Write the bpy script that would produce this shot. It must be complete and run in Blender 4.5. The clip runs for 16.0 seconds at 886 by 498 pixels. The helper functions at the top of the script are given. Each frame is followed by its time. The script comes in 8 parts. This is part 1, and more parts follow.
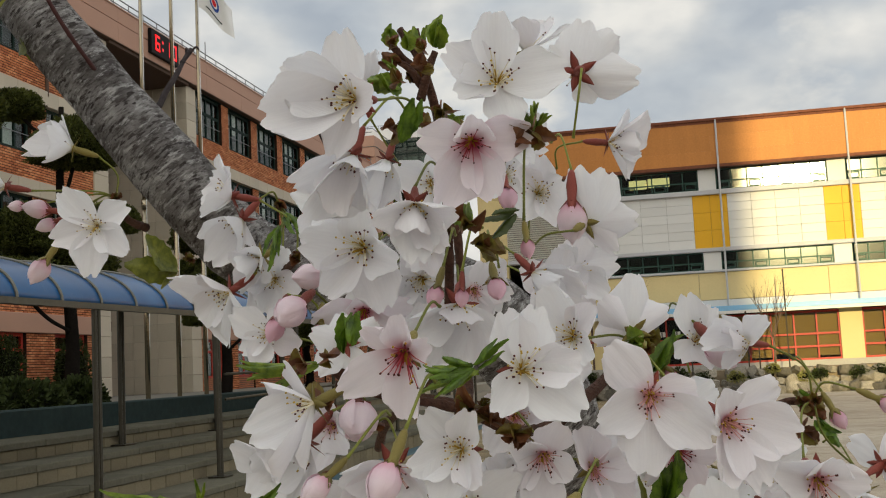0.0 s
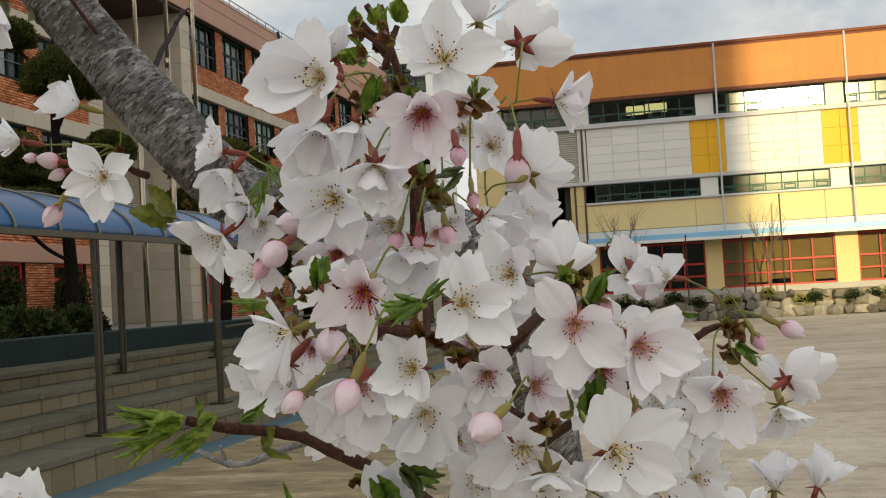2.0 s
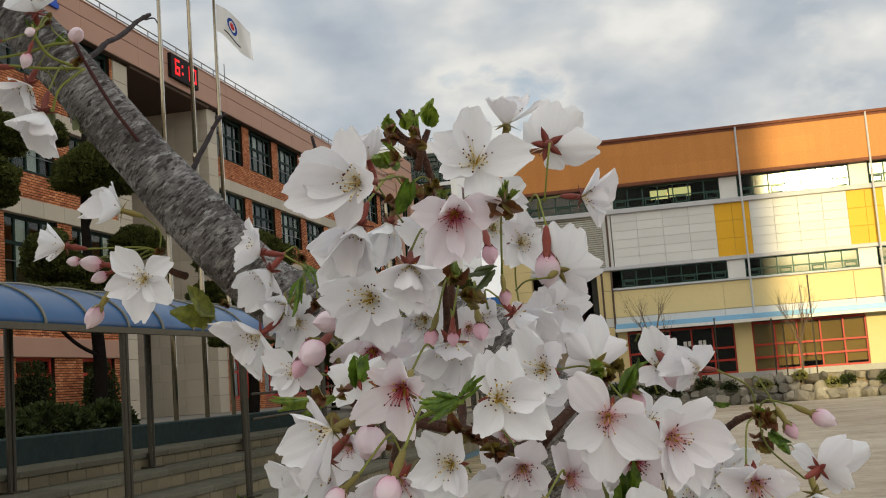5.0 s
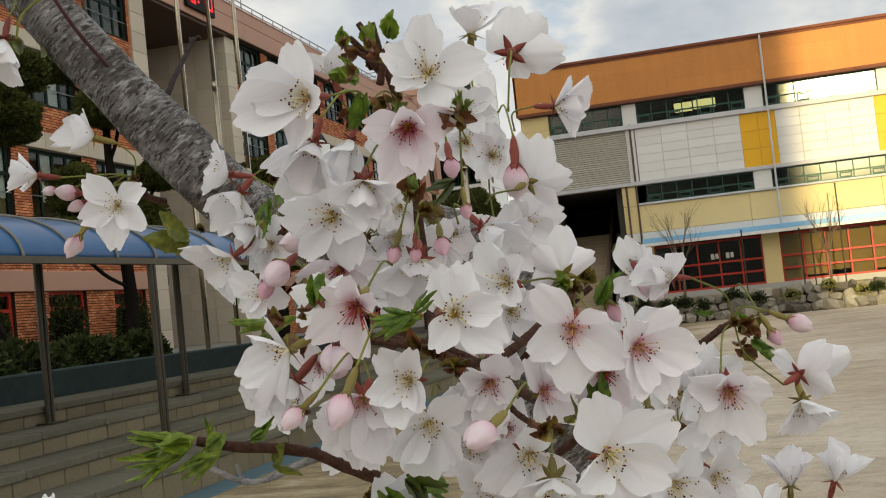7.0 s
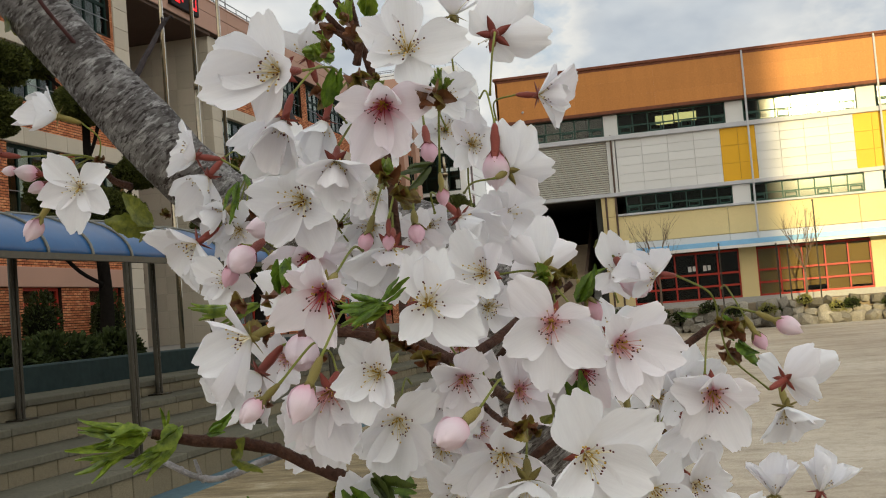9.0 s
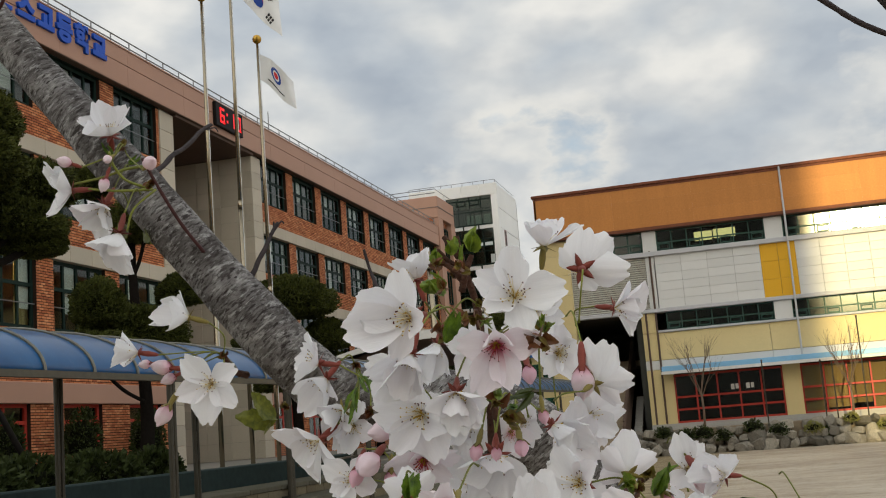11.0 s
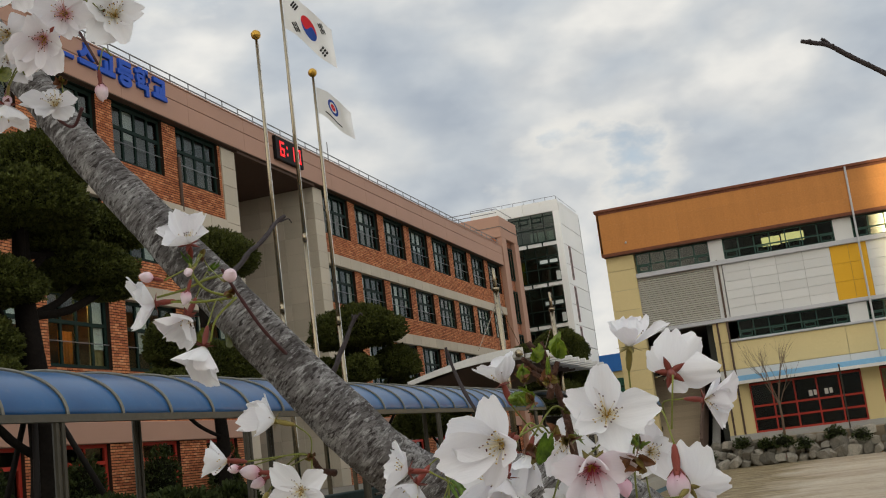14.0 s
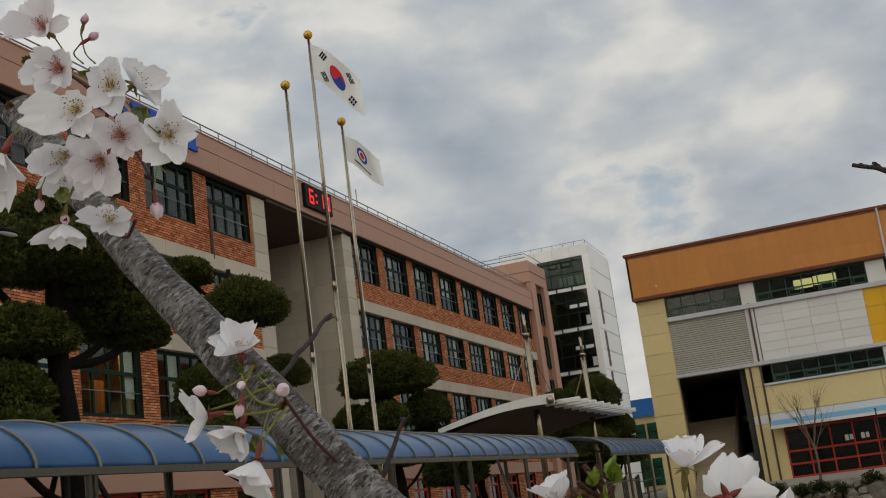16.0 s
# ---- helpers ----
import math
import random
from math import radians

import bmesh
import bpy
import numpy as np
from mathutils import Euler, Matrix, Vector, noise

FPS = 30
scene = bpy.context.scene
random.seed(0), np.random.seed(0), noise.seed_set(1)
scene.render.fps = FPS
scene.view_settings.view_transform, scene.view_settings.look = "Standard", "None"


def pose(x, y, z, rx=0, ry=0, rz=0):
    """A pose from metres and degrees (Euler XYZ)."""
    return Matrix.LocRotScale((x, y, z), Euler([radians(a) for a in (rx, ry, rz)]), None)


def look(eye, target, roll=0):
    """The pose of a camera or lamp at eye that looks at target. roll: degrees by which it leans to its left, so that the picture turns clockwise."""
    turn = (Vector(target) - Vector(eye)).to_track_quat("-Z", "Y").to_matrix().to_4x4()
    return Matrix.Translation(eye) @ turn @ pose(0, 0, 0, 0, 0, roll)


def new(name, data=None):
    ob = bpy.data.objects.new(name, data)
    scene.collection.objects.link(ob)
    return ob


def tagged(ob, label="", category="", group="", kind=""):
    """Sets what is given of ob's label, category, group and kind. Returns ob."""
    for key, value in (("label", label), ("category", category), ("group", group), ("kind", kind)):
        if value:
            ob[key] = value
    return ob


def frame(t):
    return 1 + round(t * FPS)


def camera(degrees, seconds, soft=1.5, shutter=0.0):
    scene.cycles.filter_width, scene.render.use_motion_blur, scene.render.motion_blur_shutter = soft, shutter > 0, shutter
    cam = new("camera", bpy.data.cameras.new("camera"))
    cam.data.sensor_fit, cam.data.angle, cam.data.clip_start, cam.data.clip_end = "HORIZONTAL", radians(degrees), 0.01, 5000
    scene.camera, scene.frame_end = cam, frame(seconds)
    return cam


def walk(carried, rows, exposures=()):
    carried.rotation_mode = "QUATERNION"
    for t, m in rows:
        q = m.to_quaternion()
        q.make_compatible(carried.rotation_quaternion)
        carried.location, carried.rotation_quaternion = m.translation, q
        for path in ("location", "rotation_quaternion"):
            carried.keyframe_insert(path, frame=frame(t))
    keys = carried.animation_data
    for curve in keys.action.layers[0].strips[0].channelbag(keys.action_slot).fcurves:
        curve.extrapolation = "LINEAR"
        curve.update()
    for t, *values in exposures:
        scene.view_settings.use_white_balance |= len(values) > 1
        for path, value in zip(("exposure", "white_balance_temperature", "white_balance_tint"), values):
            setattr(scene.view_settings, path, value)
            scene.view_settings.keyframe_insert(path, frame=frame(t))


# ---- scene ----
cam = camera(42.7, 16.0, soft=1.1)
PATH = [
    (0, (0.095, 0.086, 1.699), (-0.303, 2.035, 1.908), -2.8),
    (0.5, (0.108, 0.05, 1.702), (-0.289, 1.999, 1.911), -2.8),
    (1, (0.12, 0.013, 1.709), (-0.278, 1.963, 1.907), -2.9),
    (1.5, (0.13, 0.006, 1.707), (-0.27, 1.961, 1.838), -3.2),
    (2, (0.125, 0.02, 1.701), (-0.277, 1.978, 1.781), -3.2),
    (2.5, (0.118, 0.034, 1.699), (-0.284, 1.993, 1.727), -3.3),
    (3, (0.118, 0.037, 1.696), (-0.283, 1.996, 1.733), -3.1),
    (3.5, (0.124, 0.03, 1.695), (-0.278, 1.986, 1.803), -3.2),
    (4, (0.121, 0.027, 1.697), (-0.284, 1.974, 1.906), -3.3),
    (4.2, (0.121, 0.025, 1.698), (-0.285, 1.969, 1.932), -3.3),
    (6.3, (0.147, -0.022, 1.712), (-0.347, 1.903, 1.938), -6.0),
    (6.5, (0.15, -0.009, 1.705), (-0.351, 1.919, 1.876), -6.2),
    (7, (0.149, 0.021, 1.7), (-0.344, 1.956, 1.803), -6.0),
    (7.5, (0.147, 0.028, 1.681), (-0.333, 1.967, 1.786), -6.0),
    (8, (0.146, 0.043, 1.677), (-0.322, 1.984, 1.78), -5.3),
    (8.2, (0.143, 0.047, 1.682), (-0.321, 1.99, 1.773), -5.1),
    (10.3, (0.146, 0.003, 1.71), (-0.303, 1.94, 1.92), -4.1),
    (10.5, (0.146, -0.011, 1.72), (-0.31, 1.923, 1.953), -4.3),
    (11, (0.14, -0.046, 1.735), (-0.36, 1.864, 2.052), -4.5),
    (11.5, (0.147, -0.055, 1.745), (-0.411, 1.829, 2.117), -6.2),
    (12, (0.15, -0.057, 1.76), (-0.414, 1.821, 2.154), -6.5),
    (12.5, (0.147, -0.062, 1.762), (-0.426, 1.81, 2.17), -6.7),
    (13, (0.141, -0.057, 1.765), (-0.439, 1.814, 2.167), -6.7),
    (13.5, (0.139, -0.051, 1.775), (-0.448, 1.823, 2.157), -6.8),
    (14, (0.137, -0.052, 1.781), (-0.465, 1.82, 2.145), -7.1),
    (14.5, (0.141, -0.048, 1.789), (-0.482, 1.817, 2.156), -7.3),
    (15, (0.137, -0.047, 1.79), (-0.493, 1.812, 2.174), -7.4),
    (15.5, (0.134, -0.057, 1.811), (-0.495, 1.793, 2.235), -7.4),
    (16, (0.134, -0.067, 1.821), (-0.501, 1.776, 2.268), -7.4),
]
walk(cam, [(r[0], look(*r[1:])) for r in PATH], exposures=[
    (0.0, -0.05, 6580, 9.0), (1.0, -0.01, 6580, 9.0), (2.5, 0.09, 6580, 9.0), (3.0, 0.17, 6580, 9.0), (3.5, 0.09, 6580, 9.0), (4.0, -0.05, 6510, 9.0),
    (6.5, 0.07, 6640, 9.0), (7.5, 0.12, 6570, 9.0), (8.0, 0.12, 6570, 9.0), (10.2, 0.05, 6520, 9.0), (11.0, -0.04, 6520, 9.0), (11.5, 0.02, 6540, 9.5),
    (12.0, -0.01, 6540, 9.5), (12.4, -0.28, 6540, 9.5), (13.0, -0.31, 6540, 9.5), (13.5, -0.17, 6540, 9.5), (14.5, 0.02, 6515, 9.5), (15.2, -0.09, 6515, 9.5),
    (16.0, -0.34, 6515, 9.5)])

# ---- world, sun ----
SUN_DIR = Vector((0.101, -0.984, 0.146)).normalized()   # towards the low evening sun
world = bpy.data.worlds.new("evening_sky")
scene.world = world
world.use_nodes = True
wt = world.node_tree
wt.nodes.clear()


def wnode(kind, **values):
    n = wt.nodes.new(kind)
    for k, v in values.items():
        n.inputs[k].default_value = v
    return n


def wmath(op, a, b=None):
    n = wt.nodes.new("ShaderNodeMath")
    n.operation = op
    for i, v in enumerate((a, b)):
        if v is None:
            continue
        if isinstance(v, (int, float)):
            n.inputs[i].default_value = v
        else:
            wt.links.new(v, n.inputs[i])
    return n.outputs[0]


def wramp(fac, stops):
    n = wt.nodes.new("ShaderNodeValToRGB")
    els = n.color_ramp.elements
    while len(els) < len(stops):
        els.new(0.5)
    for e, (p, c) in zip(els, stops):
        e.position, e.color = p, (*c, 1)
    wt.links.new(fac, n.inputs[0])
    return n.outputs[0]


def wmix(fac, a, b, blend="MIX"):
    n = wt.nodes.new("ShaderNodeMix")
    n.data_type, n.blend_type = "RGBA", blend
    for sock, v in ((n.inputs[0], fac), (n.inputs[6], a), (n.inputs[7], b)):
        if isinstance(v, (int, float)):
            sock.default_value = v
        elif isinstance(v, tuple):
            sock.default_value = (*v, 1)
        else:
            wt.links.new(v, sock)
    return n.outputs[2]


SKY_GAIN = 1.0
sky = wt.nodes.new("ShaderNodeTexSky")
sky.sky_type, sky.sun_disc = "NISHITA", False
sky.sun_elevation, sky.sun_rotation = math.asin(SUN_DIR.z), math.atan2(SUN_DIR.x, SUN_DIR.y)
sky_dim = wmix(1.0, sky.outputs[0], (0.10, 0.10, 0.10), "MULTIPLY")
direction = wt.nodes.new("ShaderNodeTexCoord").outputs["Generated"]
sep = wt.nodes.new("ShaderNodeSeparateXYZ")
wt.links.new(direction, sep.inputs[0])
flat = wt.nodes.new("ShaderNodeCombineXYZ")          # banks of cloud lie level, so they are drawn out sideways
wt.links.new(wmath("MULTIPLY", sep.outputs[0], 1.5), flat.inputs[0])
wt.links.new(wmath("MULTIPLY", sep.outputs[1], 1.5), flat.inputs[1])
wt.links.new(wmath("MULTIPLY", sep.outputs[2], 2.7), flat.inputs[2])
cloud_a = wnode("ShaderNodeTexNoise", Scale=4.6, Detail=6.0, Roughness=0.52)
cloud_b = wnode("ShaderNodeTexNoise", Scale=5.6, Detail=4.0, Roughness=0.42)
puffs = wnode("ShaderNodeTexNoise", Scale=15.0, Detail=4.0, Roughness=0.5)
for n in (cloud_a, cloud_b, puffs):
    wt.links.new(flat.outputs[0], n.inputs["Vector"])
shade = wramp(cloud_b.outputs[0], [(0.30, (0.465, 0.51, 0.57)), (0.42, (0.56, 0.595, 0.635)), (0.53, (0.675, 0.685, 0.69)), (0.64, (0.87, 0.845, 0.805))])
shade = wmix(1.0, shade, wramp(puffs.outputs[0], [(0.36, (0.945, 0.95, 0.96)), (0.62, (1.05, 1.045, 1.035))]), "MULTIPLY")
rim = wramp(cloud_a.outputs[0], [(0.32, (0.0, 0.0, 0.0)), (0.37, (0.55, 0.55, 0.55)), (0.45, (0.0, 0.0, 0.0))])
shade = wmix(rim, shade, (0.92, 0.88, 0.81))         # the thin edges of a cloud glow where the blue shows
blue = wmix(0.5, sky_dim, (0.55, 0.72, 0.92))
gap = wramp(cloud_a.outputs[0], [(0.25, (0.15, 0.15, 0.15)), (0.325, (0.7, 0.7, 0.7)), (0.375, (1.0, 1.0, 1.0))])
deck = wmix(gap, blue, shade)
# the sky is brighter and warmer towards the setting sun
facing = wt.nodes.new("ShaderNodeVectorMath")
facing.operation = "DOT_PRODUCT"
facing.inputs[1].default_value = SUN_DIR
wt.links.new(direction, facing.inputs[0])
glow = wramp(wmath("ADD", wmath("MULTIPLY", facing.outputs["Value"], 0.5), 0.5),
             [(0.0, (0.90, 0.915, 0.925)), (0.45, (1.20, 1.23, 1.25)), (0.8, (1.66, 1.68, 1.66)), (1.0, (2.4, 2.2, 1.85))])
lit = wmix(1.0, deck, glow, "MULTIPLY")
bg = wnode("ShaderNodeBackground", Strength=SKY_GAIN)
wt.links.new(lit, bg.inputs[0])
wt.links.new(bg.outputs[0], wt.nodes.new("ShaderNodeOutputWorld").inputs[0])

sun = new("sun", bpy.data.lights.new("sun", "SUN"))
sun.data.energy, sun.data.angle, sun.data.color = 5.0, radians(0.6), (1.0, 0.81, 0.40)
sun.matrix_world = look((0, 0, 60), Vector((0, 0, 60)) - SUN_DIR)

# ---- materials ----
def blank(name):
    m = bpy.data.materials.new(name)
    m.use_nodes = True
    t = m.node_tree
    return m, t, t.nodes["Principled BSDF"]


def coords(t, axes=None):
    """Object coordinates; axes such as 'yz' lay two of them into the picture plane of a pattern."""
    c = t.nodes.new("ShaderNodeTexCoord").outputs["Object"]
    if not axes:
        return c
    s, j = t.nodes.new("ShaderNodeSeparateXYZ"), t.nodes.new("ShaderNodeCombineXYZ")
    t.links.new(c, s.inputs[0])
    for i, a in enumerate(axes):
        t.links.new(s.outputs["xyz".index(a)], j.inputs[i])
    return j.outputs[0]


def grain(t, vec, scale, detail=4.0, rough=0.55, stretch=None):
    n = t.nodes.new("ShaderNodeTexNoise")
    n.inputs["Scale"].default_value, n.inputs["Detail"].default_value, n.inputs["Roughness"].default_value = scale, detail, rough
    if stretch:
        mp = t.nodes.new("ShaderNodeMapping")
        mp.inputs["Scale"].default_value = stretch
        t.links.new(vec, mp.inputs[0])
        vec = mp.outputs[0]
    t.links.new(vec, n.inputs["Vector"])
    return n.outputs[0]


def ramp(t, fac, stops):
    n = t.nodes.new("ShaderNodeValToRGB")
    els = n.color_ramp.elements
    while len(els) < len(stops):
        els.new(0.5)
    for e, (p, c) in zip(els, stops):
        e.position, e.color = p, (*c, 1)
    t.links.new(fac, n.inputs[0])
    return n.outputs[0]


def blend(t, fac, a, b, mode="MIX"):
    n = t.nodes.new("ShaderNodeMix")
    n.data_type, n.blend_type = "RGBA", mode
    for sock, v in ((n.inputs[0], fac), (n.inputs[6], a), (n.inputs[7], b)):
        if isinstance(v, (int, float)):
            sock.default_value = v
        elif isinstance(v, tuple):
            sock.default_value = (*v, 1)
        else:
            t.links.new(v, sock)
    return n.outputs[2]


def relief(t, b, height, strength, distance):
    n = t.nodes.new("ShaderNodeBump")
    n.inputs["Strength"].default_value, n.inputs["Distance"].default_value = strength, distance
    t.links.new(height, n.inputs["Height"])
    t.links.new(n.outputs[0], b.inputs["Normal"])


def shade_of(c, k):
    return tuple(min(1.0, max(0.0, v * k)) for v in c)


def surface(name, base, rough=0.7, metal=0.0, fine=20.0, coarse=0.6, vary=0.18, bump=0.15, dist=0.01, each=0.0, spec=0.22, streak=None):
    """A plain worn surface: colour wanders at two scales, with a fine relief. each: how far alike pieces differ."""
    m, t, b = blank(name)
    c = coords(t)
    a, f = grain(t, c, coarse, 5.0, 0.6, streak), grain(t, c, fine, 6.0, 0.6)
    col = ramp(t, a, [(0.25, shade_of(base, 1 - vary)), (0.5, base), (0.75, shade_of(base, 1 + vary))])
    col = blend(t, 0.5, col, ramp(t, f, [(0.3, shade_of(base, 1 - vary)), (0.7, shade_of(base, 1 + vary))]))
    if each:
        info = t.nodes.new("ShaderNodeObjectInfo").outputs["Random"]
        col = blend(t, 1.0, col, ramp(t, info, [(0.0, (1 - each,) * 3), (1.0, (1 + each,) * 3)]), "MULTIPLY")
    t.links.new(col, b.inputs["Base Color"])
    b.inputs["Roughness"].default_value, b.inputs["Metallic"].default_value = rough, metal
    b.inputs["Specular IOR Level"].default_value = spec
    if bump:
        relief(t, b, f, bump, dist)
    return m


def brickwork(name, axes, c1, c2, mortar):
    m, t, b = blank(name)
    v = coords(t, axes)
    n = t.nodes.new("ShaderNodeTexBrick")
    n.inputs["Scale"].default_value = 1.0
    n.inputs["Brick Width"].default_value, n.inputs["Row Height"].default_value = 0.27, 0.098
    n.inputs["Mortar Size"].default_value, n.inputs["Mortar Smooth"].default_value = 0.020, 0.2
    n.inputs["Color1"].default_value, n.inputs["Color2"].default_value, n.inputs["Mortar"].default_value = (*c1, 1), (*c2, 1), (*mortar, 1)
    n.inputs["Bias"].default_value = -0.1
    t.links.new(v, n.inputs["Vector"])
    dirt = ramp(t, grain(t, coords(t), 0.7, 6.0, 0.65), [(0.25, (0.72, 0.70, 0.70)), (0.7, (1.08, 1.05, 1.02))])
    t.links.new(blend(t, 1.0, n.outputs["Color"], dirt, "MULTIPLY"), b.inputs["Base Color"])
    b.inputs["Roughness"].default_value = 0.85
    inv = t.nodes.new("ShaderNodeMath")
    inv.operation = "SUBTRACT"
    inv.inputs[0].default_value = 1.0
    t.links.new(n.outputs["Fac"], inv.inputs[1])
    relief(t, b, inv.outputs[0], 0.6, 0.01)
    return m


def glass(name, tint=(0.75, 0.82, 0.80), gloss=0.04, reflect=1.0):
    """Thin window glass: clear with a tint, and a Fresnel gloss."""
    m, t, b = blank(name)
    t.nodes.remove(b)
    clear, shine, mix = (t.nodes.new(k) for k in ("ShaderNodeBsdfTransparent", "ShaderNodeBsdfGlossy", "ShaderNodeMixShader"))
    clear.inputs[0].default_value = (*tint, 1)
    shine.inputs["Roughness"].default_value = gloss
    edge = t.nodes.new("ShaderNodeLayerWeight")
    edge.inputs[0].default_value = 0.5
    curve, total = t.nodes.new("ShaderNodeMath"), t.nodes.new("ShaderNodeMath")
    curve.operation, total.operation = "POWER", "MULTIPLY_ADD"
    t.links.new(edge.outputs["Facing"], curve.inputs[0])
    curve.inputs[1].default_value = 4.0
    t.links.new(curve.outputs[0], total.inputs[0])
    total.inputs[1].default_value, total.inputs[2].default_value = 0.4, 0.045 * reflect
    t.links.new(total.outputs[0], mix.inputs[0])
    t.links.new(clear.outputs[0], mix.inputs[1])
    t.links.new(shine.outputs[0], mix.inputs[2])
    t.links.new(mix.outputs[0], t.nodes["Material Output"].inputs[0])
    return m


def glow(name, colour, strength):
    m, t, b = blank(name)
    b.inputs["Base Color"].default_value = (*colour, 1)
    b.inputs["Emission Color"].default_value, b.inputs["Emission Strength"].default_value = (*colour, 1), strength
    return m


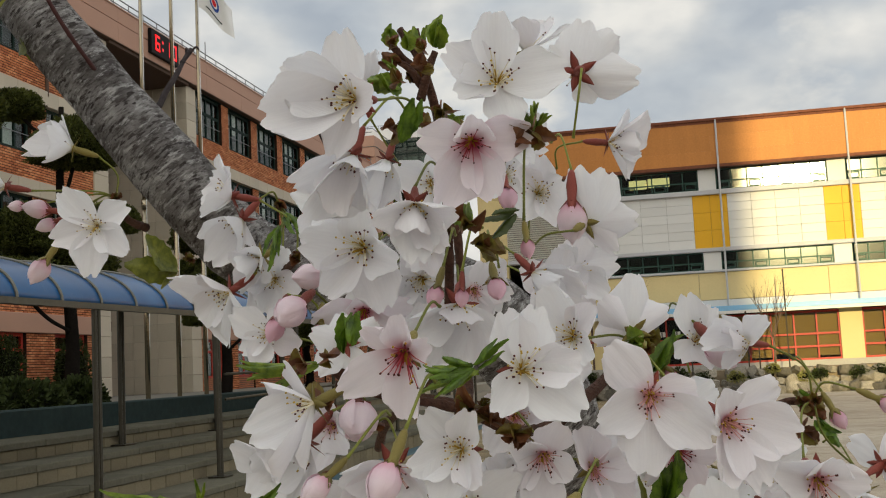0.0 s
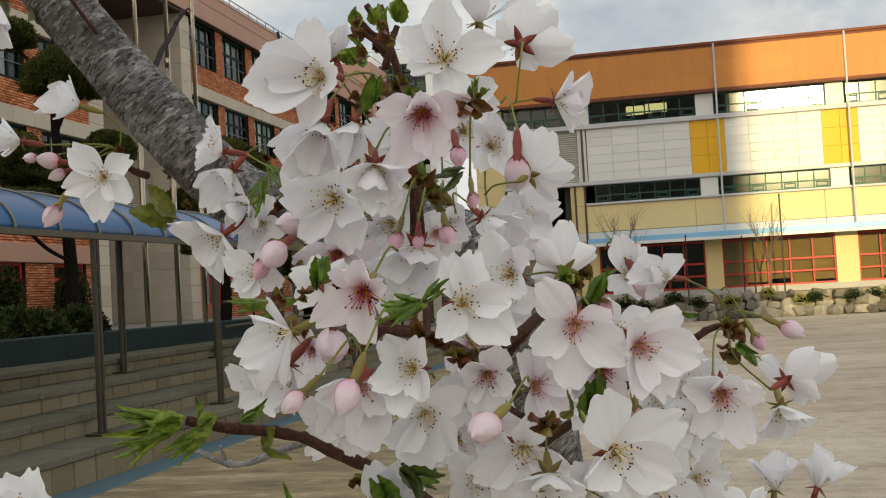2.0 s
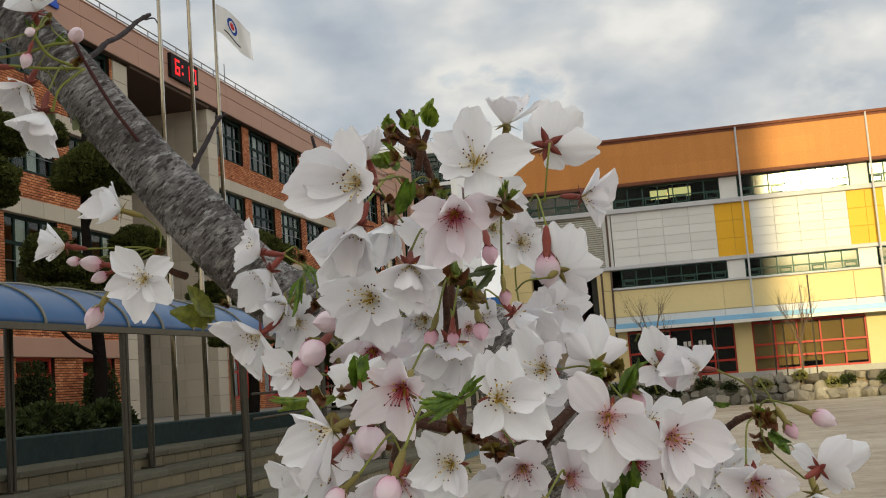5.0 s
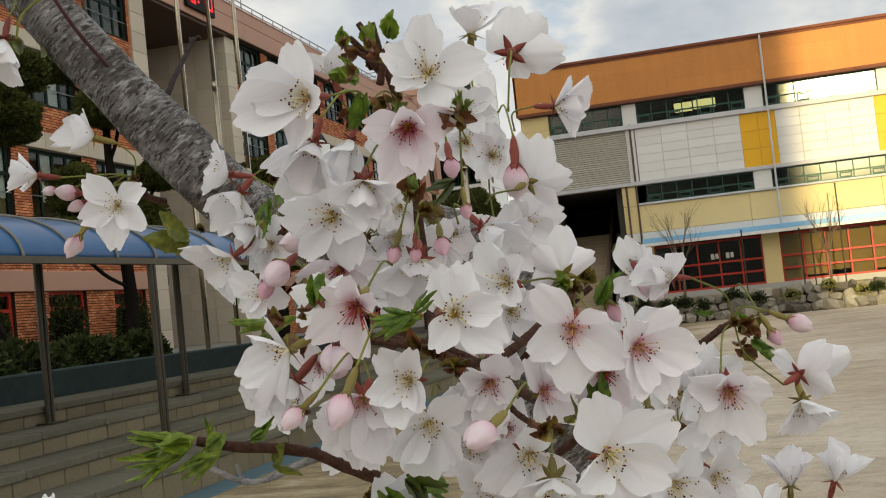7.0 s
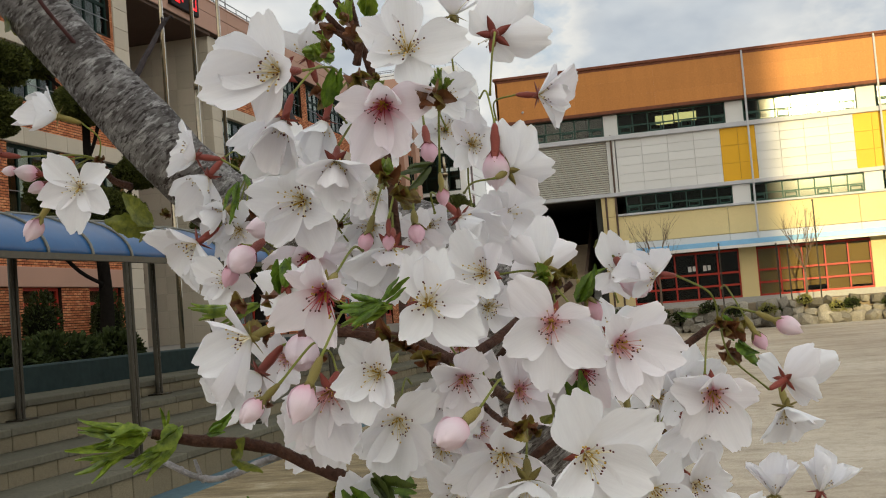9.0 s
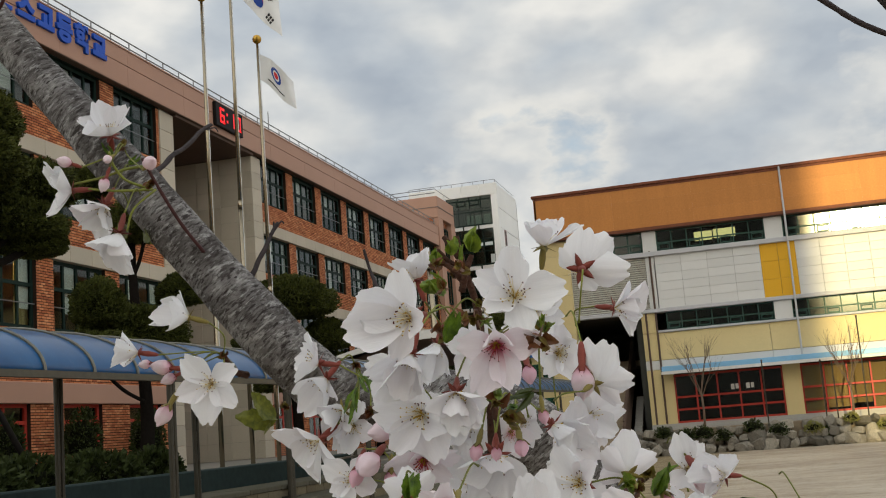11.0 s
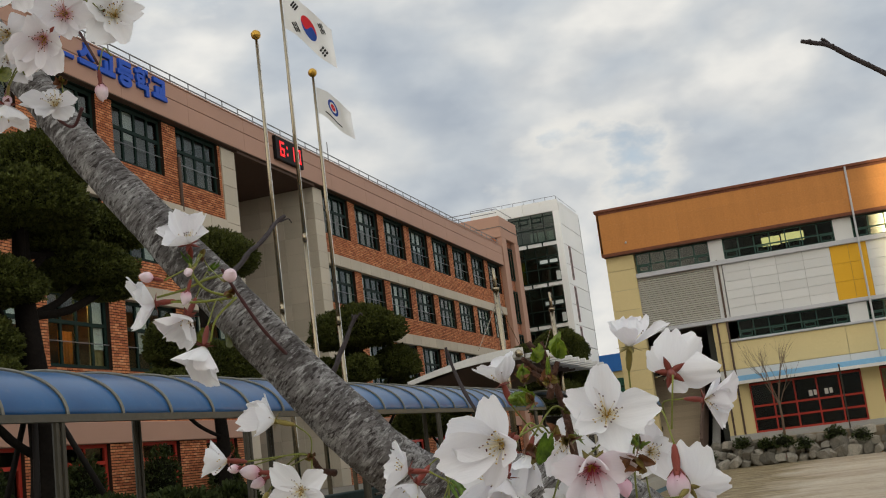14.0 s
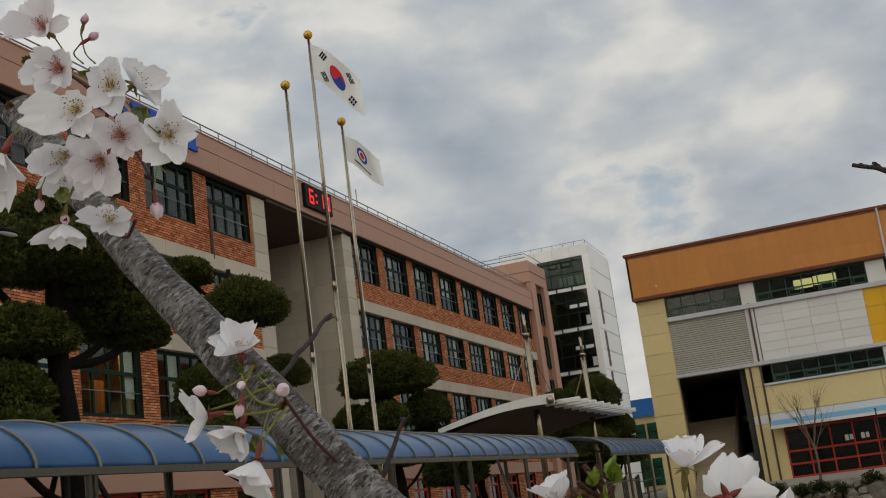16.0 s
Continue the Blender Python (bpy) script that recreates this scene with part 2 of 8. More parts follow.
M = {
    "yard": None,
    "brick": brickwork("orange_brick", "yz", (0.50, 0.17, 0.065), (0.38, 0.115, 0.045), (0.12, 0.070, 0.050)),
    "pink": surface("pink_granite", (0.41, 0.240, 0.175), 0.6, fine=40, coarse=0.4, vary=0.10, bump=0.05),
    "stone": surface("pale_stone", (0.475, 0.42, 0.335), 0.7, fine=30, coarse=0.5, vary=0.14, bump=0.08, each=0.08),
    "dark_frame": surface("dark_green_aluminium", (0.013, 0.026, 0.021), 0.55, 0.0, vary=0.1, bump=0.0, spec=0.06),
    "red_frame": surface("red_painted_steel", (0.38, 0.036, 0.022), 0.45, vary=0.12, bump=0.05),
    "rust_edge": surface("rust_brown_edge", (0.16, 0.055, 0.030), 0.7, fine=8, coarse=0.7, vary=0.35, bump=0.1),
    # mortar near black: shade of the recessed joints is in its colour
    "mortar": surface("mortar_with_joint_shade", (0.034, 0.020, 0.015), 0.95, fine=30, vary=0.25, bump=0.2, spec=0.06),
    "glass": glass("window_glass", (0.78, 0.83, 0.81), 0.03, 0.93),
    "hall_glass": glass("hall_glass", (0.30, 0.38, 0.34), 0.10, 0.98),
    # dark grey room walls; the dimness of the rooms is put into the colour
    "inside": surface("room_wall_painted_dim", (0.16, 0.155, 0.14), 0.9, vary=0.15, bump=0.0),
    # darker copy of the room wall; the hall's lack of light is its colour
    "hall_dim": surface("painted_hall_shade", (0.06, 0.062, 0.056), 0.9, vary=0.15, bump=0.0, spec=0.06),
    "blind": surface("grey_blind", (0.66, 0.64, 0.60), 0.85, fine=60, vary=0.08, bump=0.1, each=0.25),
    "rail": surface("galvanised_rail", (0.20, 0.20, 0.205), 0.45, 0.6, vary=0.15, bump=0.0),
    "steel": surface("stainless_pole", (0.33, 0.28, 0.20), 0.18, 0.97, fine=6, vary=0.1, bump=0.0),
    "gold": surface("gilt_ball", (0.55, 0.32, 0.06), 0.35, 0.8, vary=0.1, bump=0.0),
    "sign_blue": surface("blue_sign_letter", (0.012, 0.075, 0.46), 0.45, vary=0.1, bump=0.0),
    "led_box": surface("black_display_case", (0.012, 0.010, 0.010), 0.5, vary=0.2, bump=0.0, spec=0.06),
    "led": glow("red_led", (1.0, 0.02, 0.03), 0.42),
    "ochre": surface("ochre_metal_panel", (0.47, 0.195, 0.052), 0.55, fine=14, coarse=0.5, streak=(5.0, 1.0, 0.5), vary=0.16, bump=0.03, each=0.05),
    "cream": surface("yellow_cream_panel", (0.62, 0.50, 0.255), 0.6, fine=20, coarse=0.4, vary=0.08, bump=0.04, each=0.04),
    "tower_white": surface("white_tower_panel", (0.76, 0.76, 0.75), 0.5, fine=25, coarse=0.3, vary=0.06, bump=0.03, each=0.04),
    "white_panel": surface("white_metal_panel", (0.60, 0.60, 0.59), 0.5, fine=25, coarse=0.5, vary=0.05, bump=0.03, each=0.05),
    "joint": surface("dark_joint", (0.16, 0.15, 0.14), 0.9, vary=0.1, bump=0.0),
    "joint_pale": surface("pale_joint", (0.36, 0.33, 0.28), 0.9, vary=0.1, bump=0.0),
    "gold_panel": surface("golden_yellow_panel", (0.66, 0.36, 0.020), 0.5, fine=25, vary=0.06, bump=0.03, each=0.03),
    "slab": surface("grey_sill_metal", (0.46, 0.46, 0.48), 0.5, vary=0.1, bump=0.03),
    "louvre": surface("grey_louvre_slat", (0.50, 0.475, 0.42), 0.5, vary=0.08, bump=0.0, each=0.06),
    "sky_blue": surface("pale_blue_awning", (0.22, 0.46, 0.70), 0.35, vary=0.15, bump=0.03, coarse=1.2),
    "concrete": surface("grey_concrete", (0.36, 0.35, 0.33), 0.9, fine=14, coarse=0.4, vary=0.2, bump=0.3),
    # near black: shade of the passage, portal and louvre put into the colour
    "dark_hall": surface("painted_recess_shade", (0.085, 0.075, 0.066), 0.9, vary=0.2, bump=0.1, spec=0.06),
    "block": surface("weathered_step_block", (0.195, 0.165, 0.110), 0.9, fine=22, coarse=0.9, vary=0.3, bump=0.5, dist=0.02, each=0.18, spec=0.06),
    "coping": surface("mossy_coping", (0.130, 0.122, 0.092), 0.9, fine=18, coarse=0.9, vary=0.3, bump=0.4, dist=0.02, each=0.12, spec=0.06),
    "teal": surface("dark_teal_planter", (0.032, 0.050, 0.050), 0.7, fine=8, coarse=0.8, vary=0.3, bump=0.2, spec=0.06),
    "kerb_blue": surface("blue_gutter_paint", (0.068, 0.118, 0.142), 0.8, fine=12, coarse=1.0, vary=0.3, bump=0.2),
    "terrace": surface("terrace_paving", (0.20, 0.185, 0.16), 0.9, fine=14, coarse=0.4, vary=0.2, bump=0.3),
    "poly_blue": None,
    "white_paint": surface("white_painted_steel", (0.66, 0.65, 0.63), 0.4, fine=10, coarse=0.6, vary=0.12, bump=0.03),
    "soffit": surface("brown_soffit", (0.11, 0.075, 0.06), 0.8, fine=10, vary=0.15, bump=0.05, spec=0.06),
    "rock": surface("beige_grey_boulder", (0.225, 0.205, 0.17), 0.9, fine=7, coarse=2.2, vary=0.45, bump=0.8, dist=0.05, each=0.5, spec=0.06),
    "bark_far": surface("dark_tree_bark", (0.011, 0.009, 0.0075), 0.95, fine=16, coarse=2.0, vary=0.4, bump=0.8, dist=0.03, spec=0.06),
    "twig_far": surface("bare_branch_bark", (0.17, 0.12, 0.085), 0.9, fine=20, vary=0.25, bump=0.3),
    "flag_cloth": surface("white_flag_cloth", (0.70, 0.70, 0.70), 0.85, fine=60, vary=0.05, bump=0.1),
    "flag_red": surface("flag_red", (0.60, 0.03, 0.04), 0.85, vary=0.06, bump=0.0),
    "flag_blue": surface("flag_blue", (0.03, 0.07, 0.30), 0.85, vary=0.06, bump=0.0),
    "flag_black": surface("flag_black", (0.02, 0.02, 0.022), 0.85, vary=0.06, bump=0.0),
    "teal_glass": glass("teal_glass", (0.30, 0.62, 0.62), 0.05, 3.0),
    "blue_fascia": surface("blue_roof_fascia", (0.03, 0.14, 0.42), 0.6, vary=0.12),
    "lamp": glow("ceiling_lamp_tube", (1.0, 0.62, 0.30), 6.0),
    "room_lamp": glow("room_lamp_tube", (1.0, 0.62, 0.25), 30.0),
    "notice": surface("pale_notice_paper", (0.60, 0.60, 0.57), 0.8, vary=0.05, bump=0.0),
    "yellow_wall": surface("bright_yellow_partition", (0.85, 0.47, 0.03), 0.7, vary=0.1),
}


def yard_material():
    m, t, b = blank("sandy_yard")
    c = coords(t)
    wide = ramp(t, grain(t, c, 0.12, 6.0, 0.6), [(0.3, (0.31, 0.25, 0.180)), (0.5, (0.42, 0.362, 0.280)), (0.7, (0.50, 0.452, 0.375))])
    tracks = ramp(t, grain(t, c, 0.9, 8.0, 0.75, (0.45, 1.3, 1.0)), [(0.36, (0.70, 0.68, 0.65)), (0.48, (0.95, 0.94, 0.93)), (0.64, (1.08, 1.08, 1.07))])
    col = blend(t, 1.0, wide, tracks, "MULTIPLY")
    lumps = ramp(t, grain(t, c, 4.0, 7.0, 0.75), [(0.36, (0.80, 0.78, 0.75)), (0.52, (1.0, 1.0, 1.0))])
    col = blend(t, 1.0, col, lumps, "MULTIPLY")
    # a strip of bare brown soil and dry grass along the gutter
    sx = t.nodes.new("ShaderNodeSeparateXYZ")
    t.links.new(c, sx.inputs[0])
    edge = t.nodes.new("ShaderNodeMath")
    edge.operation = "MULTIPLY_ADD"
    t.links.new(grain(t, c, 0.45, 6.0, 0.7), edge.inputs[0])
    edge.inputs[1].default_value = -6.0
    t.links.new(sx.outputs[0], edge.inputs[2])
    far = t.nodes.new("ShaderNodeMath")
    far.operation = "MULTIPLY_ADD"
    t.links.new(edge.outputs[0], far.inputs[0])
    far.inputs[1].default_value, far.inputs[2].default_value = 0.2, 1.15
    soil = ramp(t, grain(t, c, 1.4, 8.0, 0.72, (0.7, 1.5, 1.0)), [(0.34, (0.060, 0.046, 0.020)), (0.46, (0.15, 0.110, 0.050)), (0.56, (0.235, 0.185, 0.095)), (0.66, (0.38, 0.33, 0.23))])
    col = blend(t, ramp(t, far.outputs[0], [(0.12, (0.9, 0.9, 0.9)), (0.42, (0.0, 0.0, 0.0))]), col, soil)
    f = grain(t, c, 40.0, 6.0, 0.7)
    col = blend(t, 1.0, col, ramp(t, f, [(0.3, (0.82, 0.80, 0.78)), (0.7, (1.22, 1.20, 1.18))]), "MULTIPLY")
    t.links.new(col, b.inputs["Base Color"])
    b.inputs["Roughness"].default_value = 0.95
    relief(t, b, grain(t, c, 2.2, 9.0, 0.75, (0.7, 1.2, 1.0)), 0.6, 0.06)
    return m


def poly_material():
    """Blue polycarbonate sheet, glossy and a little translucent."""
    m, t, b = blank("blue_polycarbonate")
    col = ramp(t, grain(t, coords(t), 1.2, 5.0, 0.6), [(0.3, (0.004, 0.062, 0.190)), (0.7, (0.010, 0.100, 0.270))])
    dust = ramp(t, grain(t, coords(t), 4.0, 6.0, 0.7), [(0.60, (0.0, 0.0, 0.0)), (0.85, (0.22, 0.22, 0.22))])
    t.links.new(blend(t, dust, col, (0.28, 0.30, 0.32)), b.inputs["Base Color"])
    b.inputs["Roughness"].default_value = 0.30
    b.inputs["Specular IOR Level"].default_value = 0.33
    b.inputs["Transmission Weight"].default_value = 0.15
    return m


def foliage_material(name, dark, light, scale=5.0):
    m, t, b = blank(name)
    isl = t.nodes.new("ShaderNodeNewGeometry").outputs["Random Per Island"]
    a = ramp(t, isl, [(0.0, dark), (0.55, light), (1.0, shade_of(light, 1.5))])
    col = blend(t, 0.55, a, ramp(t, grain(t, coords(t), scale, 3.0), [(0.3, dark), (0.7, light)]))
    t.links.new(col, b.inputs["Base Color"])
    b.inputs["Specular IOR Level"].default_value = 0.10
    b.inputs["Roughness"].default_value = 0.6
    return m


def brick_piece_material():
    m, t, b = blank("fired_orange_brick")
    isl = t.nodes.new("ShaderNodeNewGeometry").outputs["Random Per Island"]
    info = t.nodes.new("ShaderNodeObjectInfo").outputs["Random"]
    add = t.nodes.new("ShaderNodeMath")
    add.operation = "ADD"
    t.links.new(isl, add.inputs[0])
    t.links.new(info, add.inputs[1])
    fr = t.nodes.new("ShaderNodeMath")
    fr.operation = "FRACT"
    t.links.new(add.outputs[0], fr.inputs[0])
    col = ramp(t, fr.outputs[0], [(0.0, (0.34, 0.098, 0.038)), (0.3, (0.47, 0.152, 0.055)), (0.7, (0.57, 0.205, 0.078)), (1.0, (0.68, 0.300, 0.135))])
    dirt = ramp(t, grain(t, coords(t), 0.8, 6.0, 0.65), [(0.25, (0.70, 0.68, 0.68)), (0.7, (1.06, 1.04, 1.02))])
    t.links.new(blend(t, 1.0, col, dirt, "MULTIPLY"), b.inputs["Base Color"])
    b.inputs["Roughness"].default_value = 0.88
    relief(t, b, grain(t, coords(t), 60.0, 4.0, 0.6), 0.4, 0.004)
    return m


def curtain_material(name, colour):
    """Thin cloth that the room's lamp shines through."""
    m, t, b = blank(name)
    c = coords(t)
    col = ramp(t, grain(t, c, 9.0, 4.0, 0.6, (1.0, 1.6, 0.15)), [(0.3, shade_of(colour, 0.6)), (0.7, colour)])
    t.links.new(col, b.inputs["Base Color"])
    b.inputs["Roughness"].default_value = 0.9
    back, mix = t.nodes.new("ShaderNodeBsdfTranslucent"), t.nodes.new("ShaderNodeMixShader")
    t.links.new(col, back.inputs[0])
    mix.inputs[0].default_value = 0.55
    t.links.new(b.outputs[0], mix.inputs[1])
    t.links.new(back.outputs[0], mix.inputs[2])
    t.links.new(mix.outputs[0], t.nodes["Material Output"].inputs[0])
    return m


M["curtain_orange"], M["curtain_cream"] = curtain_material("orange_curtain", (0.80, 0.30, 0.06)), curtain_material("cream_curtain", (0.75, 0.62, 0.30))
M["brick_piece"] = brick_piece_material()
M["yard"], M["poly_blue"] = yard_material(), poly_material()
# shade between clumps is painted into the needle tones, near black to olive
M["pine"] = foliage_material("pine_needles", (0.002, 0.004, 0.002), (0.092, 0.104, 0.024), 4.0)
M["shrub"] = foliage_material("shrub_leaves", (0.009, 0.014, 0.004), (0.042, 0.056, 0.016))
M["shrub_dry"] = foliage_material("dry_shrub_leaves", (0.10, 0.10, 0.03), (0.26, 0.25, 0.08))


# ---- mesh helpers ----
def thing(name, label, category, at=(0, 0, 0), group="", kind=""):
    e = new(name)
    e.location = at
    e.empty_display_size = 0.1
    return tagged(e, label, category, group, kind)


def link_under(ob, parent):
    if parent is not None:
        ob.parent = parent
        up = Matrix.Identity(4)
        p = parent
        while p is not None:
            up = p.matrix_basis @ up if p.parent is None else p.matrix_parent_inverse @ p.matrix_basis @ up
            p = p.parent
        ob.matrix_parent_inverse = up.inverted()
    return ob


def finish(name, bm, material, smooth=False):
    me = bpy.data.meshes.new(name)
    bmesh.ops.recalc_face_normals(bm, faces=bm.faces)
    bm.to_mesh(me)
    bm.free()
    if smooth:
        me.polygons.foreach_set("use_smooth", [True] * len(me.polygons))
    me.materials.append(M[material] if isinstance(material, str) else material)
    return me


def part(name, bm, material, parent, label="", smooth=False):
    me = finish(name, bm, material, smooth)
    ob = link_under(new(name, me), parent)
    return tagged(ob, label)


def part_mesh(name, me, parent, m=None, label=""):
    """A part on shared mesh data, at the world pose m."""
    ob = link_under(new(name, me), parent)
    if m is not None:
        ob.matrix_basis = m
    return tagged(ob, label)


def solid(name, bm, material, label, category="", kind="structure", smooth=False):
    return tagged(new(name, finish(name, bm, material, smooth)), label, category, kind=kind)


def box(bm, x0, x1, y0, y1, z0, z1, bevel=0.0):
    r = bmesh.ops.create_cube(bm, size=1.0)
    for v in r["verts"]:
        v.co = Vector(((x0 + x1) / 2 + v.co.x * abs(x1 - x0), (y0 + y1) / 2 + v.co.y * abs(y1 - y0), (z0 + z1) / 2 + v.co.z * abs(z1 - z0)))
    if bevel:
        edges = {e for v in r["verts"] for e in v.link_edges}
        bmesh.ops.bevel(bm, geom=list(edges), offset=bevel, segments=1, affect="EDGES")
    return bm


def boxes(*dims, bevel=0.0):
    bm = bmesh.new()
    for d in dims:
        box(bm, *d, bevel=bevel)
    return bm


def tube(bm, points, radii, sides=8, cap=True):
    """A round, tapering tube along points."""
    pts = [Vector(p) for p in points]
    if isinstance(radii, (int, float)):
        radii = [radii] * len(pts)
    rings, side = [], None
    for i, p in enumerate(pts):
        d = (pts[min(i + 1, len(pts) - 1)] - pts[max(i - 1, 0)]).normalized()
        if side is None:
            side = d.orthogonal().normalized()
        side = (side - d * side.dot(d)).normalized()
        up = d.cross(side)
        rings.append([bm.verts.new(p + (side * math.cos(a) + up * math.sin(a)) * radii[i])
                      for a in (2 * math.pi * k / sides for k in range(sides))])
    for a, b in zip(rings, rings[1:]):
        for k in range(sides):
            bm.faces.new((a[k], a[(k + 1) % sides], b[(k + 1) % sides], b[k]))
    if cap:
        bm.faces.new(rings[0][::-1])
        bm.faces.new(rings[-1])
    return bm


def curve_points(points, n=8):
    """A smooth line through points (Catmull-Rom)."""
    p = [Vector(q) for q in points]
    p = [2 * p[0] - p[1], *p, 2 * p[-1] - p[-2]]
    out = []
    for i in range(1, len(p) - 2):
        for k in range(n):
            t = k / n
            out.append(0.5 * (2 * p[i] + (p[i + 1] - p[i - 1]) * t + (2 * p[i - 1] - 5 * p[i] + 4 * p[i + 1] - p[i + 2]) * t * t
                              + (3 * p[i] - p[i - 1] - 3 * p[i + 1] + p[i + 2]) * t ** 3))
    return out + [p[-2]]


def ball(bm, at, r, seg=12, rings=8):
    s = bmesh.ops.create_uvsphere(bm, u_segments=seg, v_segments=rings, radius=1.0)
    rr = (r, r, r) if isinstance(r, (int, float)) else r
    for v in s["verts"]:
        v.co = Vector((v.co.x * rr[0], v.co.y * rr[1], v.co.z * rr[2])) + Vector(at)
    return bm

# ---- ground and terraces ----
XL, YH = -22.5, 52.0          # the school's long front; the hall's front
TERRACE = 1.15

bm = bmesh.new()
box(bm, -5.35, 400, -400, 600, -0.6, 0.0)
box(bm, -400, -5.35, -400, -30, -0.6, -0.004)
box(bm, -400, -5.35, 130, 600, -0.6, -0.004)
solid("ground", bm, "yard", "sandy pale brown school yard with scuffed wheel tracks", "ground")
solid("terrace_ground", boxes((-400, -9.0, -30, 130, -0.6, TERRACE)), "terrace", "grey paved terrace along the school front", "ground")
solid("gutter", boxes((-5.75, -5.352, -30, 130, -0.6, 0.012), bevel=0.008), "kerb_blue", "worn blue painted gutter edging the yard", "gutter")

# stepped stone seats between yard and terrace: cores, then block by block further down
STEPS = [(-5.75, 0.36), (-6.45, 0.60), (-7.10, 0.84), (-7.75, 1.06)]
core = bmesh.new()
for i, (x, z) in enumerate(STEPS):
    x1 = STEPS[i + 1][0] if i + 1 < len(STEPS) else -9.0
    box(core, x1 - 0.02, x - 0.06, -30, 130, -0.5, z - 0.09)
steps = solid("stone_steps", core, "joint_pale", "long weathered stone seat steps below the walkway", "steps")
solid("planter_wall", boxes((-9.0, -8.62, -30, 24, 1.0, 1.42), bevel=0.02), "teal", "low dark teal planter wall on the terrace edge", "planter wall")


# ---- school building ----
school = thing("school_building", "four-storey orange brick school with pink granite parapet", "school building", (XL, 47, TERRACE))
BAYS_R = [51.45 + 4.17 * k for k in range(8)]
BAYS_L = [37.85 - 4.22 * k for k in range(6)]
WIN = 3.25
ROWS = [(13.75, 15.95), (10.18, 12.12), (6.12, 8.60)]
BACK = XL - 7.0
BAYS = [(y, WIN) for y in BAYS_L + BAYS_R]
Y0, Y1 = BAYS_L[-1] - 1.2, 84.2
PORTAL = (42.45, 50.25)


def wall_runs():
    """The stretches of wall between the windows of one storey."""
    edges = sorted(BAYS)
    runs, y = [], Y0
    for a, w in edges:
        if y < 42.4 < a:
            runs.append((y, 41.30))
            y = 51.33
        runs.append((y, a))
        y = a + w
    runs.append((y, Y1))
    return [(a, b) for a, b in runs if b - a > 0.02]


BRICK_W, BRICK_H, JOINT = 0.262, 0.094, 0.026
brick_verts, brick_faces = [], []
brick_mesh = finish("brick", boxes((-0.03, 0.0, 0.0, BRICK_W - JOINT, 0.0, BRICK_H - JOINT), bevel=0.004), "brick_piece")


def brick_wall(name, a, b, z0, z1):
    """A stretch of brickwork: a mortar wall with each brick standing proud of it, in running bond."""
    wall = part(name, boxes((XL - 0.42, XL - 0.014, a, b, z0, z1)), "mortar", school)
    rows = round((z1 - z0) / BRICK_H)
    h = (z1 - z0) / rows
    single = z0 > 12.5 and z1 < 14.0 and a < 41 or z0 > 13 and 36.5 < a < 38
    for r in range(rows):
        z = z0 + r * h
        y = a - (BRICK_W / 2 if r % 2 else 0.0)
        while y < b:
            p, q = max(y, a + 0.002), min(y + BRICK_W - JOINT, b - 0.002)
            if q - p > 0.03:
                whole = q - p > BRICK_W - JOINT - 0.01
                if single and whole and 36.6 < y < 41.3:
                    part_mesh("brick", brick_mesh, wall, pose(XL + random.uniform(-0.003, 0.002), p, z))
                else:
                    n = len(brick_verts)
                    x1 = XL + random.uniform(-0.004, 0.003)
                    for x in (XL - 0.02, x1):
                        brick_verts.extend(((x, p, z), (x, q, z), (x, q, z + h - JOINT), (x, p, z + h - JOINT)))
                    brick_faces.extend(((n + 4, n + 5, n + 6, n + 7), (n, n + 1, n + 5, n + 4), (n + 3, n + 7, n + 6, n + 2), (n, n + 4, n + 7, n + 3), (n + 1, n + 2, n + 6, n + 5)))
            y += BRICK_W
    return wall


for z0, z1 in ROWS:
    for a, b in wall_runs():
        brick_wall("brick_pier", a, b, z0, z1)
HALVES = [(Y0, 41.30), (51.33, Y1)]
for a, b in HALVES:
    for z0, z1 in ((12.70, 13.75), (9.20, 10.18), (4.36, 6.12)):
        brick_wall("brick_spandrel", a, b, z0, z1)
    part("lintel", boxes((XL - 0.40, XL + 0.004, a, b, 15.95, 16.02)), "dark_frame", school)
    part("granite_band", boxes((XL - 0.42, XL + 0.10, a, b, 3.66, 4.36), bevel=0.02), "pink", school, "pink granite band over the ground floor")
    for z0, z1 in ((12.12, 12.70), (8.60, 9.20)):
        n = round((b - a) / 1.39)
        for k in range(n):
            w = (b - a) / n
            part("band_stone", boxes((XL - 0.42, XL + 0.10, a + k * w + 0.006, a + (k + 1) * w - 0.006, z0, z1), bevel=0.012), "stone", school)
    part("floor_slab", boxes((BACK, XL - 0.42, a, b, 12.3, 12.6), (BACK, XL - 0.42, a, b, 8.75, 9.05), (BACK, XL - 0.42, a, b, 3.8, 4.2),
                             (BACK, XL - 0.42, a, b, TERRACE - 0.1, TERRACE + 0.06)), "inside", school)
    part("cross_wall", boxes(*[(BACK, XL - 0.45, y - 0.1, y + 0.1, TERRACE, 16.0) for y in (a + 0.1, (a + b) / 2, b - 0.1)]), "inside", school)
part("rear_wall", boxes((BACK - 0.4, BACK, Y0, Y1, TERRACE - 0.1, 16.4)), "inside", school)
part("roof", boxes((BACK - 0.4, XL - 0.35, Y0, Y1, 16.02, 16.5)), "concrete", school, "flat concrete roof")

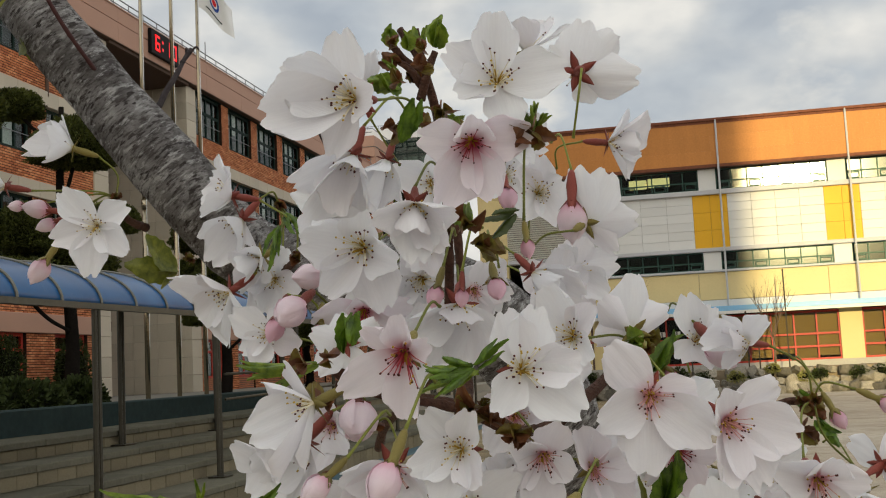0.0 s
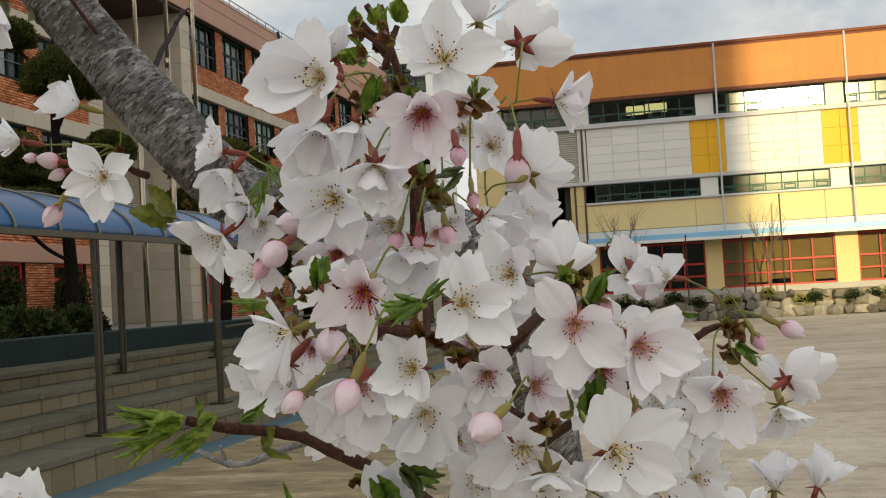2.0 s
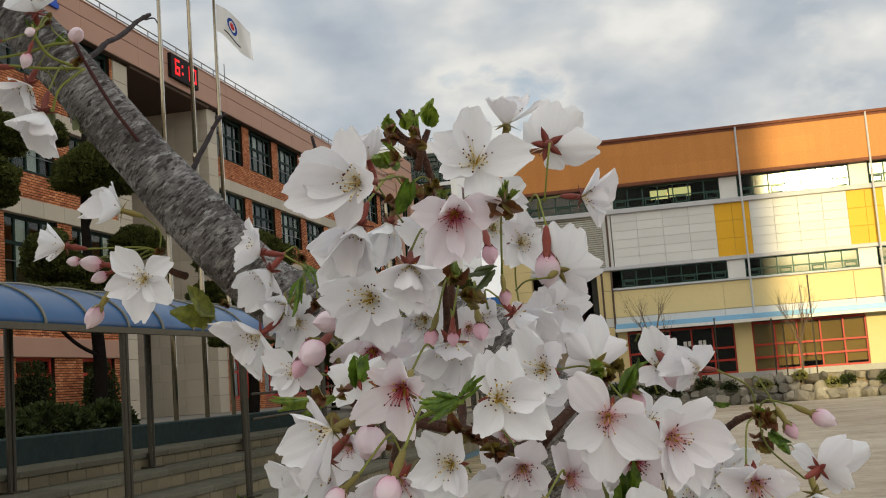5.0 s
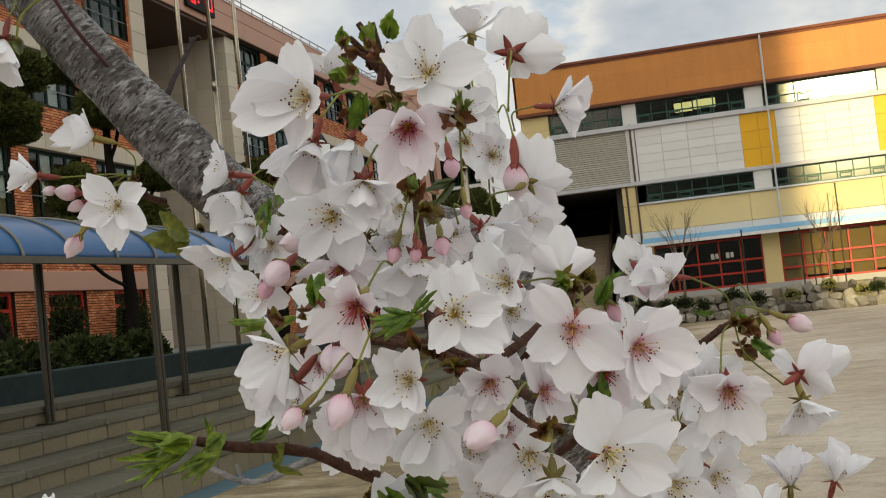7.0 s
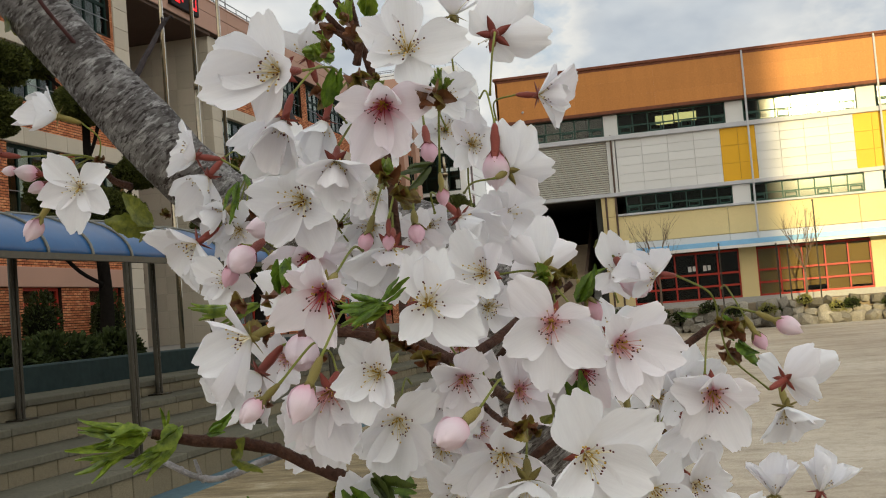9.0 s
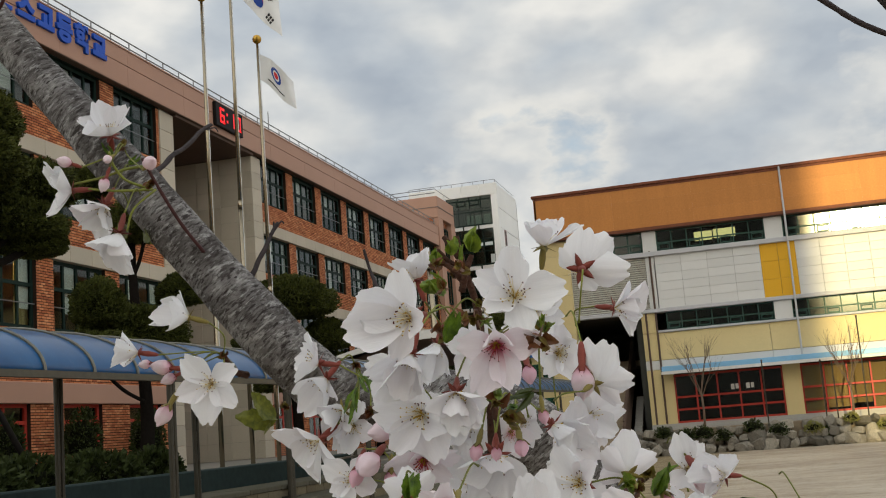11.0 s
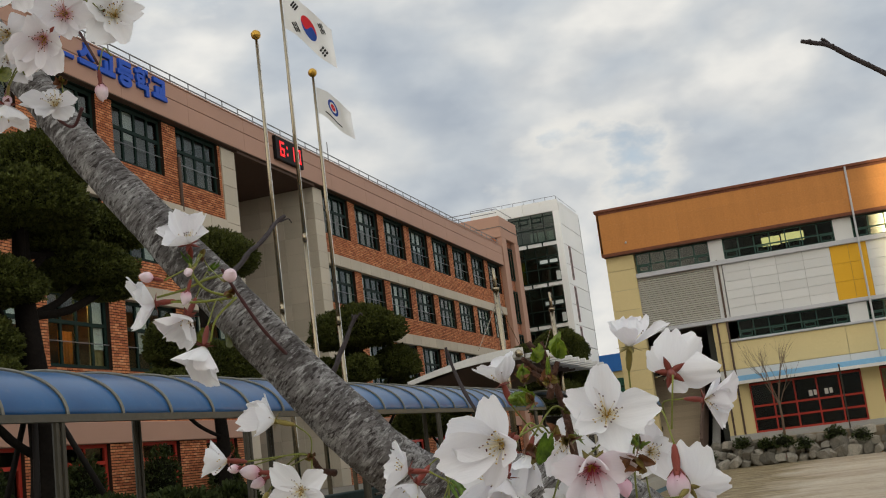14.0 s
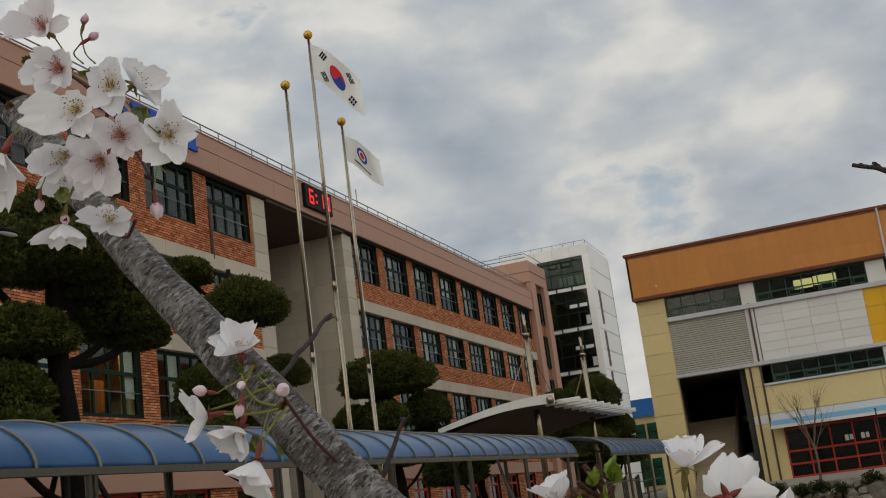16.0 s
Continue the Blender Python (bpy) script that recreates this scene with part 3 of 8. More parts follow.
# parapet of granite slabs, in two courses with a recessed joint
PAR0, PAR1 = 16.02, 17.50
part("parapet_core", boxes((XL - 0.35, XL + 0.26, Y0, Y1, PAR0 + 0.03, PAR1 - 0.03)), "joint_pale", school)
n = 15
for k in range(n):
    w = (Y1 - Y0) / n
    for z0, z1 in ((PAR0, 16.86), (16.885, PAR1)):
        part("granite_slab", boxes((XL + 0.22, XL + 0.32, Y0 + k * w + 0.004, Y0 + (k + 1) * w - 0.004, z0, z1), bevel=0.008), "pink", school)
part("coping", boxes((XL - 0.40, XL + 0.36, Y0, Y1, PAR1, PAR1 + 0.06), bevel=0.01), "pink", school)
part("parapet_soffit", boxes((XL + 0.0, XL + 0.30, Y0, Y1, PAR0 - 0.035, PAR0 - 0.004)), "soffit", school)

rail = bmesh.new()
for z in (17.80, 18.05):
    tube(rail, [(XL + 0.10, Y0, z), (XL + 0.10, Y1, z)], 0.028, 6)
part("handrail", rail, "rail", school, "thin grey steel handrail on the parapet")
post_mesh = finish("rail_post", tube(bmesh.new(), [(0, 0, 0), (0, 0, 0.50)], 0.026, 6), "rail")
y = Y0 + 0.3
while y < Y1:
    part_mesh("rail_post", post_mesh, school, pose(XL + 0.10, y, 17.55))
    y += 1.36

# stone pilasters and the recessed portal
for a, b in ((41.30, 42.45), (50.25, 51.33)):
    z = TERRACE
    while z < 15.9:
        top = min(z + 0.82, 16.0)
        part("pilaster_stone", boxes((XL - 0.42, XL + 0.06, a, b, z + 0.006, top - 0.006), bevel=0.012), "stone", school)
        z = top
part("portal_ceiling", boxes((XL - 4.4, XL + 0.2, PORTAL[0], PORTAL[1], 15.86, 16.0)), "soffit", school)
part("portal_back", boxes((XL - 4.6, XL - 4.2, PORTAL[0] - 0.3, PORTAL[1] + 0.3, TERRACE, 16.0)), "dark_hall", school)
for side, yy in (("near", PORTAL[0]), ("far", PORTAL[1])):
    y0, y1 = (yy - 0.32, yy - 0.01) if side == "near" else (yy + 0.01, yy + 0.32)
    part("portal_wall", boxes((XL - 4.2, XL - 0.42, y0, y1, TERRACE, 15.9)), "joint_pale", school)
    for r in range(18):
        for c in range(3):
            z0, x0 = TERRACE + r * 0.82, XL - 4.2 + c * 1.26
            f0, f1 = (yy - 0.03, yy + 0.02) if side == "near" else (yy - 0.02, yy + 0.03)
            part("wall_stone", boxes((x0 + 0.008, x0 + 1.252, f0, f1, z0 + 0.008, min(z0 + 0.812, 15.86)), bevel=0.006), "stone", school)
for z in (4.2, 7.8, 11.4):
    part("portal_beam", boxes((XL - 4.2, XL - 4.05, PORTAL[0], PORTAL[1], z, z + 0.5)), "soffit", school)
for k in range(6):
    y = PORTAL[0] + 0.3 + k * 1.43
    part("portal_mullion", boxes((XL - 4.2, XL - 4.1, y, y + 0.10, TERRACE, 15.8)), "red_frame", school)


def ring_bar(w, h, d, t):
    """A closed rectangular frame in one piece, in the y-z plane."""
    bm = bmesh.new()
    loops = []
    for x, o in ((-d, 0.0), (d, 0.0), (d, t), (-d, t)):
        loops.append([bm.verts.new(c) for c in ((x, o, o), (x, w - o, o), (x, w - o, h - o), (x, o, h - o))])
    for p, q in zip(loops, loops[1:] + loops[:1]):
        for i in range(4):
            bm.faces.new((p[i], p[(i + 1) % 4], q[(i + 1) % 4], q[i]))
    return bm


def window_frame_mesh(w, h, material, cols, transom, t=0.125):
    """The frame, its transom and a mullion, as three meshes to share."""
    d = 0.05
    return (finish("window", ring_bar(w, h, d, t), material),
            finish("transom", boxes((-d * 0.9, d * 0.9, t, w - t, transom - t / 2, transom + t / 2)), material),
            finish("mullion", boxes((-d * 0.8, d * 0.8, -t * 0.42, t * 0.42, t, h - t)), material))


def pane_mesh(w, h, material="glass"):
    return finish("pane", boxes((-0.004, 0.004, 0, w, 0, h)), material)


def school_window(parent, y, z, w, h, frame_mesh, cols, transom, panes, blinds, bar=True):
    e = part_mesh("window", frame_mesh[0], parent, pose(XL - 0.20, y, z))
    bits = [("transom", frame_mesh[1], 0.0)] + [("mullion", frame_mesh[2], w * k / cols) for k in range(1, cols)]
    for nm, me, yy in bits:
        ob = part_mesh(nm, me, e, None)
        ob.matrix_parent_inverse = Matrix.Identity(4)
        ob.matrix_basis = pose(0, yy, 0)
    for k in range(cols):
        for j in (0, 1):
            ob = part_mesh("pane", panes[j], e, None)
            ob.matrix_parent_inverse = Matrix.Identity(4)
            ob.matrix_basis = pose(0, w * k / cols + 0.02, 0.02 if j == 0 else transom)
            ob.visible_shadow = False
    if bar:
        ob = part_mesh("guard_bar", bar_mesh, e, None)
        ob.matrix_parent_inverse = Matrix.Identity(4)
        ob.matrix_basis = pose(0.10, 0, h * 0.34)
    for k in range(cols):
        if random.random() < blinds:
            ob = part_mesh("blind", blind_meshes[random.randrange(2)], e, None)
            ob.matrix_parent_inverse = Matrix.Identity(4)
            ob.matrix_basis = pose(-0.07, w * k / cols + 0.06, h - 0.05)
    return e


bar_mesh = finish("guard_bar", tube(bmesh.new(), [(0, 0.02, 0), (0, WIN - 0.02, 0)], 0.018, 6), "rail")
blind_meshes = [finish("blind", boxes((-0.01, 0.01, 0, 0.72, -hh, 0)), "blind") for hh in (1.15, 1.75)]
for z0, z1 in ROWS:
    h = z1 - z0
    tr = h * 0.60
    fm = window_frame_mesh(WIN, h, "dark_frame", 4, tr)
    pm = [pane_mesh(WIN / 4 - 0.04, tr - 0.03), pane_mesh(WIN / 4 - 0.04, h - tr - 0.03)]
    for y, w in BAYS:
        school_window(school, y, z0, WIN, h, fm, 4, tr, pm, 0.35)
# one lit room with coloured curtains on the second floor
lit_y = BAYS_L[2]
for k, mname in ((1, "curtain_orange"), (3, "curtain_cream")):
    yy = lit_y + WIN * k / 4 + 0.06
    fold = bmesh.new()
    rows = [[fold.verts.new((XL - 0.36 + 0.03 * math.sin(i * 1.3), yy + i * 0.036, z)) for i in range(21)] for z in (6.25, 8.45 if k == 3 else 7.35)]
    for i in range(20):
        fold.faces.new((rows[0][i], rows[0][i + 1], rows[1][i + 1], rows[1][i]))
    part("curtain", fold, mname, school, "drawn " + mname.split("_")[1] + " curtain")
part("ceiling_tube", boxes((XL - 0.80, XL - 0.55, lit_y + 0.3, lit_y + 2.9, 8.70, 8.74)), "room_lamp", school, "lit warm lamp inside the classroom")

# ground floor: brick piers, red frames
for a, b in HALVES:
    gf = [(y, w) for y, w in BAYS if a - 0.1 <= y < b]
    y = a
    for yy, w in sorted(gf):
        brick_wall("brick_pier", y, yy + 0.45, TERRACE, 3.66)
        y = yy + w - 0.45
    brick_wall("brick_pier", y, b, TERRACE, 3.66)
    part("window_apron", boxes((XL - 0.42, XL - 0.1, a, b, TERRACE, 1.75)), "brick", school)
courses = bpy.data.meshes.new("brickwork")
courses.from_pydata(brick_verts, [], brick_faces)
courses.materials.append(M["brick_piece"])
tagged(part_mesh("brickwork", courses, school), kind="stuff")
gw = WIN - 0.9
gfm = window_frame_mesh(gw, 1.9, "red_frame", 2, 1.30, 0.12)
gpm = [pane_mesh(gw / 2 - 0.04, 1.27), pane_mesh(gw / 2 - 0.04, 0.57)]
for y, w in BAYS:
    school_window(school, y + 0.45, 1.76, gw, 1.9, gfm, 2, 1.30, gpm, 0.0, False)

# raised sign: the readable part of the school's name in blue letters
def letter(ch, y, z, size):
    c = bpy.data.curves.new("sign_letter", "FONT")
    c.body, c.size, c.extrude, c.bevel_depth, c.offset = ch, size, 0.05, 0.008, 0.055
    probe = bpy.data.objects.new("sign_letter", c)
    scene.collection.objects.link(probe)
    me = bpy.data.meshes.new_from_object(probe.evaluated_get(bpy.context.evaluated_depsgraph_get()))
    bpy.data.objects.remove(probe)
    me.materials.clear()
    me.materials.append(M["sign_blue"])
    return part_mesh("sign_letter", me, school, pose(XL + 0.37, y, z, 90, 0, 90), "raised blue sign letter")


for i, ch in enumerate("스고등학교"):
    letter(ch, 31.35 + i * 1.12, 16.60, 1.02)
part("sign_letter", boxes((XL + 0.32, XL + 0.42, 30.2, 30.32, 16.55, 17.3), (XL + 0.32, XL + 0.42, 30.45, 31.05, 16.6, 16.74)), "sign_blue", school, "partly hidden blue sign letter")

# a tube added in place of the dark stain that runs down the brick
part("stain_streak_tube", tube(bmesh.new(), [(XL + 0.05, 37.88, 14.71), (XL + 0.05, 37.88, 12.52)], 0.07, 8), "soffit", school, "dark tube standing for a stain down the brickwork")

# red clock display on the parapet
part("clock_display", boxes((XL + 0.32, XL + 0.50, 45.75, 48.55, 16.30, 17.42), bevel=0.02), "led_box", school, "black clock display with red digits")


def digit(bm, d, y, z, w, h, s):
    segs = {"a": (0, w, h - s, h), "b": (w - s, w, h / 2, h), "c": (w - s, w, 0, h / 2), "d": (0, w, 0, s), "e": (0, s, 0, h / 2), "f": (0, s, h / 2, h),
            "g": (0, w, h / 2 - s / 2, h / 2 + s / 2)}
    for k in {"6": "acdefg", "1": "bc", "0": "abcdef"}[d]:
        a, b, c, e = segs[k]
        box(bm, XL + 0.505, XL + 0.515, y + a, y + b, z + c, z + e)


digits = bmesh.new()
for d, y in (("6", 46.12), ("1", 47.16), ("0", 47.84)):
    digit(digits, d, y, 16.50, 0.46, 0.72, 0.11)
for z in (16.62, 16.96):
    box(digits, XL + 0.505, XL + 0.515, 46.80, 46.94, z, z + 0.13)
part("clock_digits", digits, "led", school, "glowing red digits 6:10")
part("antenna", tube(bmesh.new(), [(XL - 2.0, 57.5, 16.4), (XL - 2.0, 57.5, 20.3)], 0.03, 6), "rail", school)
drip = bmesh.new()
for yy in (41.6, 51.0):
    tube(drip, [(XL - 4.0, yy, 16.2), (XL - 4.0, yy, 17.2)], 0.04, 6)
part("roof_pipe", drip, "rail", school)

# ---- wing and glazed stair tower at the far end ----
wing = thing("school_wing", "pink granite and brick wing at the school's far end", "school wing", (-26, 88, TERRACE))
part("brick_wall", boxes((-36, -22.5, 84.3, 89.1, TERRACE, 18.3)), "brick", wing)
part("parapet", boxes((-36.2, -22.1, 84.2, 89.2, 18.3, 20.0), bevel=0.03), "pink", wing, "pink granite parapet")
part("parapet_band", boxes((-36.25, -22.05, 84.15, 89.25, 19.1, 19.14)), "joint", wing)
for y in (84.3, 88.1):
    part("granite_column", boxes((-22.6, -22.1, y, y + 1.3, TERRACE, 18.3), bevel=0.02), "pink", wing)
for z in (4.6, 8.2, 11.7, 15.2):
    wf = part("window_frame", boxes((-22.5, -22.38, 85.7, 88.0, z, z + 0.1), (-22.5, -22.38, 85.7, 88.0, z + 2.5, z + 2.6), *[(-22.5, -22.38, 85.7 + k * 0.76, 85.8 + k * 0.76, z, z + 2.6) for k in range(4)]), "dark_frame", wing)
    part("pane", boxes((-22.46, -22.45, 85.7, 88.0, z, z + 2.6)), "glass", wf)
part("roof_rail", tube(tube(bmesh.new(), [(-36, 84.4, 20.6), (-22.3, 84.4, 20.6), (-22.3, 89, 20.6)], 0.03, 6), [(-36, 84.4, 20.3), (-22.3, 84.4, 20.3)], 0.03, 6), "rail", wing)

M["tower_glass"] = glass("tower_glass", (0.40, 0.52, 0.46), 0.03, 0.9)
tower = thing("stair_tower", "white panelled stair tower with dark glazed front", "tower", (-22, 99, TERRACE))
TX0, TX1, TY0, TY1, TZ = -24.2, -19.3, 93.9, 102.4, 22.6
for z in (TERRACE, 4.4, 8.0, 11.6, 15.2, 18.7):
    part("floor_slab", boxes((TX0 + 0.3, TX1 - 0.55, TY0 + 0.02, TY1 - 0.2, z, z + 0.35)), "tower_white", tower)
part("roof", boxes((TX0 - 3, TX1 - 0.02, TY0 + 0.10, TY1 - 0.02, TZ - 0.4, TZ - 0.06)), "tower_white", tower)
for k in range(5):                                   # the parapet in slabs, with open joints
    x0 = TX0 - 3 + k * (TX1 - TX0 + 3) / 5
    part("parapet_slab", boxes((x0 + 0.012, x0 + (TX1 - TX0 + 3) / 5 - 0.012, TY0, TY0 + 0.098, TZ - 1.0, TZ), bevel=0.01), "tower_white", tower)
for k in range(9):
    x0 = TX0 - 3 + k * 0.97
    part("roof_post", tube(bmesh.new(), [(x0, TY0 + 0.2, TZ - 0.1), (x0, TY0 + 0.2, TZ + 0.32)], 0.025, 6), "rail", tower)
part("roof_rail", tube(bmesh.new(), [(TX0 - 3, TY0 + 0.2, TZ + 0.32), (TX1 - 0.2, TY0 + 0.2, TZ + 0.32), (TX1 - 0.2, TY1, TZ + 0.32)], 0.022, 6), "rail", tower)
part("rear_wall", boxes((TX0 - 3, TX1, TY1 - 0.2, TY1, TERRACE, TZ - 0.4), (TX0 - 3, TX0 - 2.7, TY0 + 0.4, TY1 - 0.2, TERRACE, TZ - 0.4)), "inside", tower)
part("corner_post", boxes((TX1 - 0.55, TX1, TY0, TY0 + 0.3, TERRACE, TZ - 1.004)), "tower_white", tower)
part("corner_post", boxes((TX0 - 0.3, TX0 + 0.3, TY0, TY0 + 0.3, TERRACE, TZ - 1.004)), "tower_white", tower)
# opaque panes; the reflection in the glass is painted in as pale grey
M["pale_pane"] = surface("painted_pane_reflection", (0.52, 0.56, 0.55), 0.12, 0.0, vary=0.12, bump=0.0, spec=0.8)
for z in (4.75, 8.35, 11.95, 15.55, 19.05):
    hh = 2.55 if z > 19 else 3.2
    bars = [(TX0 + 0.3, TX1 - 0.55, TY0 + 0.1, TY0 + 0.2, z + o, z + o + 0.09) for o in (0.0, 1.15, 2.2)]
    bars += [(TX0 + 0.3 + k * 1.02, TX0 + 0.37 + k * 1.02, TY0 + 0.094, TY0 + 0.206, z, z + hh) for k in range(4)]
    wf = part("window_frame", boxes(*bars), "dark_frame", tower)
    part("pane", boxes((TX0 + 0.3, TX1 - 0.55, TY0 + 0.14, TY0 + 0.15, z, z + hh)), "tower_glass", wf)
    part("spandrel_bar", boxes(*[(TX0 + 0.3 + k * 1.36, TX0 + 0.42 + k * 1.36, TY0 - 0.02, TY0 + 0.05, z - 0.36, z + 0.02) for k in range(3)], (TX0 + 0.3, TX1 - 0.56, TY0 - 0.025, TY0 + 0.045, z - 0.05, z + 0.03)), "dark_frame", wf)
    for x0, o in ((TX1 - 2.35, 1.55), (TX1 - 1.48, 1.55)) if z < 19 else ((TX0 + 1.2, 1.75), (TX0 + 2.4, 1.75)):
        sash = part("sash", ring_bar(0.86, 0.50, 0.04, 0.085), "dark_frame", wf, "tilted vent sash")
        m = pose(x0, TY0 + 0.02, z + o, -14, 0, 0) @ pose(0, 0, 0, 0, 0, -90)
        sash.matrix_basis = m
        if z < 19:
            vent = part("vent_pane", boxes((-0.006, 0.006, 0.08, 0.78, 0.08, 0.42)), "pale_pane", wf)
            vent.matrix_basis = m
    if z < 19:
        part("side_pane", boxes((TX1 - 0.98, TX1 - 0.60, TY0 + 0.085, TY0 + 0.092, z + 0.12, z + 0.86)), "pale_pane", wf)
for k in range(9):
    part("stair_baluster", tube(bmesh.new(), [(TX0 + 0.5 + k * 0.17, TY0 + 0.9, 19.05), (TX0 + 0.5 + k * 0.17, TY0 + 0.9, 20.3 + 0.03 * k)], 0.03, 6), "rail", tower)
for k in range(3):
    part("notice", boxes((TX0 + 2.0 + k * 0.75, TX0 + 2.6 + k * 0.75, TY0 + 0.35, TY0 + 0.37, 19.2, 20.0)), "notice", tower, "pale paper behind the glass")
part("partition", boxes((TX0 + 0.45, TX0 + 0.72, TY0 + 0.6, TY0 + 0.7, 15.55, 17.7), (TX0 + 0.82, TX0 + 1.12, TY0 + 0.6, TY0 + 0.7, 15.55, 17.7)), "yellow_wall", tower, "bright yellow wall seen through the glass")
for k in range(12):
    z0 = TERRACE + k * 1.755
    for y0, y1 in ((TY0 + 0.3, TY0 + 1.86), (TY0 + 1.864, TY1)):
        part("wall_panel", boxes((TX1 - 0.12, TX1, y0, y1, z0 + 0.035, min(z0 + 1.735, TZ - 0.42)), bevel=0.01), "tower_white", tower)
part("wall_core", boxes((TX1 - 0.3, TX1 - 0.13, TY0 + 0.3, TY1, TERRACE, TZ - 0.42)), "joint", tower)
M["slit_frame"] = surface("rose_grey_frame", (0.30, 0.20, 0.20), 0.5, vary=0.12, bump=0.0)
for z, h in ((5.2, 3.0), (8.6, 3.0), (12.0, 3.1), (15.7, 3.0)):
    slit = part("slit_window", boxes((TX1 - 0.02, TX1 + 0.05, TY0 + 1.9, TY0 + 2.0, z, z + h), (TX1 - 0.02, TX1 + 0.05, TY0 + 2.5, TY0 + 2.6, z, z + h), (TX1 - 0.02, TX1 + 0.05, TY0 + 2.0, TY0 + 2.5, z + h - 0.1, z + h), (TX1 - 0.02, TX1 + 0.05, TY0 + 2.0, TY0 + 2.5, z, z + 0.1)), "slit_frame", tower, "narrow rose-grey framed window")
    # opaque dark panel; the shade behind the glass is its colour
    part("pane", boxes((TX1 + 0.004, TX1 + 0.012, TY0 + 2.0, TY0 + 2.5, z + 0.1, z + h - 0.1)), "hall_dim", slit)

# far blue-roofed building between school and hall
annex = thing("blue_annex", "distant building with blue fascia and teal windows", "building", (-18, 112, TERRACE))
part("wall", boxes((-26, -10, 112, 120, 0, 8.6)), "cream", annex)
part("fascia", boxes((-26.3, -9.7, 111.6, 120.4, 8.3, 10.0)), "blue_fascia", annex, "deep blue roof fascia")
for z in (1.6, 5.0):
    for k in range(9):
        wf = part("window", boxes((-25 + k * 1.7, -23.5 + k * 1.7, 111.85, 112.0, z, z + 0.08), (-25 + k * 1.7, -24.92 + k * 1.7, 111.85, 112.0, z, z + 2.6), (-25 + k * 1.7, -23.5 + k * 1.7, 111.85, 112.0, z + 1.7, z + 1.78)), "dark_frame", annex)
        part("pane", boxes((-24.92 + k * 1.7, -23.5 + k * 1.7, 111.9, 111.91, z + 0.08, z + 2.6)), "teal_glass", wf)


# ---- sports hall ----
hall = thing("sports_hall", "yellow and white panelled sports hall with ochre roof band", "sports hall", (5, YH, 0))
HX0, HX1, HD = -8.75, 26.0, 24.0
FLOOR = 1.05
OPEN = (-7.45, -4.45)
part("plinth", boxes((OPEN[1], HX1, YH - 0.15, YH + 0.6, -0.2, 1.28)), "concrete", hall)
part("rear_wall", boxes((HX0, HX1, YH + HD, YH + HD + 0.4, 0, 12.2), (HX0, HX0 + 0.35, YH + 0.3, YH + HD, 0, 10), (HX1 - 0.35, HX1, YH + 0.3, YH + HD, 0, 12)), "cream", hall)
part("roof", boxes((HX0 - 0.1, HX1, YH - 0.02, YH + HD + 0.4, 11.6, 12.1)), "concrete", hall)
part("inner_floor", boxes((OPEN[1], HX1, YH + 0.45, YH + HD, 6.28, 6.42), (OPEN[1], HX1, YH + 0.45, YH + HD, 1.0, 1.26)), "inside", hall)
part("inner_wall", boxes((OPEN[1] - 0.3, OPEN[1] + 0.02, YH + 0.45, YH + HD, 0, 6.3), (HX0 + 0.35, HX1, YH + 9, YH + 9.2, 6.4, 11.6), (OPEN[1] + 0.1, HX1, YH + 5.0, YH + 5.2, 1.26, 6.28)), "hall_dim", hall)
part("band_core", boxes((HX0 - 0.02, HX1, YH - 0.20, YH + 0.3, 10.12, 12.18)), "rust_edge", hall)
k, x = 0, HX0 - 0.1
while x < HX1:
    x1 = min(x + 3.62, HX1)
    for z0, z1 in ((10.12, 10.80), (10.802, 11.48), (11.482, 12.16)):
        part("band_panel", boxes((x + 0.001, x1 - 0.001, YH - 0.30, YH - 0.20, z0, z1)), "ochre", hall)
    x = x1
part("drip_edge", boxes((HX0 - 0.11, HX1, YH - 0.312, YH - 0.302, 10.06, 10.20)), "rust_edge", hall, "rust-stained lower edge of the band")
part("drip_edge", boxes((HX0 - 0.11, HX1, YH - 0.312, YH - 0.302, 12.05, 12.155)), "rust_edge", hall, "rust-stained upper edge of the band")
part("flood_lamp", ball(ball(bmesh.new(), (-7.64, 51.55, 10.56), 0.055, 12, 8), (-7.64, 51.63, 10.56), 0.04, 10, 6), "slab", hall, "small round flood lamp", True)
part("band_return", boxes((HX0 - 0.12, HX0 - 0.02, YH - 0.30, YH + HD, 10.10, 12.17)), "ochre", hall)
part("roof_flashing", boxes((HX0 - 0.2, HX1, YH - 0.38, YH + 0.3, 12.16, 12.29), bevel=0.02), "rust_edge", hall, "thin rust-brown roof edge")
part("band_soffit", boxes((HX0, HX1, YH - 0.24, YH + 0.05, 10.03, 10.11)), "soffit", hall)

# cream corner pier, with grooves
z = FLOOR - 1.0
while z < 10.0:
    part("corner_panel", boxes((HX0, OPEN[0], YH - 0.02, YH + 0.5, z + 0.012, min(z + 0.93, 10.03)), bevel=0.01), "cream", hall)
    z += 0.93
part("corner_core", boxes((HX0 + 0.03, OPEN[0] - 0.03, YH + 0.03, YH + 0.5, 0, 10.03)), "joint_pale", hall)

# window strips
PIERS1 = [(-4.05, -3.42), (1.38, 2.15), (6.95, 7.72), (12.5, 13.27), (18.1, 18.87), (23.6, 24.4)]
for i, (a, b) in enumerate(PIERS1):
    part("white_pier", boxes((a, b, YH - 0.03, YH + 0.45, 9.08, 10.03), bevel=0.01), "white_panel", hall)
    if i:
        part("white_pier", boxes((a, b, YH - 0.03, YH + 0.45, 5.47, 6.28), bevel=0.01), "white_panel", hall)


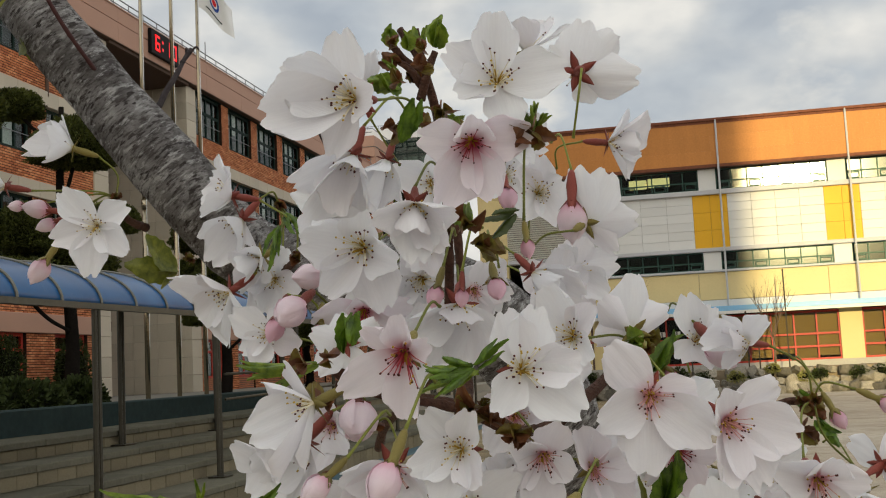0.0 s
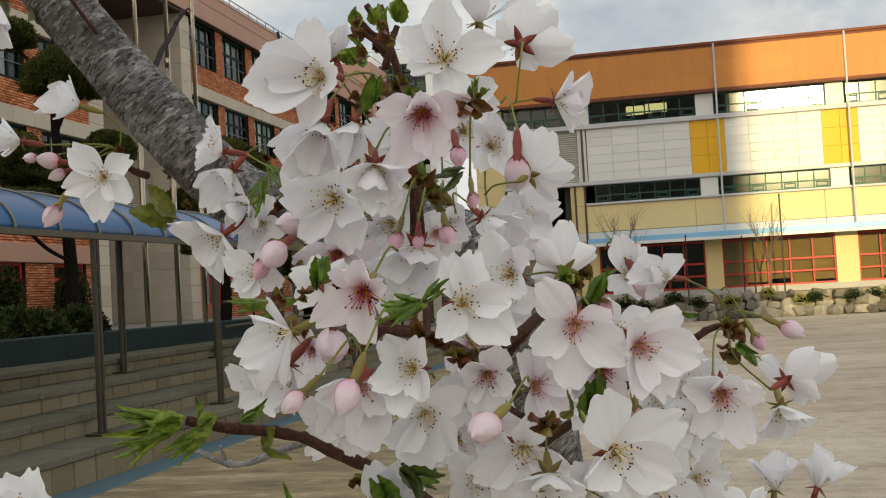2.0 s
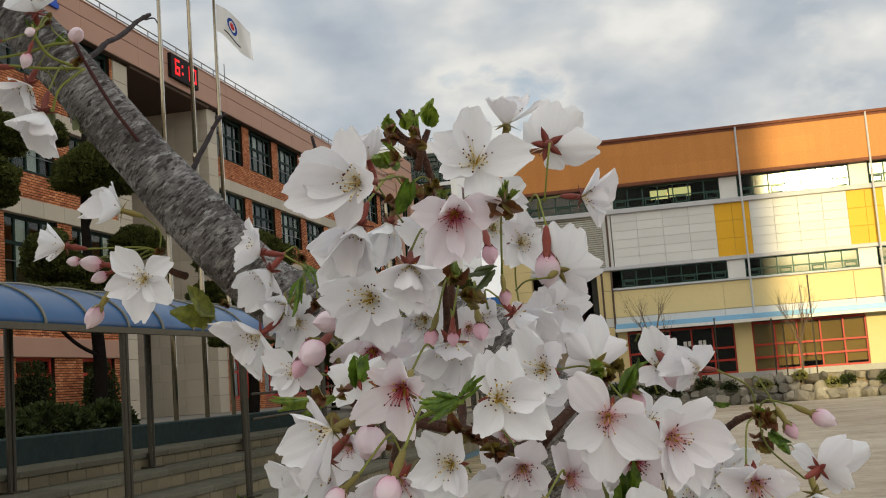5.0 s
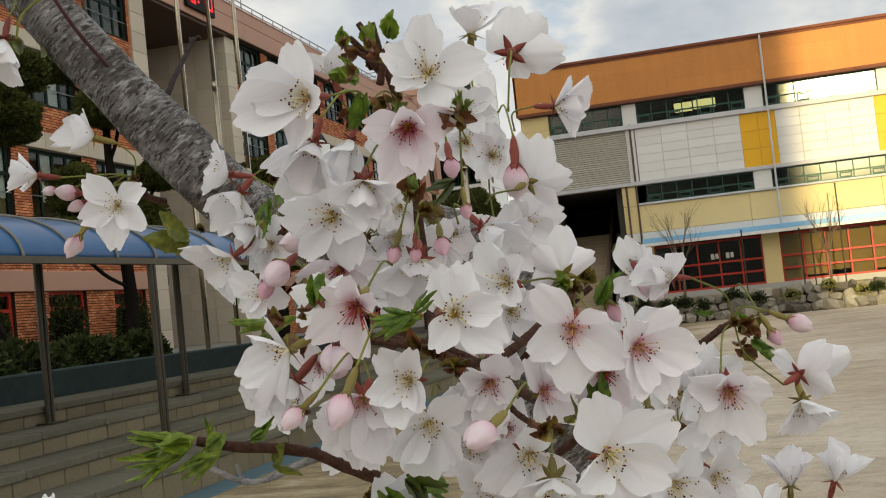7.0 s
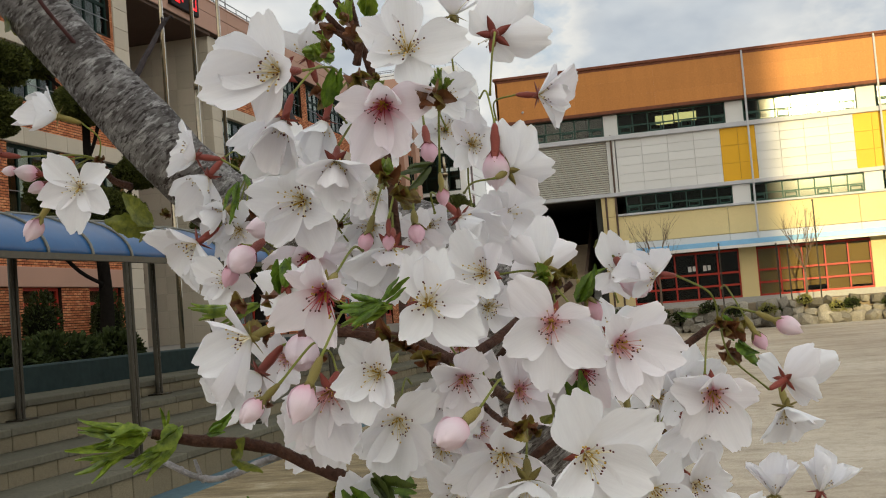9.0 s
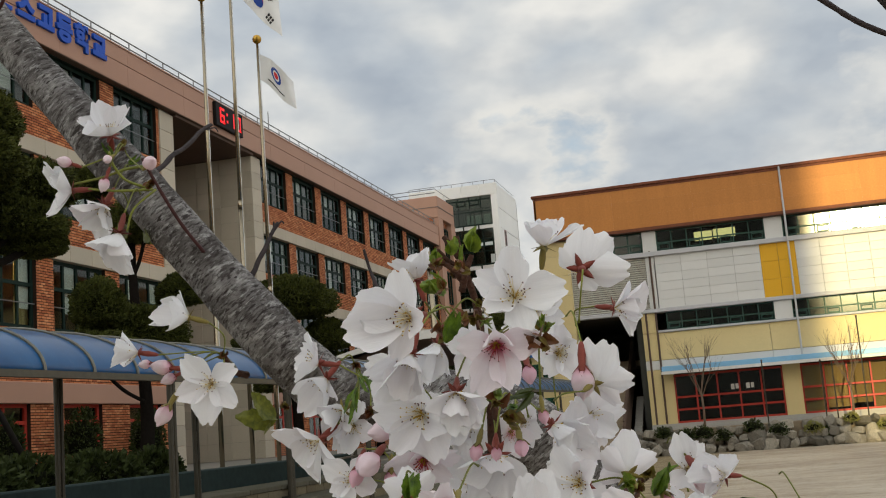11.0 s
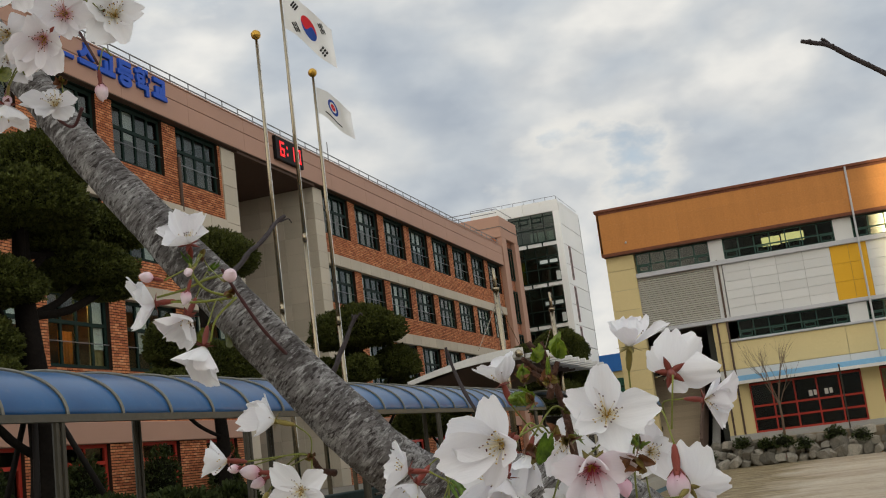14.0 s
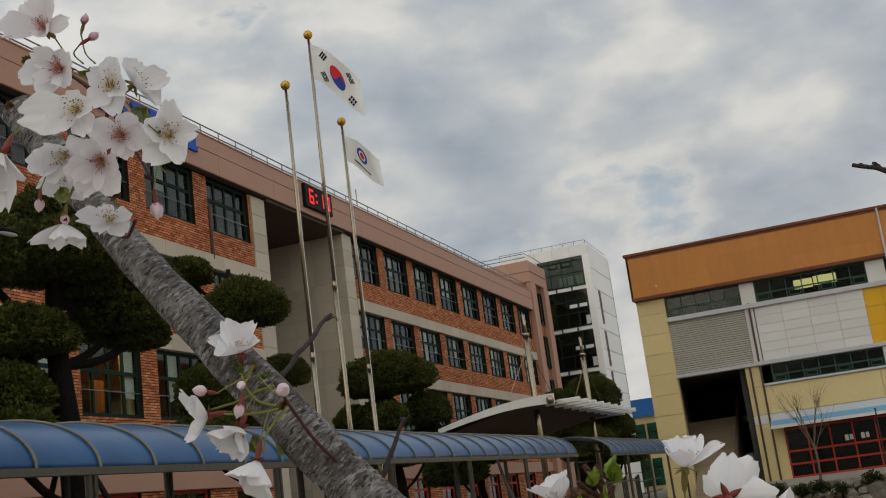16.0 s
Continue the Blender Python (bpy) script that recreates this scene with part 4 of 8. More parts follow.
def strip(x0, x1, z0, z1, n):
    w = (x1 - x0) / n
    bm = bmesh.new()
    t = 0.05
    y0, y1 = YH + 0.10, YH + 0.20
    box(bm, x0, x1, y0, y1, z0, z0 + t)
    box(bm, x0, x1, y0, y1, z1 - t, z1)
    for k in range(n + 1):
        xx = min(max(x0 + k * w, x0 + t / 2), x1 - t / 2)
        box(bm, xx - t / 2, xx + t / 2, y0 - 0.004, y1 + 0.004, z0, z1)
    zt = z0 + (z1 - z0) * 0.42
    box(bm, x0, x1, y0 - 0.008, y1, zt - t / 2, zt + t / 2)
    for k in range(0, n):                      # tilting vents in the lower lights
        if k % 2 == 0:
            a, b, c, d = x0 + k * w + 0.09, x0 + (k + 1) * w - 0.09, z0 + 0.07, zt - 0.05
            box(bm, a, b, y0 - 0.03, y0 - 0.012, c, c + 0.04)
            box(bm, a, b, y0 - 0.03, y0 - 0.012, d - 0.04, d)
            box(bm, a, a + 0.04, y0 - 0.031, y0 - 0.011, c, d)
            box(bm, b - 0.04, b, y0 - 0.031, y0 - 0.011, c, d)
    e = part("strip_window", bm, "strip_frame", hall)
    for k in range(n):
        ob = part("pane", boxes((x0 + k * w + 0.02, x0 + (k + 1) * w - 0.02, YH + 0.145, YH + 0.155, z0 + 0.03, z1 - 0.03)), "hall_glass", e)
        ob.visible_shadow = False


M["strip_frame"] = surface("green_strip_frame", (0.03, 0.075, 0.06), 0.45, 0.2, vary=0.1, bump=0.0)
strip(OPEN[0] + 0.05, -4.05, 9.08, 10.03, 5)
for (a, b), (c, d) in zip(PIERS1, PIERS1[1:]):
    strip(b, c, 9.08, 10.03, 7)
    strip(b + (0.08 if a < -3 else 0), c, 5.47, 6.28, 7)
part("ceiling_light", boxes((-1.75, -0.95, YH + 1.3, YH + 1.9, 9.62, 9.96), (-0.88, 0.12, YH + 1.3, YH + 1.9, 9.66, 10.0)), "lamp", hall, "lit yellowish light boxes inside the hall")

# grey sills
part("sill", boxes((OPEN[0], HX1, YH - 0.16, YH + 0.3, 8.86, 9.075), bevel=0.02), "slab", hall)
part("sill", boxes((OPEN[0], HX1, YH - 0.16, YH + 0.3, 6.285, 6.46), bevel=0.02), "slab", hall)
part("sill", boxes((OPEN[1] + 0.7, HX1, YH - 0.12, YH + 0.3, 5.37, 5.468), bevel=0.015), "slab", hall)

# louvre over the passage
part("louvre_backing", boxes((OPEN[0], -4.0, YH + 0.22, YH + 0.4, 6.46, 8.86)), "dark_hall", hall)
for k in range(24):
    z = 6.50 + k * 0.0985
    bm = bmesh.new()
    vs = [bm.verts.new(c) for c in ((OPEN[0], YH + 0.16, z), (-4.02, YH + 0.16, z), (-4.02, YH + 0.16, z + 0.02), (OPEN[0], YH + 0.16, z + 0.02),
                                    (OPEN[0], YH + 0.03, z + 0.010), (-4.02, YH + 0.03, z + 0.010), (-4.02, YH + 0.03, z + 0.070), (OPEN[0], YH + 0.03, z + 0.070))]
    for q in ((0, 1, 2, 3), (7, 6, 5, 4), (0, 4, 5, 1), (3, 2, 6, 7), (0, 3, 7, 4), (1, 5, 6, 2)):
        bm.faces.new([vs[i] for i in q])
    part("louvre_slat", bm, "louvre", hall)
part("white_pier", boxes((-4.0, -3.62, YH - 0.03, YH + 0.4, 6.46, 8.86), bevel=0.01), "white_panel", hall)

# white panels and golden panels
part("panel_backing", boxes((-3.6, HX1, YH + 0.05, YH + 0.4, 6.46, 8.86)), "joint", hall)
GOLD = [(1.06, 2.58), (6.72, 8.24), (12.4, 13.9), (18.0, 19.5)]
edges = [-3.58]
for a, b in GOLD:
    edges += [a, b]
edges.append(HX1)
for i, (a, b) in enumerate(zip(edges, edges[1:])):
    gold = i % 2 == 1
    cols = 2 if gold else max(1, round((b - a) / 1.16))
    rows = 3 if gold else 6
    for c in range(cols):
        for r in range(rows):
            w, h = (b - a) / cols, 2.40 / rows
            part("gold_panel" if gold else "wall_panel",
                 boxes((a + c * w + 0.005, a + (c + 1) * w - 0.005, YH - 0.02, YH + 0.05, 6.462 + r * h + 0.004, 6.462 + (r + 1) * h - 0.004), bevel=0.004),
                 "gold_panel" if gold else "white_panel", hall)

# cream wall over the awning
x = OPEN[1]
while x < HX1:
    x1 = min(x + 5.55, HX1)
    for z0, z1 in ((3.72, 4.12), (4.14, 5.36)):
        part("cream_panel" if z0 > 4 or x < -4 else "flashing", boxes((x + 0.006, x1 - 0.006, YH - 0.06 if z0 < 4 else YH - 0.02, YH + 0.4, z0, z1), bevel=0.012), "cream" if z0 > 4 else "white_panel", hall)
    x = x1
part("cream_panel", boxes((OPEN[1], OPEN[1] + 0.62, YH - 0.02, YH + 0.4, 5.372, 6.28), bevel=0.012), "cream", hall)
part("cream_core", boxes((OPEN[1] + 0.05, HX1, YH + 0.1, YH + 0.38, 3.70, 5.36)), "joint_pale", hall)

# awning and red glazed ground floor
part("awning", boxes((-3.72, HX1, YH - 1.0, YH - 0.07, 3.60, 3.68), bevel=0.01), "sky_blue", hall, "narrow pale blue awning sheet")
part("awning_edge", boxes((-3.74, HX1, YH - 1.05, YH - 1.0, 3.44, 3.58), bevel=0.01), "white_paint", hall)
part("awning_fascia", boxes((-3.70, HX1, YH - 1.03, YH - 0.99, 3.585, 3.80), bevel=0.008), "sky_blue", hall, "pale blue awning fascia")
bracket = finish("awning_bracket", boxes((-0.03, 0.03, -0.9, -0.08, 3.685, 3.73)), "slab")
for k in range(20):
    part_mesh("awning_bracket", bracket, hall, pose(-3.2 + k * 1.45, YH, 0))
# tan of the added sheets stands in for sunlit glass
M["tan_glow"] = surface("tan_sun_glow", (0.30, 0.18, 0.065), 0.9, fine=30, vary=0.15, bump=0.05, each=0.25)
PIERS0 = [(-4.45, -3.30), (1.40, 2.15), (6.95, 7.90), (12.5, 13.3), (18.1, 18.9), (23.6, 26.0)]
for a, b in PIERS0:
    part("cream_pier", boxes((a, b, YH - 0.05, YH + 0.45, 1.0, 3.70), bevel=0.015), "cream", hall)
for (a, b), (c, d) in zip(PIERS0, PIERS0[1:]):
    t, n = 0.034, 5
    y0, y1 = YH + 0.05, YH + 0.14
    e = part("red_window", boxes((b, c, y0 - 0.006, y1 - 0.006, 1.28, 1.365)), "red_frame", hall, "red framed glazing")
    for z in (1.83, 2.38, 3.34):
        part("transom", boxes((b, c, y0 - 0.006, y1 - 0.006, z, z + 0.085)), "red_frame", e)
    for k in range(n + 1):
        xx = min(max(b + (c - b) * k / n, b + t), c - t)
        part("mullion", boxes((xx - t, xx + t, y0, y1, 1.28, 3.42)), "red_frame", e)
    for k in range(n):
        ob = part("pane", boxes((b + (c - b) * k / n + t, b + (c - b) * (k + 1) / n - t, YH + 0.09, YH + 0.10, 1.33, 3.40)), "hall_glass" if b < 2 else "glass", e)
        ob.visible_shadow = False
        if b > 2:                                    # added tan sheets: the sun's warm glow in the panes, as colour
            x0, x1 = b + (c - b) * k / n + t + 0.02, b + (c - b) * (k + 1) / n - t - 0.02
            part("roller_blind", boxes((x0, x1, YH + 0.22, YH + 0.232, 1.34 + 0.12 * (k % 3), 3.40)), "tan_glow", e, "added tan sheet behind the glass for its sunlit glow")
    for q in (0.52, 0.66) if b < 2 else ():
        xx = b + (c - b) * q
        part("notice", boxes((xx, xx + 0.15, YH + 0.02, YH + 0.035, 2.58, 2.82), (xx + 0.20, xx + 0.33, YH + 0.02, YH + 0.035, 2.60, 2.82)), "notice", e)
# drain pipes
for x, z0, z1 in ((-3.78, 1.2, 9.1), (2.30, 3.75, 12.2), (7.85, 3.75, 12.2), (-4.22, 1.1, 6.3)):
    part("drain_pipe", tube(bmesh.new(), [(x, YH - 0.36 if z1 > 12 else YH - 0.09, z0), (x, YH - 0.36 if z1 > 12 else YH - 0.09, z1)], 0.045, 8), "slab" if z1 > 12 else "soffit", hall)
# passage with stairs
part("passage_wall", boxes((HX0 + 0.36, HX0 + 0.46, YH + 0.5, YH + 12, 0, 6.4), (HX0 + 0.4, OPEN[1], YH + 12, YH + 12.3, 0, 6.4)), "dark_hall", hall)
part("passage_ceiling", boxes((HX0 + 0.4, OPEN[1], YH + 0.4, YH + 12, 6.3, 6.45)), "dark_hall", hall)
M["stair_stone"] = surface("brown_stair_stone", (0.33, 0.265, 0.19), 0.8, vary=0.2, bump=0.2, each=0.10)
tread = finish("stair_tread", boxes((-7.40, -5.55, 0, 0.36, -0.172, 0.0), bevel=0.012), "stair_stone")
wide_tread = finish("stair_tread", boxes((-8.26, -5.55, 0, 0.36, -0.172, 0.0), bevel=0.012), "stair_stone")
for k in range(24):
    part_mesh("stair_tread", tread if k < 10 else wide_tread, hall, pose(0, YH - 2.2 + k * 0.30, 0.52 + k * 0.172))
part("stair_landing", boxes((-8.26, -4.8, YH + 5.0, YH + 8.5, 4.2, 4.47)), "stair_stone", hall)
bm = bmesh.new()                                     # sloping brown parapet beside the stairs
side = [[bm.verts.new((x, y, z)) for y, z in ((YH - 2.3, 0.1), (YH - 2.3, 1.35), (YH + 5.0, 5.45), (YH + 5.0, 4.0))] for x in (-5.52, -5.40)]
bm.faces.new(side[0])
bm.faces.new(side[1][::-1])
for i in range(4):
    bm.faces.new((side[0][i], side[0][(i + 1) % 4], side[1][(i + 1) % 4], side[1][i]))
part("stair_parapet", bm, "soffit", hall, "sloping brown parapet beside the stairs")
saw = finish("stair_saw_step", boxes((-5.30, -4.95, 0, 0.31, -0.175, 0.0), bevel=0.008), "concrete")
for k in range(10):                                  # stepped edge of the second flight
    part_mesh("stair_saw_step", saw, hall, pose(0, YH + 0.1 + k * 0.30, 1.10 + k * 0.172))
part("stair_rail", tube(bmesh.new(), [(-5.46, YH - 2.3, 1.55), (-5.46, YH + 5.0, 5.65)], 0.035, 6), "soffit", hall, "dark handrail beside the stairs")
part("passage_door", boxes((-8.27, -8.22, YH + 5.2, YH + 6.1, 4.47, 6.2), (-8.27, -8.21, YH + 6.4, YH + 7.3, 4.47, 6.2)), "concrete", hall, "grey doors inside the passage")

# the buildings behind the camera that keep the yard in evening shade
solid("block_behind", boxes((-16, 19.1, -112, -100, 0, 53.0)), "concrete", "plain tall building across the yard", "building")
solid("wall_behind", boxes((19.1, 120, -110, -100, 0, 21.8)), "concrete", "plain lower building across the yard", "building")

# ---- covered walkway ----
def edge_z(y):
    return 2.50 + 0.0075 * y


WX, WR, WH = -7.40, 1.20, 0.55
SPAN = 1.82                                     # the roof bends up from its front edge and ends just past its crown


def arc(y, th, grow=0.0):
    return Vector((WX + (WR + grow) * math.cos(th), y, edge_z(y) + (WH + grow) * math.sin(th)))


def covered_walkway(y0, y1, label):
    w = thing("covered_walkway", label, "walkway", (WX, (y0 + y1) / 2, 0.4), "covered walkways")
    n = max(1, round((y1 - y0) / 0.82))
    for k in range(n):                              # one bent sheet between each pair of ribs
        a, b = y0 + (y1 - y0) * k / n, y0 + (y1 - y0) * (k + 1) / n
        bm = bmesh.new()
        rows = [[(bm.verts.new(arc(y, SPAN * i / 16)), bm.verts.new(arc(y, SPAN * i / 16, -0.012))) for i in range(17)] for y in (a, b)]
        for i in range(16):
            for s in (0, 1):
                bm.faces.new((rows[0][i][s], rows[0][i + 1][s], rows[1][i + 1][s], rows[1][i][s]))
        for i in (0, 16):
            bm.faces.new((rows[0][i][0], rows[1][i][0], rows[1][i][1], rows[0][i][1]))
        part("roof_sheet", bm, "poly_blue", w, "", True)
    rib = [arc(0, SPAN * i / 16, 0.012) for i in range(17)]
    base = rib[0].z
    for k in range(n + 1):
        y = y0 + (y1 - y0) * k / n
        part("rib", tube(bmesh.new(), [Vector((p.x, y, p.z + edge_z(y) - edge_z(0))) for p in rib], 0.017, 6), "rib", w)
    for th in (0.0, SPAN):
        bm = bmesh.new()
        r = [[bm.verts.new((arc(y, th).x + dx, y, arc(y, th).z + dz - (0.0 if th == 0.0 else 0.02))) for dx, dz in ((-0.04, -0.055), (0.04, -0.055), (0.04, 0.012), (-0.04, 0.012))] for y in (y0, y1)]
        for i in range(4):
            bm.faces.new((r[0][i], r[0][(i + 1) % 4], r[1][(i + 1) % 4], r[1][i]))
        bm.faces.new(r[0][::-1])
        bm.faces.new(r[1])
        part("edge_beam", bm, "beam", w, "dark steel edge beam")
    k0, k1 = math.ceil((y0 + 0.1 - 8.25) / 3.33), math.floor((y1 - 0.1 - 8.25) / 3.33)
    for k in range(k0, k1 + 1):
        y = 8.25 + 3.33 * k
        for x, zb in ((WX + WR, 0.36), (-7.65, 0.84)):
            roof = edge_z(y) - 0.06 if x > WX else arc(y, SPAN).z - 0.07
            for dx in (-0.04, 0.04):
                part("post", tube(bmesh.new(), [(x, y + dx, zb), (x, y + dx, roof)], 0.032, 8), "post", w)
            part("base_plate", boxes((x - 0.12, x + 0.12, y - 0.15, y + 0.15, zb, zb + 0.02)), "post", w)
        part("tie", tube(bmesh.new(), [(WX + WR, y, edge_z(y) - 0.03), (-7.65, y, edge_z(y) + 0.30)], 0.022, 6), "post", w)
    for z in (1.35, 1.78):                          # rails between the rear posts
        part("handrail", tube(bmesh.new(), [(-7.60, max(y0, 18.5), z), (-7.60, y1 - 0.3, z + 0.0075 * (y1 - 12.3))], 0.022, 6), "post", w)
    return w


M["rib"] = surface("weathered_grey_steel", (0.17, 0.165, 0.14), 0.5, 0.4, fine=12, vary=0.2, bump=0.05)
M["beam"] = surface("dark_weathered_beam", (0.085, 0.080, 0.066), 0.5, 0.3, fine=12, vary=0.25, bump=0.05)
M["post"] = surface("dull_steel_post", (0.060, 0.054, 0.042), 0.40, 0.5, fine=10, vary=0.2, bump=0.0)
M["brace"] = surface("dark_painted_brace", (0.015, 0.013, 0.012), 0.7, vary=0.2, bump=0.0, spec=0.06)
covered_walkway(-4.9, 25.8, "long covered walkway with blue curved polycarbonate roof")
covered_walkway(29.6, 44.5, "further stretch of the blue-roofed covered walkway")

# ---- entrance canopy on two masts ----
can = thing("entrance_canopy", "white curved entrance canopy carried by two steel masts", "canopy", (-8.6, 33, TERRACE))


def can_z(x):
    u = (x + 10.5) / 3.25
    return 3.82 + 0.47 * math.sin(min(1.0, u) * math.pi * 0.54) + 0.02


CX = [-10.5 + 3.25 * i / 12 for i in range(13)]
for y, nm in ((28.5, "front"), (37.4, "rear")):
    bm = bmesh.new()
    rows = [[bm.verts.new((x, y + dy, can_z(x) + dz)) for dy, dz in ((0, -0.02 - 0.14 * (i / 12)), (0.12, -0.02 - 0.14 * (i / 12)), (0.12, 0.10), (0, 0.10))] for i, x in enumerate(CX)]
    for p, q in zip(rows, rows[1:]):
        for i in range(4):
            bm.faces.new((p[i], p[(i + 1) % 4], q[(i + 1) % 4], q[i]))
    bm.faces.new(rows[0][::-1])
    bm.faces.new(rows[-1])
    part("fascia", bm, "white_paint", can, "white curved fascia beam")
bm = bmesh.new()
rows = [[(bm.verts.new((x, y, can_z(x) - 0.03)), bm.verts.new((x, y, can_z(x) - 0.12))) for x in CX] for y in (28.62, 37.4)]
for i in range(12):
    bm.faces.new((rows[0][i][0], rows[0][i + 1][0], rows[1][i + 1][0], rows[1][i][0]))
    bm.faces.new((rows[0][i][1], rows[1][i][1], rows[1][i + 1][1], rows[0][i + 1][1]))
part("roof_shell", bm, "soffit", can, "brown soffit of the canopy")
for k in range(9):
    y = 28.9 + k * 0.93
    part("purlin", boxes((-7.60, -6.66, y, y + 0.13, 4.13, 4.26), bevel=0.015), "white_paint", can, "white projecting purlin end")
part("bolt", ball(bmesh.new(), (-7.33, 28.45, 4.25), 0.11), "steel", can, "", True)
for y in (30.0, 36.6):
    part("mast", tube(bmesh.new(), [(-8.15, y, TERRACE), (-8.15, y, 6.25)], 0.082, 14), "steel", can, "stainless steel mast", True)
    part("mast_top", tube(bmesh.new(), [(-8.15, y, 6.25), (-8.15, y, 6.82)], [0.055, 0.045], 14), "steel", can, "", True)
    part("mast_collar", tube(bmesh.new(), [(-8.15, y, 6.20), (-8.15, y, 6.28)], 0.104, 14), "steel", can, "", True)
    for s in (-1, 1):
        part("stay_rod", tube(bmesh.new(), [(-8.15, y, 5.9), (-8.15, y + s * 2.4, 4.4)], 0.009, 6), "steel", can)

# ---- gate fence by the walkway ----
M["fence_paint"] = surface("beige_painted_bar", (0.50, 0.45, 0.34), 0.5, vary=0.12, bump=0.0)
M["bank_soil"] = surface("bank_soil", (0.24, 0.19, 0.13), 0.95, fine=9, coarse=1.2, vary=0.3, bump=0.5, dist=0.03)
fence = thing("gate_fence", "pale steel bar fence panels beside the walkway", "fence", (-6.9, 33, 1.0))
for k in range(30):
    y = 29.8 + k * 0.20
    part("bar", tube(bmesh.new(), [(-6.75, y, 0.9), (-6.75, y, 2.12 + 0.05 * math.sin(k * 0.7))], 0.022, 6), "fence_paint" if k % 10 < 6 else "post", fence)
for z in (1.0, 2.0):
    part("fence_rail", tube(bmesh.new(), [(-6.75, 29.7, z), (-6.75, 35.7, z)], 0.03, 6), "post", fence)

# ---- flag poles ----
def flag_pole(y, top, label):
    e = thing("flag_pole", label, "flag pole", (-9.5, y, TERRACE), "flag poles")
    part("lower_tube", tube(bmesh.new(), [(-9.5, y, TERRACE), (-9.5, y, top - 5.6)], 0.046, 14), "steel", e, "", True)
    part("upper_tube", tube(bmesh.new(), [(-9.5, y, top - 5.6), (-9.5, y, top - 0.10)], [0.038, 0.028], 14), "steel", e, "", True)
    part("sleeve", tube(bmesh.new(), [(-9.5, y, top - 5.66), (-9.5, y, top - 5.5)], 0.052, 14), "steel", e, "", True)
    part("finial", ball(bmesh.new(), (-9.5, y, top), 0.10, 14, 10), "gold", e, "gilt ball finial", True)
    part("halyard", tube(bmesh.new(), [(-9.42, y - 0.05, TERRACE + 1.2), (-9.44, y - 0.04, top - 0.2)], 0.006, 5), "flag_cloth", e)
    return e


flag_pole(19.46, 10.58, "bare stainless flag pole with gilt ball")
flag_pole(20.80, 12.18, "tall stainless flag pole flying the national flag")
flag_pole(22.08, 10.55, "stainless flag pole flying the school flag")


def flag(name, y, top, w, h, fly, sag, label):
    """Cloth hanging in a light breeze; returns the thing and the function that lays marks on the cloth."""
    e = thing(name, label, "flag", (-9.5, y, top - h))
    f = Vector(fly).normalized()
    side = f.cross(Vector((0, 0, 1))).normalized()

    def at(u, v, off=0.0):
        p = Vector((-9.45, y, top)) + f * (w * u) + Vector((0, 0, -h * v - sag * u ** 1.3 * (0.85 + 0.3 * v)))
        return p + side * (0.10 * math.sin(5.2 * u + 1.7 * v) * min(1, u * 3) + 0.035 * math.sin(11 * u - 3 * v) * u + off)

    bm = bmesh.new()
    grid = [[bm.verts.new(at(i / 24, j / 14)) for i in range(25)] for j in range(15)]
    for a, b in zip(grid, grid[1:]):
        for i in range(24):
            bm.faces.new((a[i], a[i + 1], b[i + 1], b[i]))
    part("cloth", bm, "flag_cloth", e, "", True)

    def mark(nm, shape, material, nu=14, nv=10):
        """shape(s, t) gives (u, v) on the cloth for s, t in 0..1; laid on both faces."""
        bm = bmesh.new()
        for off in (0.006, -0.006):
            g = [[bm.verts.new(at(*shape(i / nu, j / nv), off)) for i in range(nu + 1)] for j in range(nv + 1)]
            for a, b in zip(g, g[1:]):
                for i in range(nu):
                    bm.faces.new((a[i], a[i + 1], b[i + 1], b[i]))
        part(nm, bm, material, e)

    return e, mark


_, mark = flag("national_flag", 20.80, 11.95, 1.05, 0.80, (0.78, 0.50, -0.30), 0.56, "white national flag with red and blue disc and black bars")
R = 0.167


def half_disc(sign):
    """One comma-shaped half of the round emblem: an S-curve parts the two."""
    def shape(s, t):
        a = math.pi * s
        x = -math.cos(a)
        outer = math.sin(a) * sign
        inner = -0.5 * math.sin(2 * math.pi * (x + 1) / 2) * 0.9 * math.sqrt(max(0.0, 1 - abs(x) ** 4))
        yv = outer * (1 - t) + inner * t
        return 0.5 + R * x, 0.5 - R * 1.5 * yv
    return shape


mark("emblem_half", half_disc(1), "flag_red")
mark("emblem_half", half_disc(-1), "flag_blue")
for cx, cy, ang, broken in ((0.22, 0.22, -56, (0, 0, 0)), (0.78, 0.78, -56, (1, 1, 1)), (0.78, 0.22, 56, (1, 0, 1)), (0.22, 0.78, 56, (0, 1, 0))):
    ca, sa = math.cos(radians(ang)), math.sin(radians(ang))
    for b in range(3):
        for s0, s1 in (((-0.5, -0.06), (0.06, 0.5)) if broken[b] else ((-0.5, 0.5),)):
            def bar(s, t, s0=s0, s1=s1, b=b):
                lx, ly = (s0 + (s1 - s0) * s) * 0.22, (b - 1) * 0.062 + (t - 0.5) * 0.044
                return cx + (lx * ca - ly * sa) / 1.5, cy + (lx * sa + ly * ca)
            mark("trigram_bar", bar, "flag_black", 4, 1)
_, mark2 = flag("school_flag", 22.08, 10.2, 0.78, 0.60, (0.70, 0.45, -0.30), 0.36, "white school flag hanging half furled, with a blue ring emblem")


def ring(r0, r1):
    return lambda s, t: (0.45 + (r0 + (r1 - r0) * t) * math.cos(6.2832 * s) / 1.44, 0.42 + (r0 + (r1 - r0) * t) * math.sin(6.2832 * s))


